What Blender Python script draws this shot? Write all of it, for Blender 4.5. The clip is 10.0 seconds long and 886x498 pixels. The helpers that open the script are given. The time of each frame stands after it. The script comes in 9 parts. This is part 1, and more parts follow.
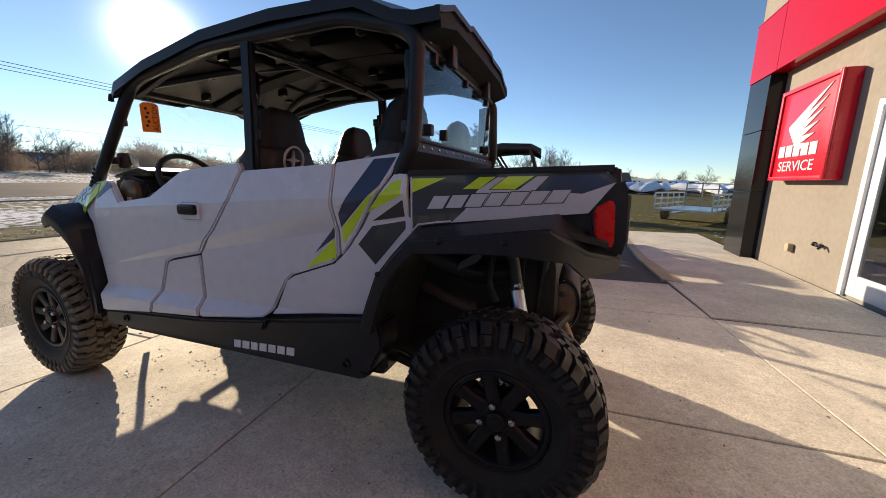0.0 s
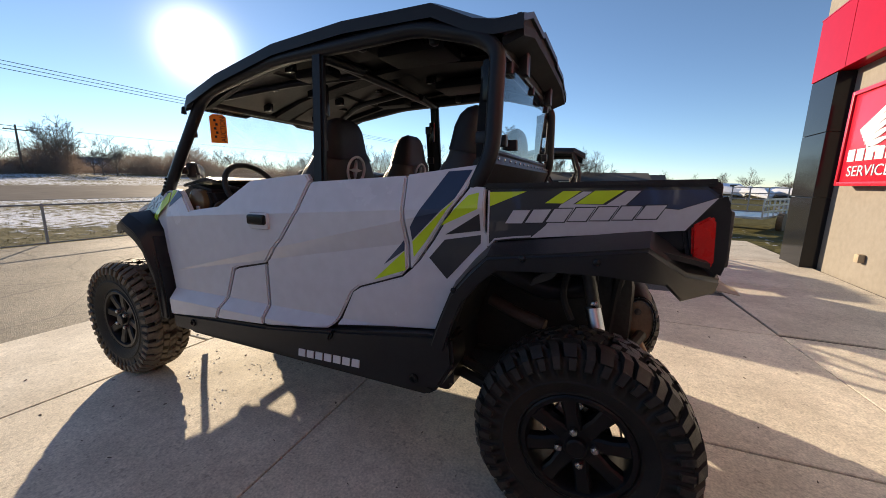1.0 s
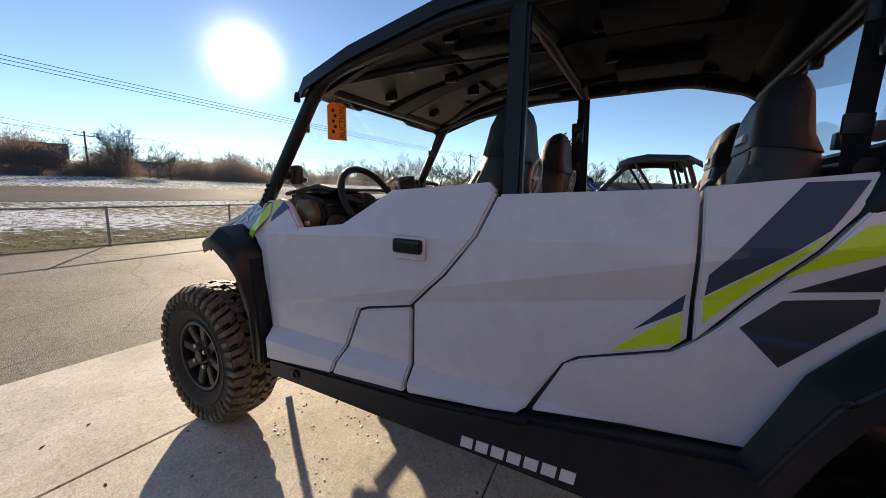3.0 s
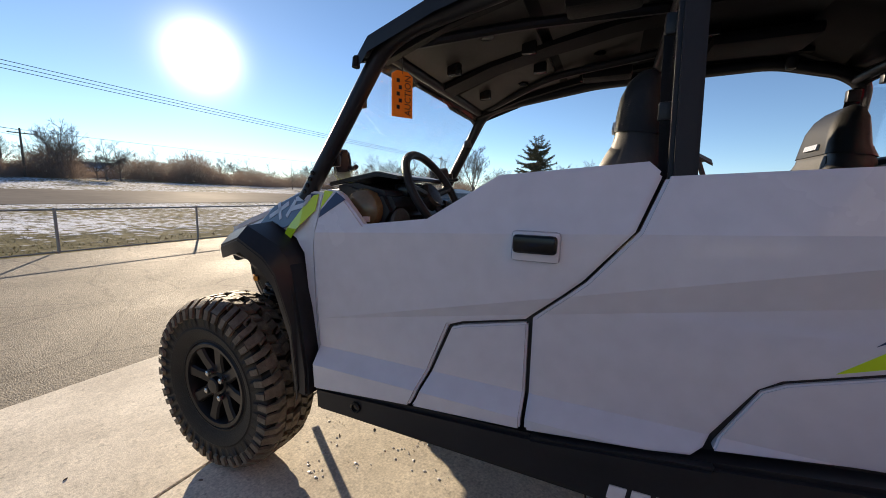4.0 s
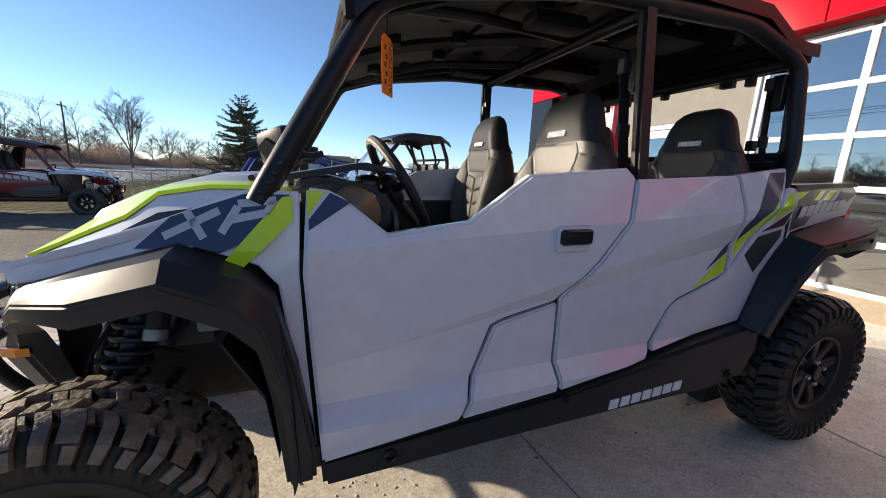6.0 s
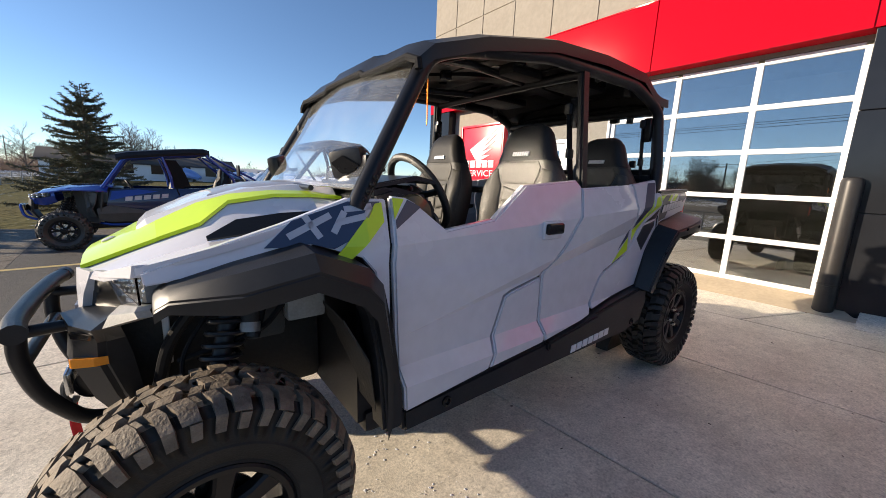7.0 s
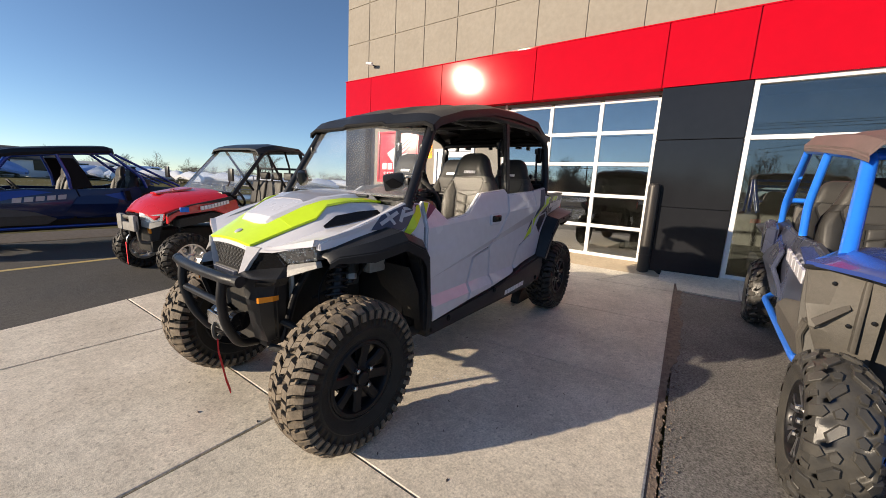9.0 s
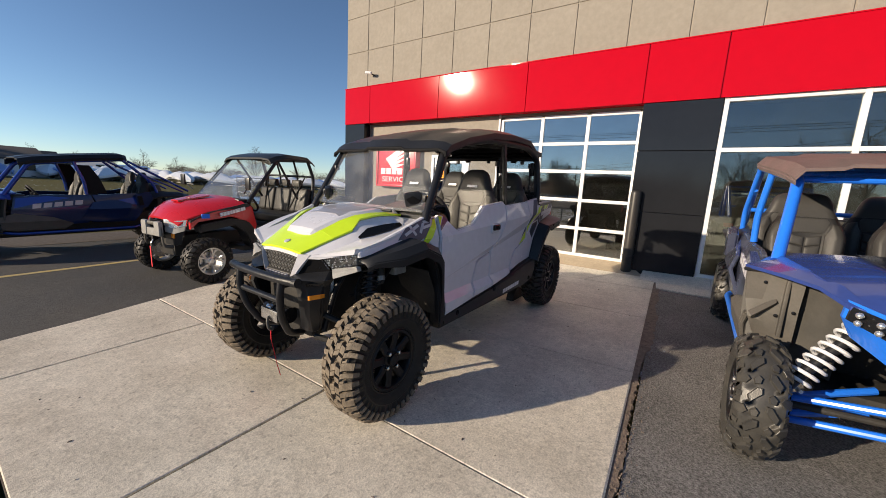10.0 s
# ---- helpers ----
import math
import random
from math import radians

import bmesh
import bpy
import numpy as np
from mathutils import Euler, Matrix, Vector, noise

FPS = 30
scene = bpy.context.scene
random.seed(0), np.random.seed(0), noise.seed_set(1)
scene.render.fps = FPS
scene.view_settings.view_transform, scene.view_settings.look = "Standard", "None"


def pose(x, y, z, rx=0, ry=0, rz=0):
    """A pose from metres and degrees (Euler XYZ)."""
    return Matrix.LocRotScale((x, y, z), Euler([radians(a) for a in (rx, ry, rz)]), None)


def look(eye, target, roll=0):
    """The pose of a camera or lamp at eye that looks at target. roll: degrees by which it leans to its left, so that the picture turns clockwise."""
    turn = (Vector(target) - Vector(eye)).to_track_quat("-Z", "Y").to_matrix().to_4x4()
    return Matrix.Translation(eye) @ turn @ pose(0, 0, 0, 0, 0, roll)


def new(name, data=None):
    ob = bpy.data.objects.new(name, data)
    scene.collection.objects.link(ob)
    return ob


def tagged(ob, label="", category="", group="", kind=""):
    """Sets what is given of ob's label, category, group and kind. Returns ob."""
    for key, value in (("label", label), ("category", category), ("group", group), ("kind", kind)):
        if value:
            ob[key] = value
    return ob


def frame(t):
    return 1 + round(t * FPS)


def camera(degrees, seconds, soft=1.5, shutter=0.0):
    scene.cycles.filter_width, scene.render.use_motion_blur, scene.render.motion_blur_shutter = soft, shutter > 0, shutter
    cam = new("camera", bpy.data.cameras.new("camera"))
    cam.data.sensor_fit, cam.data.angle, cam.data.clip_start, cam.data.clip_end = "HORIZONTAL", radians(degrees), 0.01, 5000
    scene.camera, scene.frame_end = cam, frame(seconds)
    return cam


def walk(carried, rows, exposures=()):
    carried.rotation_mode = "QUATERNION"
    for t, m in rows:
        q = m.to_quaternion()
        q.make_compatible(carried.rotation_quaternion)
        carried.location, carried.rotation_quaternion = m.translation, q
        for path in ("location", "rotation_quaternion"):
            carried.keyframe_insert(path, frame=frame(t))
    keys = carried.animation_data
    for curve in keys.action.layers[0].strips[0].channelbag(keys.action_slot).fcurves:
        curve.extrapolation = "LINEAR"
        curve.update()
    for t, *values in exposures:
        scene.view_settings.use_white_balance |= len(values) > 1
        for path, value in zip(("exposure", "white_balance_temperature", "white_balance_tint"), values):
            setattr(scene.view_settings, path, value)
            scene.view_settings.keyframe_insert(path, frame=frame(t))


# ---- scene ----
cam = camera(100.9, 10.0, soft=0.9)
PATH = [
    (0, (0.206, -1.862, 1.19), (-0.476, -0.019, 0.82), 1.3),
    (0.5, (0.124, -1.903, 1.223), (-0.594, -0.072, 0.859), 1.35),
    (1, (0.022, -1.887, 1.223), (-0.791, -0.096, 0.863), 1.3),
    (1.5, (-0.132, -1.822, 1.232), (-1.046, -0.08, 0.867), 1.2),
    (2, (-0.341, -1.815, 1.25), (-1.31, -0.104, 0.888), 1.5),
    (2.5, (-0.572, -1.746, 1.236), (-1.538, -0.029, 0.893), 1.75),
    (3, (-0.8, -1.674, 1.22), (-1.759, 0.051, 0.896), 2.2),
    (3.2, (-0.892, -1.679, 1.198), (-1.845, 0.055, 0.894), 2.35),
    (4.5, (-1.56, -1.596, 1.15), (-2.115, 0.297, 0.814), 2.0),
    (5, (-1.775, -1.558, 1.161), (-1.904, 0.403, 0.787), 1.9),
    (5.5, (-1.976, -1.525, 1.171), (-1.668, 0.419, 0.813), 1.9),
    (5.7, (-2.076, -1.566, 1.192), (-1.604, 0.338, 0.819), 2.2),
    (6.8, (-2.682, -1.591, 1.204), (-1.55, 0.011, 0.826), 3.16),
    (7, (-2.813, -1.634, 1.194), (-1.593, -0.088, 0.848), 2.9),
    (7.5, (-3.124, -1.726, 1.19), (-1.751, -0.313, 0.85), 2.85),
    (8, (-3.402, -1.734, 1.175), (-1.931, -0.423, 0.831), 3.1),
    (8.5, (-3.656, -1.864, 1.198), (-2.112, -0.638, 0.859), 2.9),
    (9, (-3.863, -1.948, 1.235), (-2.26, -0.799, 0.903), 3.1),
    (9.5, (-4.054, -1.981, 1.304), (-2.433, -0.857, 0.974), 3.2),
    (10, (-4.283, -2.075, 1.342), (-2.652, -0.966, 1.01), 3.2),
]
EXPOSURES = [(0, 1.0, 7100, 10), (3, 1.03, 7050, 10), (4.5, 1.02, 6850, 10), (5.5, 1.08, 6450, 10), (7.5, 1.14, 6700, 10), (8.5, 1.02, 6750, 10), (10, 0.72, 6750, 10)]
walk(cam, [(t, look(eye, target, roll)) for t, eye, target, roll in PATH], EXPOSURES)

# ---- light ----
SUN_AZ, SUN_EL = radians(146.8), radians(15.3)
SUN_DIR = Vector((math.cos(SUN_EL) * math.cos(SUN_AZ), math.cos(SUN_EL) * math.sin(SUN_AZ), math.sin(SUN_EL)))
world = bpy.data.worlds.new("sky")
scene.world = world
world.use_nodes = True
wn = world.node_tree.nodes
sky = wn.new("ShaderNodeTexSky")
sky.sky_type = "NISHITA"
sky.sun_disc = False
sky.sun_elevation = SUN_EL
sky.sun_rotation = radians(90) - SUN_AZ
sky.altitude = 1500
sky.air_density, sky.dust_density, sky.ozone_density = 0.85, 0.05, 3.0
wn["Background"].inputs["Strength"].default_value = 0.090
# a glow added to the sky close round the sun: disc, bright haze, bloom
wt = world.node_tree
where = wn.new("ShaderNodeTexCoord")
toward = wn.new("ShaderNodeVectorMath")
toward.operation = "DOT_PRODUCT"
toward.inputs[1].default_value = SUN_DIR
wt.links.new(where.outputs["Generated"], toward.inputs[0])
total = sky.outputs[0]
for tight, strength in ((700.0, 14.0), (60.0, 0.30)):
    near = wn.new("ShaderNodeMath")
    near.operation, near.use_clamp = "MAXIMUM", False
    near.inputs[1].default_value = 0.0
    wt.links.new(toward.outputs["Value"], near.inputs[0])
    fade = wn.new("ShaderNodeMath")
    fade.operation = "POWER"
    fade.inputs[1].default_value = tight
    wt.links.new(near.outputs[0], fade.inputs[0])
    glow = wn.new("ShaderNodeVectorMath")
    glow.operation = "SCALE"
    glow.inputs[0].default_value = (strength, strength * 0.96, strength * 0.88)
    wt.links.new(fade.outputs[0], glow.inputs["Scale"])
    both = wn.new("ShaderNodeVectorMath")
    wt.links.new(total, both.inputs[0])
    wt.links.new(glow.outputs[0], both.inputs[1])
    total = both.outputs[0]
wt.links.new(total, wn["Background"].inputs["Color"])
sun = new("sun", bpy.data.lights.new("sun", "SUN"))
sun.data.energy, sun.data.angle, sun.data.color = 4.05, radians(0.6), (1.0, 0.84, 0.645)
sun.matrix_world = look(SUN_DIR * 60, (0, 0, 0))


# ---- materials ----
def material(name, color, rough=0.5, metal=0.0, tint=None, scale=8.0, mix=0.35, bump=0.0, bump_scale=60.0, coat=0.0,
             rough_var=0.1, detail=6.0, trans=0.0, ior=1.45, spread=0.0, speckle=0.0, spec=0.5, cracks=0.0, grain=(0.0, 0.0)):
    """A surface with colour variation at two scales, uneven gloss and fine relief."""
    m = bpy.data.materials.new(name)
    m.use_nodes = True
    nt = m.node_tree
    b = nt.nodes["Principled BSDF"]
    b.inputs["Metallic"].default_value = metal
    b.inputs["Coat Weight"].default_value = coat
    b.inputs["Coat Roughness"].default_value = 0.04
    b.inputs["Transmission Weight"].default_value = trans
    b.inputs["IOR"].default_value = ior
    b.inputs["Specular IOR Level"].default_value = spec
    co = nt.nodes.new("ShaderNodeTexCoord")
    big = nt.nodes.new("ShaderNodeTexNoise")
    big.inputs["Scale"].default_value, big.inputs["Detail"].default_value = scale, detail
    fine = nt.nodes.new("ShaderNodeTexNoise")
    fine.inputs["Scale"].default_value, fine.inputs["Detail"].default_value = scale * 9, 4.0
    for n in (big, fine):
        nt.links.new(co.outputs["Object"], n.inputs["Vector"])
    if speckle:
        spots = nt.nodes.new("ShaderNodeTexNoise")
        spots.inputs["Scale"].default_value, spots.inputs["Detail"].default_value = speckle, 3.0
        nt.links.new(co.outputs["Object"], spots.inputs["Vector"])
    tint = tint or [c * 0.7 for c in color]
    ramp = nt.nodes.new("ShaderNodeMapRange")
    ramp.inputs[1].default_value, ramp.inputs[2].default_value = 0.35, 0.7
    ramp.inputs[4].default_value = mix
    nt.links.new(big.outputs["Fac"], ramp.inputs[0])
    mixer = nt.nodes.new("ShaderNodeMix")
    mixer.data_type = "RGBA"
    mixer.inputs[6].default_value, mixer.inputs[7].default_value = (*color, 1), (*tint, 1)
    nt.links.new(ramp.outputs[0], mixer.inputs[0])
    hsv = nt.nodes.new("ShaderNodeHueSaturation")
    val = nt.nodes.new("ShaderNodeMapRange")
    val.inputs[3].default_value, val.inputs[4].default_value = 1 - 0.35 * mix, 1 + 0.35 * mix
    nt.links.new(fine.outputs["Fac"], val.inputs[0])
    nt.links.new(mixer.outputs[2], hsv.inputs["Color"])
    last = val.outputs[0]
    if speckle:
        dot = nt.nodes.new("ShaderNodeMapRange")
        dot.inputs[1].default_value, dot.inputs[2].default_value = 0.58, 0.70
        dot.inputs[3].default_value, dot.inputs[4].default_value = 1.0, 0.72
        nt.links.new(spots.outputs["Fac"], dot.inputs[0])
        times = nt.nodes.new("ShaderNodeMath")
        times.operation = "MULTIPLY"
        nt.links.new(last, times.inputs[0])
        nt.links.new(dot.outputs[0], times.inputs[1])
        last = times.outputs[0]
    if grain[1]:
        sand = nt.nodes.new("ShaderNodeTexNoise")
        sand.inputs["Scale"].default_value, sand.inputs["Detail"].default_value = grain[0], 3.0
        nt.links.new(co.outputs["Object"], sand.inputs["Vector"])
        lift = nt.nodes.new("ShaderNodeMapRange")
        lift.inputs[1].default_value, lift.inputs[2].default_value = 0.32, 0.68
        lift.inputs[3].default_value, lift.inputs[4].default_value = 1 - grain[1], 1 + grain[1]
        nt.links.new(sand.outputs["Fac"], lift.inputs[0])
        grit = nt.nodes.new("ShaderNodeMath")
        grit.operation = "MULTIPLY"
        nt.links.new(last, grit.inputs[0])
        nt.links.new(lift.outputs[0], grit.inputs[1])
        last = grit.outputs[0]
    if cracks:
        warp = nt.nodes.new("ShaderNodeVectorMath")
        warp.operation = "MULTIPLY_ADD"
        warp.inputs[1].default_value = (0.9, 0.9, 0.0)
        nt.links.new(big.outputs["Color"], warp.inputs[0])
        nt.links.new(co.outputs["Object"], warp.inputs[2])
        net = nt.nodes.new("ShaderNodeTexVoronoi")
        net.feature = "DISTANCE_TO_EDGE"
        net.inputs["Scale"].default_value = cracks
        nt.links.new(warp.outputs[0], net.inputs["Vector"])
        line = nt.nodes.new("ShaderNodeMapRange")
        line.inputs[1].default_value, line.inputs[2].default_value = 0.002, 0.010
        line.inputs[3].default_value, line.inputs[4].default_value = 0.45, 1.0
        nt.links.new(net.outputs["Distance"], line.inputs[0])
        crack = nt.nodes.new("ShaderNodeMath")
        crack.operation = "MULTIPLY"
        nt.links.new(last, crack.inputs[0])
        nt.links.new(line.outputs[0], crack.inputs[1])
        last = crack.outputs[0]
    if spread:
        info = nt.nodes.new("ShaderNodeObjectInfo")
        each = nt.nodes.new("ShaderNodeMapRange")
        each.inputs[3].default_value, each.inputs[4].default_value = 1 - spread, 1 + spread
        nt.links.new(info.outputs["Random"], each.inputs[0])
        mul = nt.nodes.new("ShaderNodeMath")
        mul.operation = "MULTIPLY"
        nt.links.new(last, mul.inputs[0])
        nt.links.new(each.outputs[0], mul.inputs[1])
        last = mul.outputs[0]
    nt.links.new(last, hsv.inputs["Value"])
    nt.links.new(hsv.outputs[0], b.inputs["Base Color"])
    rr = nt.nodes.new("ShaderNodeMapRange")
    rr.inputs[3].default_value, rr.inputs[4].default_value = max(0.0, rough - rough_var), min(1.0, rough + rough_var)
    nt.links.new(big.outputs["Fac"], rr.inputs[0])
    nt.links.new(rr.outputs[0], b.inputs["Roughness"])
    if bump:
        grain = nt.nodes.new("ShaderNodeTexNoise")
        grain.inputs["Scale"].default_value, grain.inputs["Detail"].default_value = bump_scale, 5.0
        nt.links.new(co.outputs["Object"], grain.inputs["Vector"])
        bm_ = nt.nodes.new("ShaderNodeBump")
        bm_.inputs["Strength"].default_value, bm_.inputs["Distance"].default_value = bump, 0.01
        nt.links.new(grain.outputs["Fac"], bm_.inputs["Height"])
        nt.links.new(bm_.outputs[0], b.inputs["Normal"])
    return m


PAINT = material("grey_lavender_paint", (0.66, 0.66, 0.71), 0.26, 0.0, (0.61, 0.61, 0.66), 2.0, 0.25, coat=0.6, rough_var=0.06)
LIME = material("lime_paint", (0.58, 0.80, 0.02), 0.35, 0.0, (0.52, 0.72, 0.02), 3.0, 0.2, coat=0.5)
PATCHA = material("coarse_worn_asphalt", (0.215, 0.206, 0.196), 0.85, 0.0, (0.135, 0.13, 0.124), 1.6, 0.7, 1.0, 110, rough_var=0.1, detail=10, speckle=70.0, spec=0.3, grain=(75.0, 0.45))
DARKBLUE = material("deep_blue_paint", (0.012, 0.052, 0.32), 0.22, 0.2, (0.010, 0.042, 0.24), 3.0, 0.3, coat=0.6)
ROSEROOF = material("dusty_rose_grey_plastic", (0.15, 0.105, 0.10), 0.55, 0.0, (0.11, 0.085, 0.08), 4.0, 0.6, 0.2, 300)
NAVY = material("navy_decal", (0.028, 0.045, 0.10), 0.32, 0.0, None, 3.0, 0.3, coat=0.4)
DARKDECAL = material("charcoal_decal", (0.03, 0.033, 0.042), 0.35, 0.0, None, 3.0, 0.3, coat=0.4)
GREYDECAL = material("mid_grey_decal", (0.30, 0.30, 0.34), 0.35, 0.0, None, 3.0, 0.2, coat=0.3)
BLACKP = material("black_moulded_plastic", (0.015, 0.016, 0.019), 0.36, 0.0, (0.022, 0.023, 0.025), 7.0, 0.6, 0.07, 500, spec=0.38)
GLOSSB = material("gloss_black_plastic", (0.010, 0.010, 0.011), 0.18, 0.0, None, 5.0, 0.3, spec=0.4)
TUBE = material("black_powder_coat", (0.010, 0.011, 0.014), 0.34, 0.0, (0.016, 0.016, 0.019), 9.0, 0.5, 0.12, 700, spec=0.35)
# dusty tread, its tan lifted to how it looks in sun
RUBBER = material("sunlit_dusty_rubber", (0.125, 0.104, 0.080), 0.6, 0.0, (0.25, 0.205, 0.155), 30.0, 0.8, 0.45, 110, rough_var=0.15, spec=0.2)
SIDEWALL = material("black_rubber_sidewall", (0.018, 0.0175, 0.017), 0.55, 0.0, (0.045, 0.042, 0.038), 9.0, 0.5, 0.2, 200, spec=0.2)
DARKRUB = material("black_rubber_tread", (0.024, 0.023, 0.022), 0.46, 0.0, (0.055, 0.050, 0.045), 22.0, 0.6, 0.25, 200, rough_var=0.15, spec=0.35)
GREYRUB = material("clean_grey_rubber", (0.040, 0.039, 0.037), 0.34, 0.0, (0.085, 0.079, 0.068), 12.0, 0.6, 0.15, 220, rough_var=0.15)
RIMM = material("satin_black_alloy", (0.012, 0.012, 0.014), 0.32, 0.3, (0.022, 0.021, 0.02), 12.0, 0.4, spec=0.3)
STEEL = material("bright_steel", (0.62, 0.62, 0.62), 0.25, 1.0, (0.4, 0.39, 0.37), 15.0, 0.5)
ALU = material("brushed_aluminium", (0.66, 0.67, 0.69), 0.32, 1.0, (0.5, 0.5, 0.52), 15.0, 0.4)
RUSTY = material("dusty_brown_arm", (0.10, 0.065, 0.048), 0.55, 0.2, (0.06, 0.05, 0.045), 9.0, 0.6, 0.2, 90)
RUST = material("heat_stained_steel", (0.30, 0.215, 0.14), 0.5, 0.2, (0.16, 0.115, 0.08), 9.0, 0.7, 0.2, 90)
DUSTP = material("dusty_grey_plastic", (0.34, 0.335, 0.32), 0.35, 0.0, (0.22, 0.216, 0.205), 14.0, 0.7, 0.15, 300)
LAMPD = material("smoked_lamp_housing", (0.10, 0.10, 0.105), 0.3, 0.5, (0.22, 0.22, 0.22), 40.0, 0.6)
LAMPB = material("bright_lamp_reflector", (0.85, 0.86, 0.87), 0.22, 0.85, (0.75, 0.76, 0.77), 30.0, 0.4)
UNDER = material("dusty_undercarriage", (0.032, 0.032, 0.032), 0.5, 0.1, (0.055, 0.050, 0.044), 6.0, 0.6, 0.2, 60, spec=0.2)
SEATG = material("grey_vinyl", (0.062, 0.060, 0.055), 0.55, 0.0, (0.045, 0.043, 0.040), 10.0, 0.4, 0.18, 320)
SEATB = material("black_vinyl", (0.020, 0.020, 0.021), 0.5, 0.0, (0.03, 0.03, 0.03), 10.0, 0.4, 0.18, 320, spec=0.3)
SEATT = material("charcoal_vinyl", (0.038, 0.037, 0.036), 0.5, 0.0, None, 10.0, 0.4, 0.18, 320)
WEB = material("black_webbing", (0.012, 0.012, 0.013), 0.75, 0.0, None, 60.0, 0.4, 0.3, 500, spec=0.2)
WHITEL = material("white_lettering", (0.78, 0.78, 0.80), 0.4, 0.0, (0.7, 0.7, 0.72), 6.0, 0.2)
SILVERL = material("silver_lettering", (0.55, 0.55, 0.60), 0.35, 0.2, None, 6.0, 0.2)
LETTERG = material("cool_grey_lettering", (0.52, 0.525, 0.57), 0.35, 0.1, None, 6.0, 0.2)
REDL = material("red_lens", (0.70, 0.010, 0.008), 0.28, 0.0, (0.5, 0.006, 0.006), 25.0, 0.4, coat=0.15)
AMBER = material("amber_lens", (0.85, 0.28, 0.02), 0.2, 0.0, (0.7, 0.2, 0.02), 20.0, 0.3, coat=0.4)
REDW = material("red_strap", (0.85, 0.03, 0.05), 0.65, 0.0, None, 40.0, 0.3)
ORANGE = material("orange_card", (0.90, 0.24, 0.012), 0.55, 0.0, (0.80, 0.2, 0.01), 9.0, 0.3)
DEEPNAVY = material("deep_navy_paint", (0.007, 0.020, 0.085), 0.2, 0.1, (0.009, 0.022, 0.07), 3.0, 0.4, coat=0.4)
BLUEGREY = material("blue_grey_paint", (0.070, 0.080, 0.125), 0.28, 0.3, (0.055, 0.065, 0.11), 3.0, 0.3, coat=0.6)
LINER = material("matt_black_headliner", (0.008, 0.008, 0.009), 0.6, 0.0, (0.012, 0.012, 0.012), 8.0, 0.5, 0.2, 300, spec=0.2)
LINERG = material("sunlit_grey_liner", (0.05, 0.047, 0.043), 0.6, 0.0, (0.036, 0.034, 0.031), 6.0, 0.5, 0.2, 300)
PODB = material("bronze_smoked_plastic", (0.16, 0.115, 0.062), 0.2, 0.1, (0.11, 0.08, 0.045), 9.0, 0.5)
BLUEP = material("metallic_blue_paint", (0.045, 0.085, 0.34), 0.22, 0.3, (0.04, 0.07, 0.26), 3.0, 0.3, coat=0.7)
BLUET = material("bright_blue_powder_coat", (0.015, 0.17, 0.78), 0.3, 0.0, (0.012, 0.14, 0.65), 6.0, 0.3, coat=0.3)
REDP = material("red_body_paint", (0.55, 0.010, 0.016), 0.28, 0.0, (0.46, 0.008, 0.012), 3.0, 0.3, coat=0.6)
MAROON = material("dark_red_paint", (0.16, 0.012, 0.02), 0.3, 0.0, None, 3.0, 0.3, coat=0.5)
WHITEP = material("white_paint", (0.72, 0.72, 0.74), 0.35, 0.0, (0.62, 0.62, 0.66), 3.0, 0.3, coat=0.4)
DUSTB = material("dusty_black_plastic", (0.075, 0.070, 0.062), 0.5, 0.0, (0.11, 0.10, 0.088), 8.0, 0.6, 0.2, 300)
MESHG = material("lit_grey_mesh", (0.065, 0.063, 0.060), 0.4, 0.0, (0.10, 0.095, 0.09), 20.0, 0.5)
GREYP = material("dark_grey_plastic", (0.055, 0.053, 0.049), 0.5, 0.0, (0.085, 0.08, 0.07), 6.0, 0.5, 0.2, 350)
SPRING = material("white_spring", (0.72, 0.73, 0.76), 0.35, 0.0, None, 10.0, 0.3)
CONCRETE = material("broom_finished_concrete", (0.71, 0.655, 0.555), 0.78, 0.0, (0.52, 0.470, 0.390), 2.1, 0.8, 0.2, 230, rough_var=0.12, detail=10, spread=0.05, speckle=38.0, spec=0.4, grain=(95.0, 0.20))
KERBC = material("worn_kerb_concrete", (0.46, 0.37, 0.26), 0.85, 0.0, (0.34, 0.28, 0.2), 3.0, 0.6, 0.3, 90)
JOINT = material("dark_joint_filler", (0.10, 0.085, 0.07), 0.9, 0.0, None, 12.0, 0.5)
ASPHALT = material("dark_asphalt", (0.072, 0.070, 0.068), 0.80, 0.0, (0.105, 0.098, 0.090), 1.2, 0.6, 0.7, 260, rough_var=0.2, detail=10, speckle=60.0, grain=(60.0, 0.3))
OLDASPH = material("weathered_asphalt", (0.178, 0.156, 0.124), 0.74, 0.0, (0.122, 0.108, 0.088), 0.6, 0.85, 0.9, 110, rough_var=0.14, detail=12, speckle=32.0, spec=0.35, cracks=0.55, grain=(30.0, 0.35))
ROADM = material("salted_road", (0.24, 0.215, 0.19), 0.75, 0.0, (0.18, 0.16, 0.14), 0.15, 0.7, ior=1.06, spec=0.1)
SEAMD = material("dirt_seam", (0.24, 0.185, 0.145), 0.95, 0.0, (0.12, 0.095, 0.078), 22.0, 0.8, 1.0, 60)
GRIT = material("loose_grit", (0.13, 0.105, 0.085), 0.9, 0.0, (0.07, 0.058, 0.048), 14.0, 0.8, 0.8, 120)
YELLOWL = material("faded_yellow_line", (0.55, 0.42, 0.16), 0.8, 0.0, (0.4, 0.33, 0.2), 8.0, 0.7)
TAN = material("tan_stucco", (0.29, 0.260, 0.220), 0.86, 0.0, (0.262, 0.234, 0.198), 1.5, 0.5, 0.4, 210)
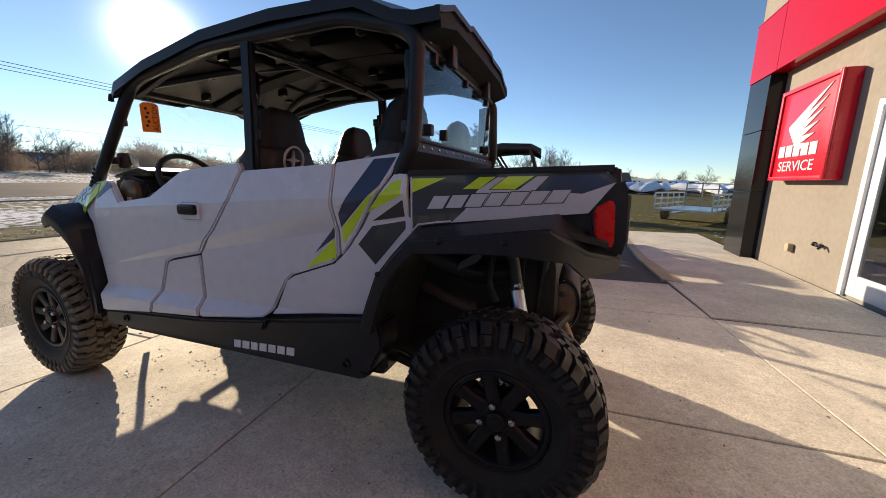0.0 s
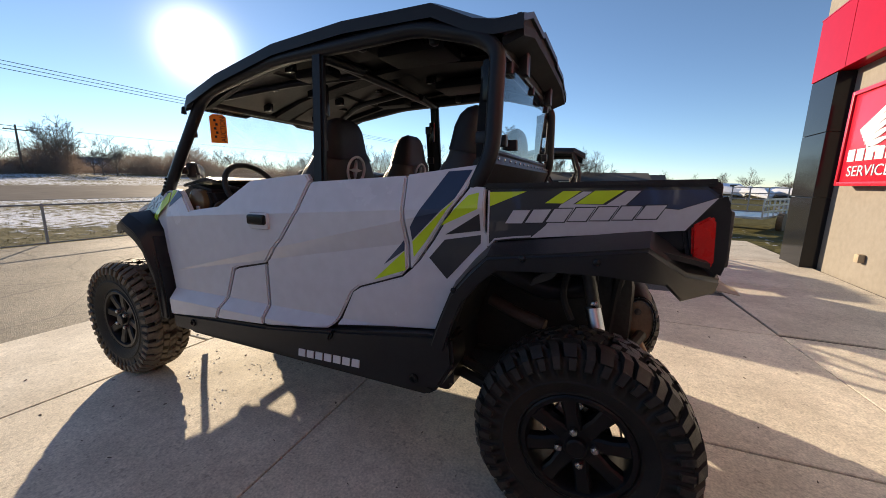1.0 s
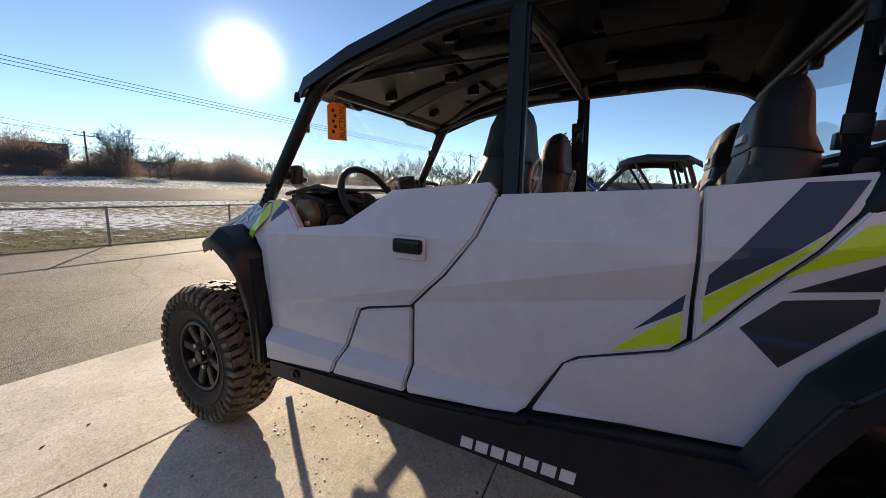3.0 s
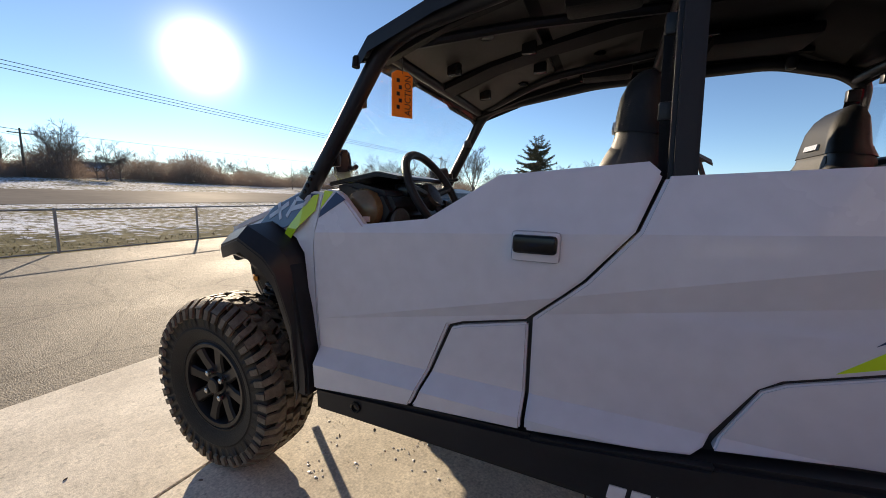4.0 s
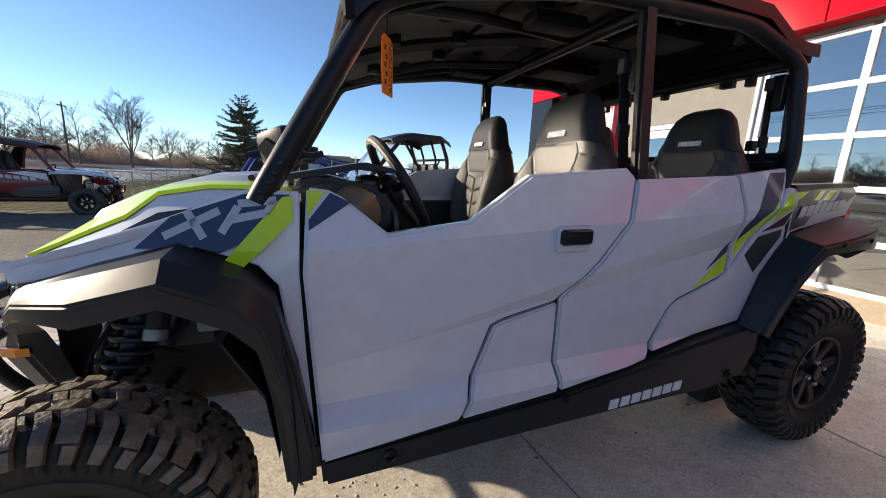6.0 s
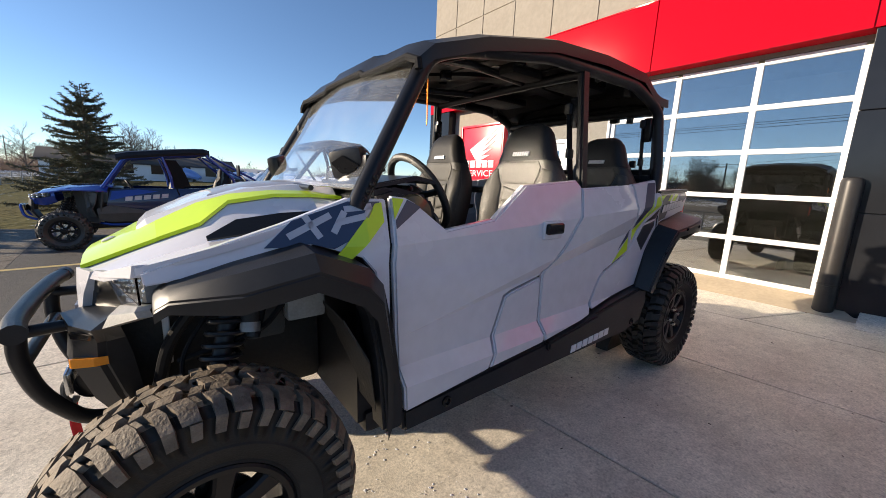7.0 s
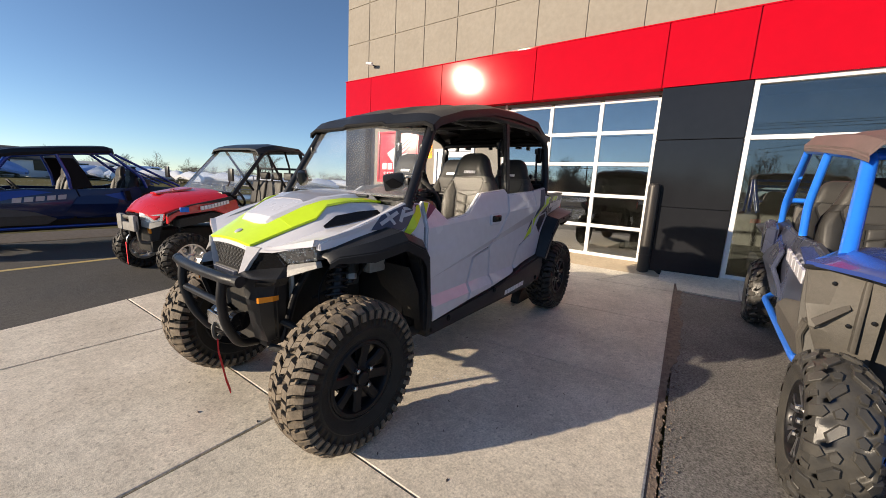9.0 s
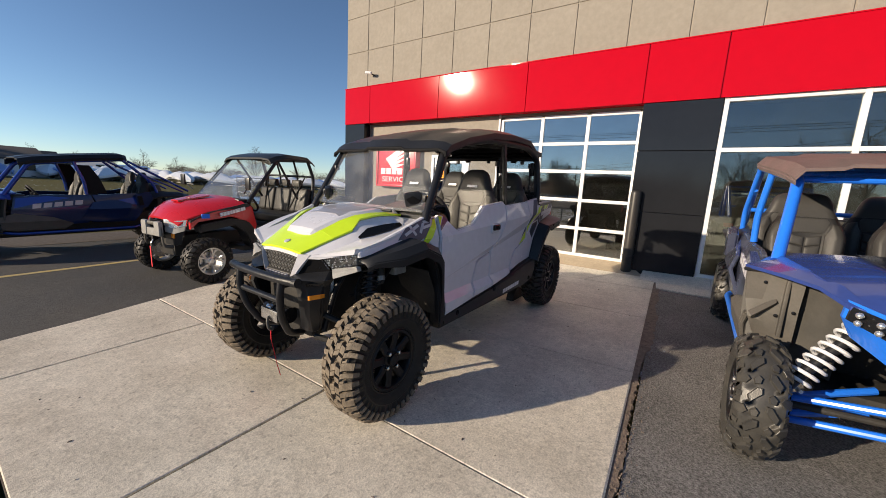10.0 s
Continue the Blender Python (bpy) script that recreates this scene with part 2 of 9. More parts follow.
TANJ = material("stucco_joint", (0.30, 0.265, 0.22), 0.9, 0.0, None, 6.0, 0.3)
REDPANEL = material("red_metal_cladding", (0.45, 0.002, 0.011), 0.065, 0.0, (0.45, 0.002, 0.010), 0.8, 0.2, coat=0.0, rough_var=0.03, spec=0.2)
BLACKPANEL = material("black_metal_cladding", (0.014, 0.015, 0.018), 0.10, 0.0, (0.020, 0.021, 0.024), 0.9, 0.4, rough_var=0.04, spec=0.32)
WHITEF = material("white_aluminium_frame", (0.74, 0.74, 0.75), 0.4, 0.0, (0.66, 0.66, 0.67), 4.0, 0.3)
DARKMETAL = material("bronze_painted_steel", (0.030, 0.028, 0.027), 0.4, 0.2, (0.045, 0.04, 0.036), 6.0, 0.5)
REDSIGN = material("red_sign_face", (0.60, 0.006, 0.030), 0.3, 0.0, (0.54, 0.005, 0.026), 2.0, 0.2, coat=0.3)
ROOMM = material("dim_interior", (0.28, 0.27, 0.25), 0.8, 0.0, (0.05, 0.05, 0.05), 0.8, 0.5)
WOODWALL = material("weathered_brown_boards", (0.16, 0.105, 0.080), 0.85, 0.0, (0.21, 0.145, 0.11), 1.2, 0.5, spec=0.2)
STRAW = material("dry_winter_grass", (0.26, 0.21, 0.11), 0.9, 0.0, (0.17, 0.16, 0.07), 0.4, 0.6, spec=0.1)
BARK = material("bare_bark", (0.135, 0.108, 0.09), 0.9, 0.0, (0.18, 0.15, 0.13), 3.0, 0.6)
NEEDLE = material("spruce_needles", (0.14, 0.14, 0.092), 0.85, 0.0, (0.14, 0.135, 0.08), 2.0, 0.7)
RUSSET = material("russet_leaves", (0.16, 0.065, 0.032), 0.9, 0.0, (0.10, 0.05, 0.03), 2.0, 0.7)
WIREM = material("dull_weathered_wire", (0.20, 0.195, 0.185), 0.75, 0.2, (0.15, 0.145, 0.135), 12.0, 0.5)
GALV = material("galvanised_steel", (0.34, 0.34, 0.34), 0.55, 0.6, (0.3, 0.29, 0.28), 12.0, 0.5)
WOODP = material("weathered_pole_wood", (0.14, 0.11, 0.085), 0.9, 0.0, (0.09, 0.075, 0.06), 4.0, 0.6)
WRAPW = material("white_shrink_wrap", (0.72, 0.75, 0.80), 0.35, 0.0, (0.6, 0.64, 0.72), 1.2, 0.5, 0.5, 6)
WRAPB = material("blue_shrink_wrap", (0.16, 0.27, 0.55), 0.35, 0.0, (0.2, 0.32, 0.6), 1.2, 0.5, 0.5, 6)
BOARD = material("farm_board_siding", (0.42, 0.43, 0.45), 0.7, 0.0, (0.34, 0.35, 0.37), 1.0, 0.4)
DARKROOF = material("dark_shingle_roof", (0.055, 0.05, 0.048), 0.85, 0.0, (0.08, 0.07, 0.065), 2.0, 0.5)


def glass_material(name, color, ior, rough=0.0):
    m = bpy.data.materials.new(name)
    m.use_nodes = True
    b = m.node_tree.nodes["Principled BSDF"]
    b.inputs["Base Color"].default_value = (*color, 1)
    b.inputs["Transmission Weight"].default_value = 1.0
    b.inputs["Roughness"].default_value = rough
    b.inputs["IOR"].default_value = ior
    return m


def veiled_glass(name, color, ior, veil):
    """Clear plastic with a thin even pale film: dust, and reflected sky put in as colour."""
    m = glass_material(name, color, ior)
    nt = m.node_tree
    film = nt.nodes.new("ShaderNodeBsdfDiffuse")
    film.inputs["Color"].default_value = (0.80, 0.80, 0.78, 1)
    mottle = nt.nodes.new("ShaderNodeTexNoise")
    mottle.inputs["Scale"].default_value, mottle.inputs["Detail"].default_value = 7.0, 6.0
    amount = nt.nodes.new("ShaderNodeMapRange")
    amount.inputs["From Min"].default_value, amount.inputs["From Max"].default_value = 0.3, 0.75
    amount.inputs["To Min"].default_value, amount.inputs["To Max"].default_value = veil * 0.5, veil * 1.6
    co = nt.nodes.new("ShaderNodeTexCoord")
    nt.links.new(co.outputs["Object"], mottle.inputs["Vector"])
    nt.links.new(mottle.outputs["Fac"], amount.inputs["Value"])
    blend = nt.nodes.new("ShaderNodeMixShader")
    nt.links.new(amount.outputs[0], blend.inputs[0])
    nt.links.new(nt.nodes["Principled BSDF"].outputs[0], blend.inputs[1])
    nt.links.new(film.outputs[0], blend.inputs[2])
    nt.links.new(blend.outputs[0], nt.nodes["Material Output"].inputs["Surface"])
    return m


# pale film also stands in for the sheen of sky on the pane
SCREEN = veiled_glass("veiled_polycarbonate", (0.90, 0.935, 0.96), 1.45, 0.036)
CLEAR = glass_material("clear_polycarbonate", (0.93, 0.955, 0.97), 1.42)
SMOKED = glass_material("lightly_hazed_polycarbonate", (0.82, 0.87, 0.92), 1.2, 0.02)
WINDOW = glass_material("coated_window_glass", (0.56, 0.60, 0.58), 2.7)
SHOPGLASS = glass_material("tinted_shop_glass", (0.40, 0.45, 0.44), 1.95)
LENS = glass_material("headlight_lens", (0.95, 0.95, 0.95), 1.3)


def grass_material():
    """Tan winter grass with old snow lying in drifts over it, thicker beside the road."""
    m = bpy.data.materials.new("winter_grass_with_snow")
    m.use_nodes = True
    nt = m.node_tree
    b = nt.nodes["Principled BSDF"]
    b.inputs["Roughness"].default_value = 0.95
    b.inputs["Specular IOR Level"].default_value = 0.05
    co = nt.nodes.new("ShaderNodeTexCoord")
    sep = nt.nodes.new("ShaderNodeSeparateXYZ")
    nt.links.new(co.outputs["Object"], sep.inputs[0])
    drift = nt.nodes.new("ShaderNodeVectorMath")
    drift.operation = "MULTIPLY"
    drift.inputs[1].default_value = (1.0, 0.9, 1.0)
    nt.links.new(co.outputs["Object"], drift.inputs[0])

    def noise_node(scale, detail=6.0):
        n = nt.nodes.new("ShaderNodeTexNoise")
        n.inputs["Scale"].default_value, n.inputs["Detail"].default_value = scale, detail
        nt.links.new(drift.outputs[0], n.inputs["Vector"])
        return n
    tuft, field = noise_node(3.4, 10), noise_node(0.12, 5)
    grass = nt.nodes.new("ShaderNodeMix")
    grass.data_type = "RGBA"
    grass.inputs[6].default_value, grass.inputs[7].default_value = (0.125, 0.10, 0.048, 1), (0.095, 0.10, 0.036, 1)
    nt.links.new(field.outputs["Fac"], grass.inputs[0])
    snowy = nt.nodes.new("ShaderNodeMapRange")
    snowy.inputs[1].default_value, snowy.inputs[2].default_value = -11.2, -15.5
    snowy.inputs[3].default_value, snowy.inputs[4].default_value = -0.14, 0.055
    nt.links.new(sep.outputs[0], snowy.inputs[0])
    beyond = nt.nodes.new("ShaderNodeMapRange")
    beyond.inputs[1].default_value, beyond.inputs[2].default_value = -62.0, -90.0
    beyond.inputs[3].default_value, beyond.inputs[4].default_value = 0.0, -0.10
    nt.links.new(sep.outputs[0], beyond.inputs[0])
    span = nt.nodes.new("ShaderNodeMath")
    nt.links.new(snowy.outputs[0], span.inputs[0])
    nt.links.new(beyond.outputs[0], span.inputs[1])
    add = nt.nodes.new("ShaderNodeMath")
    nt.links.new(tuft.outputs["Fac"], add.inputs[0])
    nt.links.new(span.outputs[0], add.inputs[1])
    add2 = nt.nodes.new("ShaderNodeMath")
    add2.operation = "MULTIPLY_ADD"
    nt.links.new(field.outputs["Fac"], add2.inputs[0])
    add2.inputs[1].default_value = 0.5
    nt.links.new(add.outputs[0], add2.inputs[2])
    edge = nt.nodes.new("ShaderNodeMapRange")
    edge.inputs[1].default_value, edge.inputs[2].default_value = 0.775, 0.85
    nt.links.new(add2.outputs[0], edge.inputs[0])
    snow = nt.nodes.new("ShaderNodeMix")
    snow.data_type = "RGBA"
    snow.inputs[7].default_value = (0.70, 0.74, 0.82, 1)
    nt.links.new(edge.outputs[0], snow.inputs[0])
    nt.links.new(grass.outputs[2], snow.inputs[6])
    nt.links.new(snow.outputs[2], b.inputs["Base Color"])
    bump_ = nt.nodes.new("ShaderNodeBump")
    bump_.inputs["Strength"].default_value, bump_.inputs["Distance"].default_value = 0.8, 0.12
    nt.links.new(tuft.outputs["Fac"], bump_.inputs["Height"])
    nt.links.new(bump_.outputs[0], b.inputs["Normal"])
    return m


GRASS = grass_material()


def twig_material(name, color, tint):
    """Thin winter twigs that let some light through."""
    m = material(name, color, 0.95, 0.0, tint, 0.4, 0.7)
    nt = m.node_tree
    thin = nt.nodes.new("ShaderNodeBsdfTranslucent")
    thin.inputs["Color"].default_value = (*color, 1)
    both = nt.nodes.new("ShaderNodeMixShader")
    both.inputs[0].default_value = 0.5
    nt.links.new(nt.nodes["Principled BSDF"].outputs[0], both.inputs[1])
    nt.links.new(thin.outputs[0], both.inputs[2])
    nt.links.new(both.outputs[0], nt.nodes["Material Output"].inputs["Surface"])
    return m


BRUSH = twig_material("winter_brush", (0.21, 0.165, 0.14), (0.15, 0.118, 0.10))


# ---- building blocks ----
def finish(name, bm, mat, smooth=None):
    """A mesh from bm; smooth: the angle in degrees over which an edge stays sharp."""
    bmesh.ops.recalc_face_normals(bm, faces=bm.faces)
    me = bpy.data.meshes.new(name)
    bm.to_mesh(me)
    bm.free()
    me.materials.append(mat)
    if smooth is not None:
        me.shade_smooth()
        me.set_sharp_from_angle(angle=radians(smooth))
    return me


def part(name, bm, mat, parent, label="", smooth=35):
    """Links bm as one mesh object under a thing or a part."""
    ob = new(name, bm if isinstance(bm, bpy.types.Mesh) else finish(name, bm, mat, smooth))
    ob.parent = parent
    if label:
        ob["label"] = label
    return ob


def thing(name, label, category, m=None, group="", kind="", bm=None, mat=None, smooth=35):
    """A top-level thing: an Empty at its base, or one mesh."""
    ob = new(name, finish(name, bm, mat, smooth) if bm else None)
    if m is not None:
        ob.matrix_basis = m
    return tagged(ob, label, category, group, kind)


def box(bm, x0, x1, y0, y1, z0, z1, bevel=0.0, m=None, seg=2):
    got = bmesh.ops.create_cube(bm, size=1, matrix=Matrix.LocRotScale(((x0 + x1) / 2, (y0 + y1) / 2, (z0 + z1) / 2), None, (x1 - x0, y1 - y0, z1 - z0)))
    vs = got["verts"]
    if bevel:
        es = list({e for v in vs for e in v.link_edges})
        r = bmesh.ops.bevel(bm, geom=es, offset=bevel, segments=seg, affect="EDGES", profile=0.6)
        vs = list({v for f in r["faces"] for v in f.verts} | {v for v in vs if v.is_valid})
    if m is not None:
        bmesh.ops.transform(bm, matrix=m, verts=[v for v in vs if v.is_valid])
    return bm


def fresh():
    return bmesh.new()


def block(*a, **k):
    return box(bmesh.new(), *a, **k)


def fillet(pts, rad=0.06, k=5):
    """Rounds the inner corners of a path."""
    pts = [Vector(p) for p in pts]
    out = [pts[0]]
    for a, b, c in zip(pts, pts[1:], pts[2:]):
        u, w = (a - b), (c - b)
        d = min(rad, u.length * 0.45, w.length * 0.45)
        p, q = b + u.normalized() * d, b + w.normalized() * d
        for i in range(k + 1):
            s = i / k
            out.append(p * (1 - s) ** 2 + b * 2 * s * (1 - s) + q * s * s)
    return out + [pts[-1]]


def tube(bm, pts, r, n=10, rad=0.06, cap=True, r2=None):
    """A bent tube along a path; r2: radius at its far end."""
    pts = fillet(pts, rad) if len(pts) > 2 and rad else [Vector(p) for p in pts]
    rings, side = [], None
    for i, p in enumerate(pts):
        d = (pts[min(i + 1, len(pts) - 1)] - pts[max(i - 1, 0)]).normalized()
        if side is None:
            side = d.cross(Vector((0, 0, 1)) if abs(d.z) < 0.9 else Vector((1, 0, 0))).normalized()
        side = (side - d * side.dot(d)).normalized()
        up = d.cross(side)
        rr = r if r2 is None else r + (r2 - r) * i / (len(pts) - 1)
        rings.append([bm.verts.new(p + (side * math.cos(a) + up * math.sin(a)) * rr) for a in (math.tau * j / n for j in range(n))])
    for a, b in zip(rings, rings[1:]):
        for j in range(n):
            bm.faces.new((a[j], a[(j + 1) % n], b[(j + 1) % n], b[j]))
    if cap:
        bm.faces.new(rings[0][::-1])
        bm.faces.new(rings[-1])
    return bm


def lathe(bm, profile, n=40, axis="y", closed=False):
    """Turns a profile of (radius, along) about an axis."""
    rings = []
    for r, h in profile:
        ring = []
        for j in range(n):
            a = math.tau * j / n
            c, s = r * math.cos(a), r * math.sin(a)
            ring.append(bm.verts.new({"y": (c, h, s), "z": (c, s, h), "x": (h, c, s)}[axis]))
        rings.append(ring)
    pairs = list(zip(rings, rings[1:])) + ([(rings[-1], rings[0])] if closed else [])
    for a, b in pairs:
        for j in range(n):
            bm.faces.new((a[j], a[(j + 1) % n], b[(j + 1) % n], b[j]))
    if not closed:
        for ring in (rings[0], rings[-1]):
            bm.faces.new(ring)
    return bm


def prism(bm, pts, y0, y1, bevel=0.0, plane="xz"):
    """A slab with an outline in one plane."""
    def at(a, b, c):
        return {"xz": (a, c, b), "xy": (a, b, c), "yz": (c, a, b)}[plane]
    lo = [bm.verts.new(at(a, b, y0)) for a, b in pts]
    hi = [bm.verts.new(at(a, b, y1)) for a, b in pts]
    fs = [bm.faces.new(lo[::-1]), bm.faces.new(hi)]
    n = len(pts)
    for i in range(n):
        fs.append(bm.faces.new((lo[i], lo[(i + 1) % n], hi[(i + 1) % n], hi[i])))
    if bevel:
        bmesh.ops.recalc_face_normals(bm, faces=fs)
        bmesh.ops.bevel(bm, geom=list({e for f in fs for e in f.edges}), offset=bevel, segments=2, affect="EDGES", clamp_overlap=True)
    return bm


def grown(pts, d):
    """An outline pushed outwards by d."""
    area = sum(p[0] * q[1] - q[0] * p[1] for p, q in zip(pts, pts[1:] + pts[:1]))
    sg, out = (1 if area > 0 else -1), []
    for a, p, c in zip(pts[-1:] + pts[:-1], pts, pts[1:] + pts[:1]):
        u, v = (Vector(p) - Vector(a)).normalized(), (Vector(c) - Vector(p)).normalized()
        n = Vector((u.y + v.y, -u.x - v.x)) * sg
        k = d / max(0.35, n.length / 2) / max(n.length, 1e-6)
        out.append((p[0] + n.x * k, p[1] + n.y * k))
    return out


def skin(pts, yfun, cuts, thick, side=1, bevel=0.004, lift=0.0):
    """A body panel: an outline in the side view, creased along cuts, bent to yfun, with thickness.
    side 1: the vehicle's left (towards -y), -1: its right."""
    bm = bmesh.new()
    bm.faces.new([bm.verts.new((x, 0, z)) for x, z in pts])
    for x0, z0, x1, z1 in cuts:
        bmesh.ops.bisect_plane(bm, geom=bm.verts[:] + bm.edges[:] + bm.faces[:], plane_co=(x0, 0, z0), plane_no=(-(z1 - z0), 0, x1 - x0), dist=1e-5)
    for v in bm.verts:
        v.co.y = side * (yfun(v.co.x, v.co.z) - lift)
    got = bmesh.ops.extrude_face_region(bm, geom=bm.faces[:])
    for v in got["geom"]:
        if isinstance(v, bmesh.types.BMVert):
            v.co.y += side * thick
    bmesh.ops.recalc_face_normals(bm, faces=bm.faces)
    if bevel:
        rim = [e for e in bm.edges if len(e.link_faces) == 2 and e.calc_face_angle(0) > 1.0]
        bmesh.ops.bevel(bm, geom=rim, offset=bevel, segments=2, affect="EDGES", clamp_overlap=True)
    return bm


def sheet(bm, rows, thick=0.0, down=(0, 0, -1)):
    """A surface through rows of points, with thickness."""
    grid = [[bm.verts.new(p) for p in row] for row in rows]
    fs = []
    for a, b in zip(grid, grid[1:]):
        for j in range(len(a) - 1):
            fs.append(bm.faces.new((a[j], a[j + 1], b[j + 1], b[j])))
    if thick:
        got = bmesh.ops.extrude_face_region(bm, geom=fs)
        d = Vector(down) * thick
        for v in got["geom"]:
            if isinstance(v, bmesh.types.BMVert):
                v.co += d
    return bm


def mirrored(rows):
    """Rows of points from the middle outwards, made whole by their mirror image in y."""
    return [[(x, -y, z) for x, y, z in row[::-1]] + ([tuple(p) for p in row[1:]] if row[0][1] == 0 else list(row)) for row in rows]


def coil(bm, a, b, r, wire, turns, n=7):
    """A spring from a to b."""
    a, b = Vector(a), Vector(b)
    d = (b - a).normalized()
    u = d.cross(Vector((1, 0, 0))).normalized()
    w = d.cross(u)
    k = int(turns * 14)
    return tube(bm, [a + (b - a) * i / k + (u * math.cos(math.tau * turns * i / k) + w * math.sin(math.tau * turns * i / k)) * r for i in range(k + 1)], wire, n, rad=0)


def words(text, size, mat, name, parent, m, depth=0.003, label="", sx=1.0):
    """Lettering in the built-in font, as a mesh under its thing."""
    cu = bpy.data.curves.new(name, "FONT")
    cu.body, cu.size, cu.extrude, cu.align_x, cu.align_y = text, size, depth, "CENTER", "CENTER"
    cu.resolution_u = 3
    ob = bpy.data.objects.new(name, cu)
    me = bpy.data.meshes.new_from_object(ob)
    bpy.data.objects.remove(ob)
    bpy.data.curves.remove(cu)
    me.transform(m @ Matrix.Diagonal((sx, 1, 1, 1)))
    me.materials.clear()
    me.materials.append(mat)
    return part(name, me, mat, parent, label)


def word_bars(bm, x0, x1, z0, z1, y0, y1, count, slant=0.0, gap=0.22, plane="xz", skip=()):
    """A word drawn as a row of plain upright bars of its size."""
    w = (x1 - x0) / count
    for i in range(count):
        if i in skip:
            continue
        a, b = x0 + w * i, x0 + w * (i + 1 - gap)
        prism(bm, [(a, z0), (b, z0), (b + slant, z1), (a + slant, z1)], y0, y1, plane=plane)
    return bm


# ---- ground ----
def fall(x):
    """The forecourt falls away from the building."""
    return 0.02 * max(-11.0, min(3.0, x))


def rise(x):
    """The land climbs gently from the near edge of the road to the trees beyond it."""
    return 0.0229 * max(0.0, min(17.5, -29.5 - x)) + 0.032 * max(0.0, min(43.0, -47.0 - x))


bm = fresh()
gx = [-1600, -700, -300, -160, -110, -90, -82, -74, -66, -58, -52, -47, -41, -35, -29.5, -24, -18, -14, -11, -7, -3, 0, 3, 8, 16, 30, 60, 120, 300, 700, 1600]
gy = [-1600, -700, -300, -140, -80, -50, -30, -18, -10, -5, 0, 5, 10, 16, 24, 34, 48, 66, 90, 120, 170, 260, 500, 900, 1600]
grid = [[bm.verts.new((x, y, fall(x) + rise(x) - 0.075)) for y in gy] for x in gx]
for a, b in zip(grid, grid[1:]):
    for j in range(len(gy) - 1):
        bm.faces.new((a[j], b[j], b[j + 1], a[j + 1]))
thing("ground", "winter grass field with patches of old snow, rising gently beyond the road", "ground", kind="structure", bm=bm, mat=GRASS)


def ground_strip(name, label, outline, z, mat, category, thick=0.05):
    """A flat laid surface with an outline in plan, following the fall of the forecourt."""
    b = fresh()
    f = b.faces.new([b.verts.new((x, y, 0)) for x, y in outline])
    for cx in (-47.0, -29.5, -11.0, 3.0):
        bmesh.ops.bisect_plane(b, geom=b.verts[:] + b.edges[:] + b.faces[:], plane_co=(cx, 0, 0), plane_no=(1, 0, 0))
    for v in b.verts:
        v.co.z = fall(v.co.x) + rise(v.co.x) + z
    got = bmesh.ops.extrude_face_region(b, geom=b.faces[:])
    for v in got["geom"]:
        if isinstance(v, bmesh.types.BMVert):
            v.co.z -= thick
    return thing(name, label, category, kind="structure", bm=b, mat=mat)


# asphalt: a weathered lot in front, darker newer asphalt on both sides of the slab
ground_strip("asphalt_lot", "weathered pale asphalt lot, cracked and worn", [(-10.3, -40), (-4.2, -40), (-4.2, 2.35), (-4.6, 9.3), (-10.2, 11.0), (-10.5, 5)], -0.018, OLDASPH, "asphalt")
ground_strip("asphalt_drive", "dark smooth asphalt drive", [(-4.2, 2.35), (1.3, 2.75), (1.3, 7.2), (-4.55, 7.6)], -0.020, ASPHALT, "asphalt")
ground_strip("asphalt_patch", "dark coarse asphalt beside the concrete slab", [(-4.2, -40), (2.6, -40), (2.6, -1.70), (1.9, -1.765), (-4.2, -2.03)], -0.015, PATCHA, "asphalt")
seam_rnd = random.Random(11)
seam = [(-4.18, -1.98), (2.0, -1.69), (2.6, -1.66), (2.6, -1.71)]
for k in range(150):
    x = 2.0 - 0.041 * k
    wide = 0.035 + 0.075 * max(0.0, min(1.0, (x + 1.3) / 1.1))
    seam.append((x, -1.792 + 0.0475 * x - wide * (0.78 + 0.22 * math.sin(x * 5) * math.sin(x * 2.3)) - seam_rnd.uniform(-0.006, 0.016)))
ground_strip("dirt_seam", "crumbled brown dirt seam between slab and asphalt", seam, -0.009, SEAMD, "seam", 0.03)
ground_strip("gravel_verge", "brown gravel and leaf litter verge", [(-4.55, 7.6), (1.3, 7.2), (1.3, 8.4), (-4.6, 8.9)], -0.016, GRIT, "gravel")
ground_strip("road", "dry salted two-lane road", [(-47, -500), (-29.5, -500), (-29.5, 500), (-47, 500)], -0.055, ROADM, "road")
ground_strip("parking_line", "faded yellow painted line on asphalt", [(-4.4, 5.02), (0.6, 5.1), (0.6, 5.2), (-4.4, 5.12)], -0.0165, YELLOWL, "road marking", 0.003)


# concrete slab, panel by panel, with sunk joints
pavement = ground_strip("pavement", "concrete forecourt slab with sunk joints", [(-4.18, -1.990), (2.0, -1.697), (2.78, -1.66), (2.94, 2.6), (2.9, 8.5), (1.16, 8.5), (1.27, 3.05), (-2.3, 2.88), (-3.5, 2.52), (-4.05, 2.40), (-4.18, 2.2)], -0.012, JOINT, "pavement", 0.10)


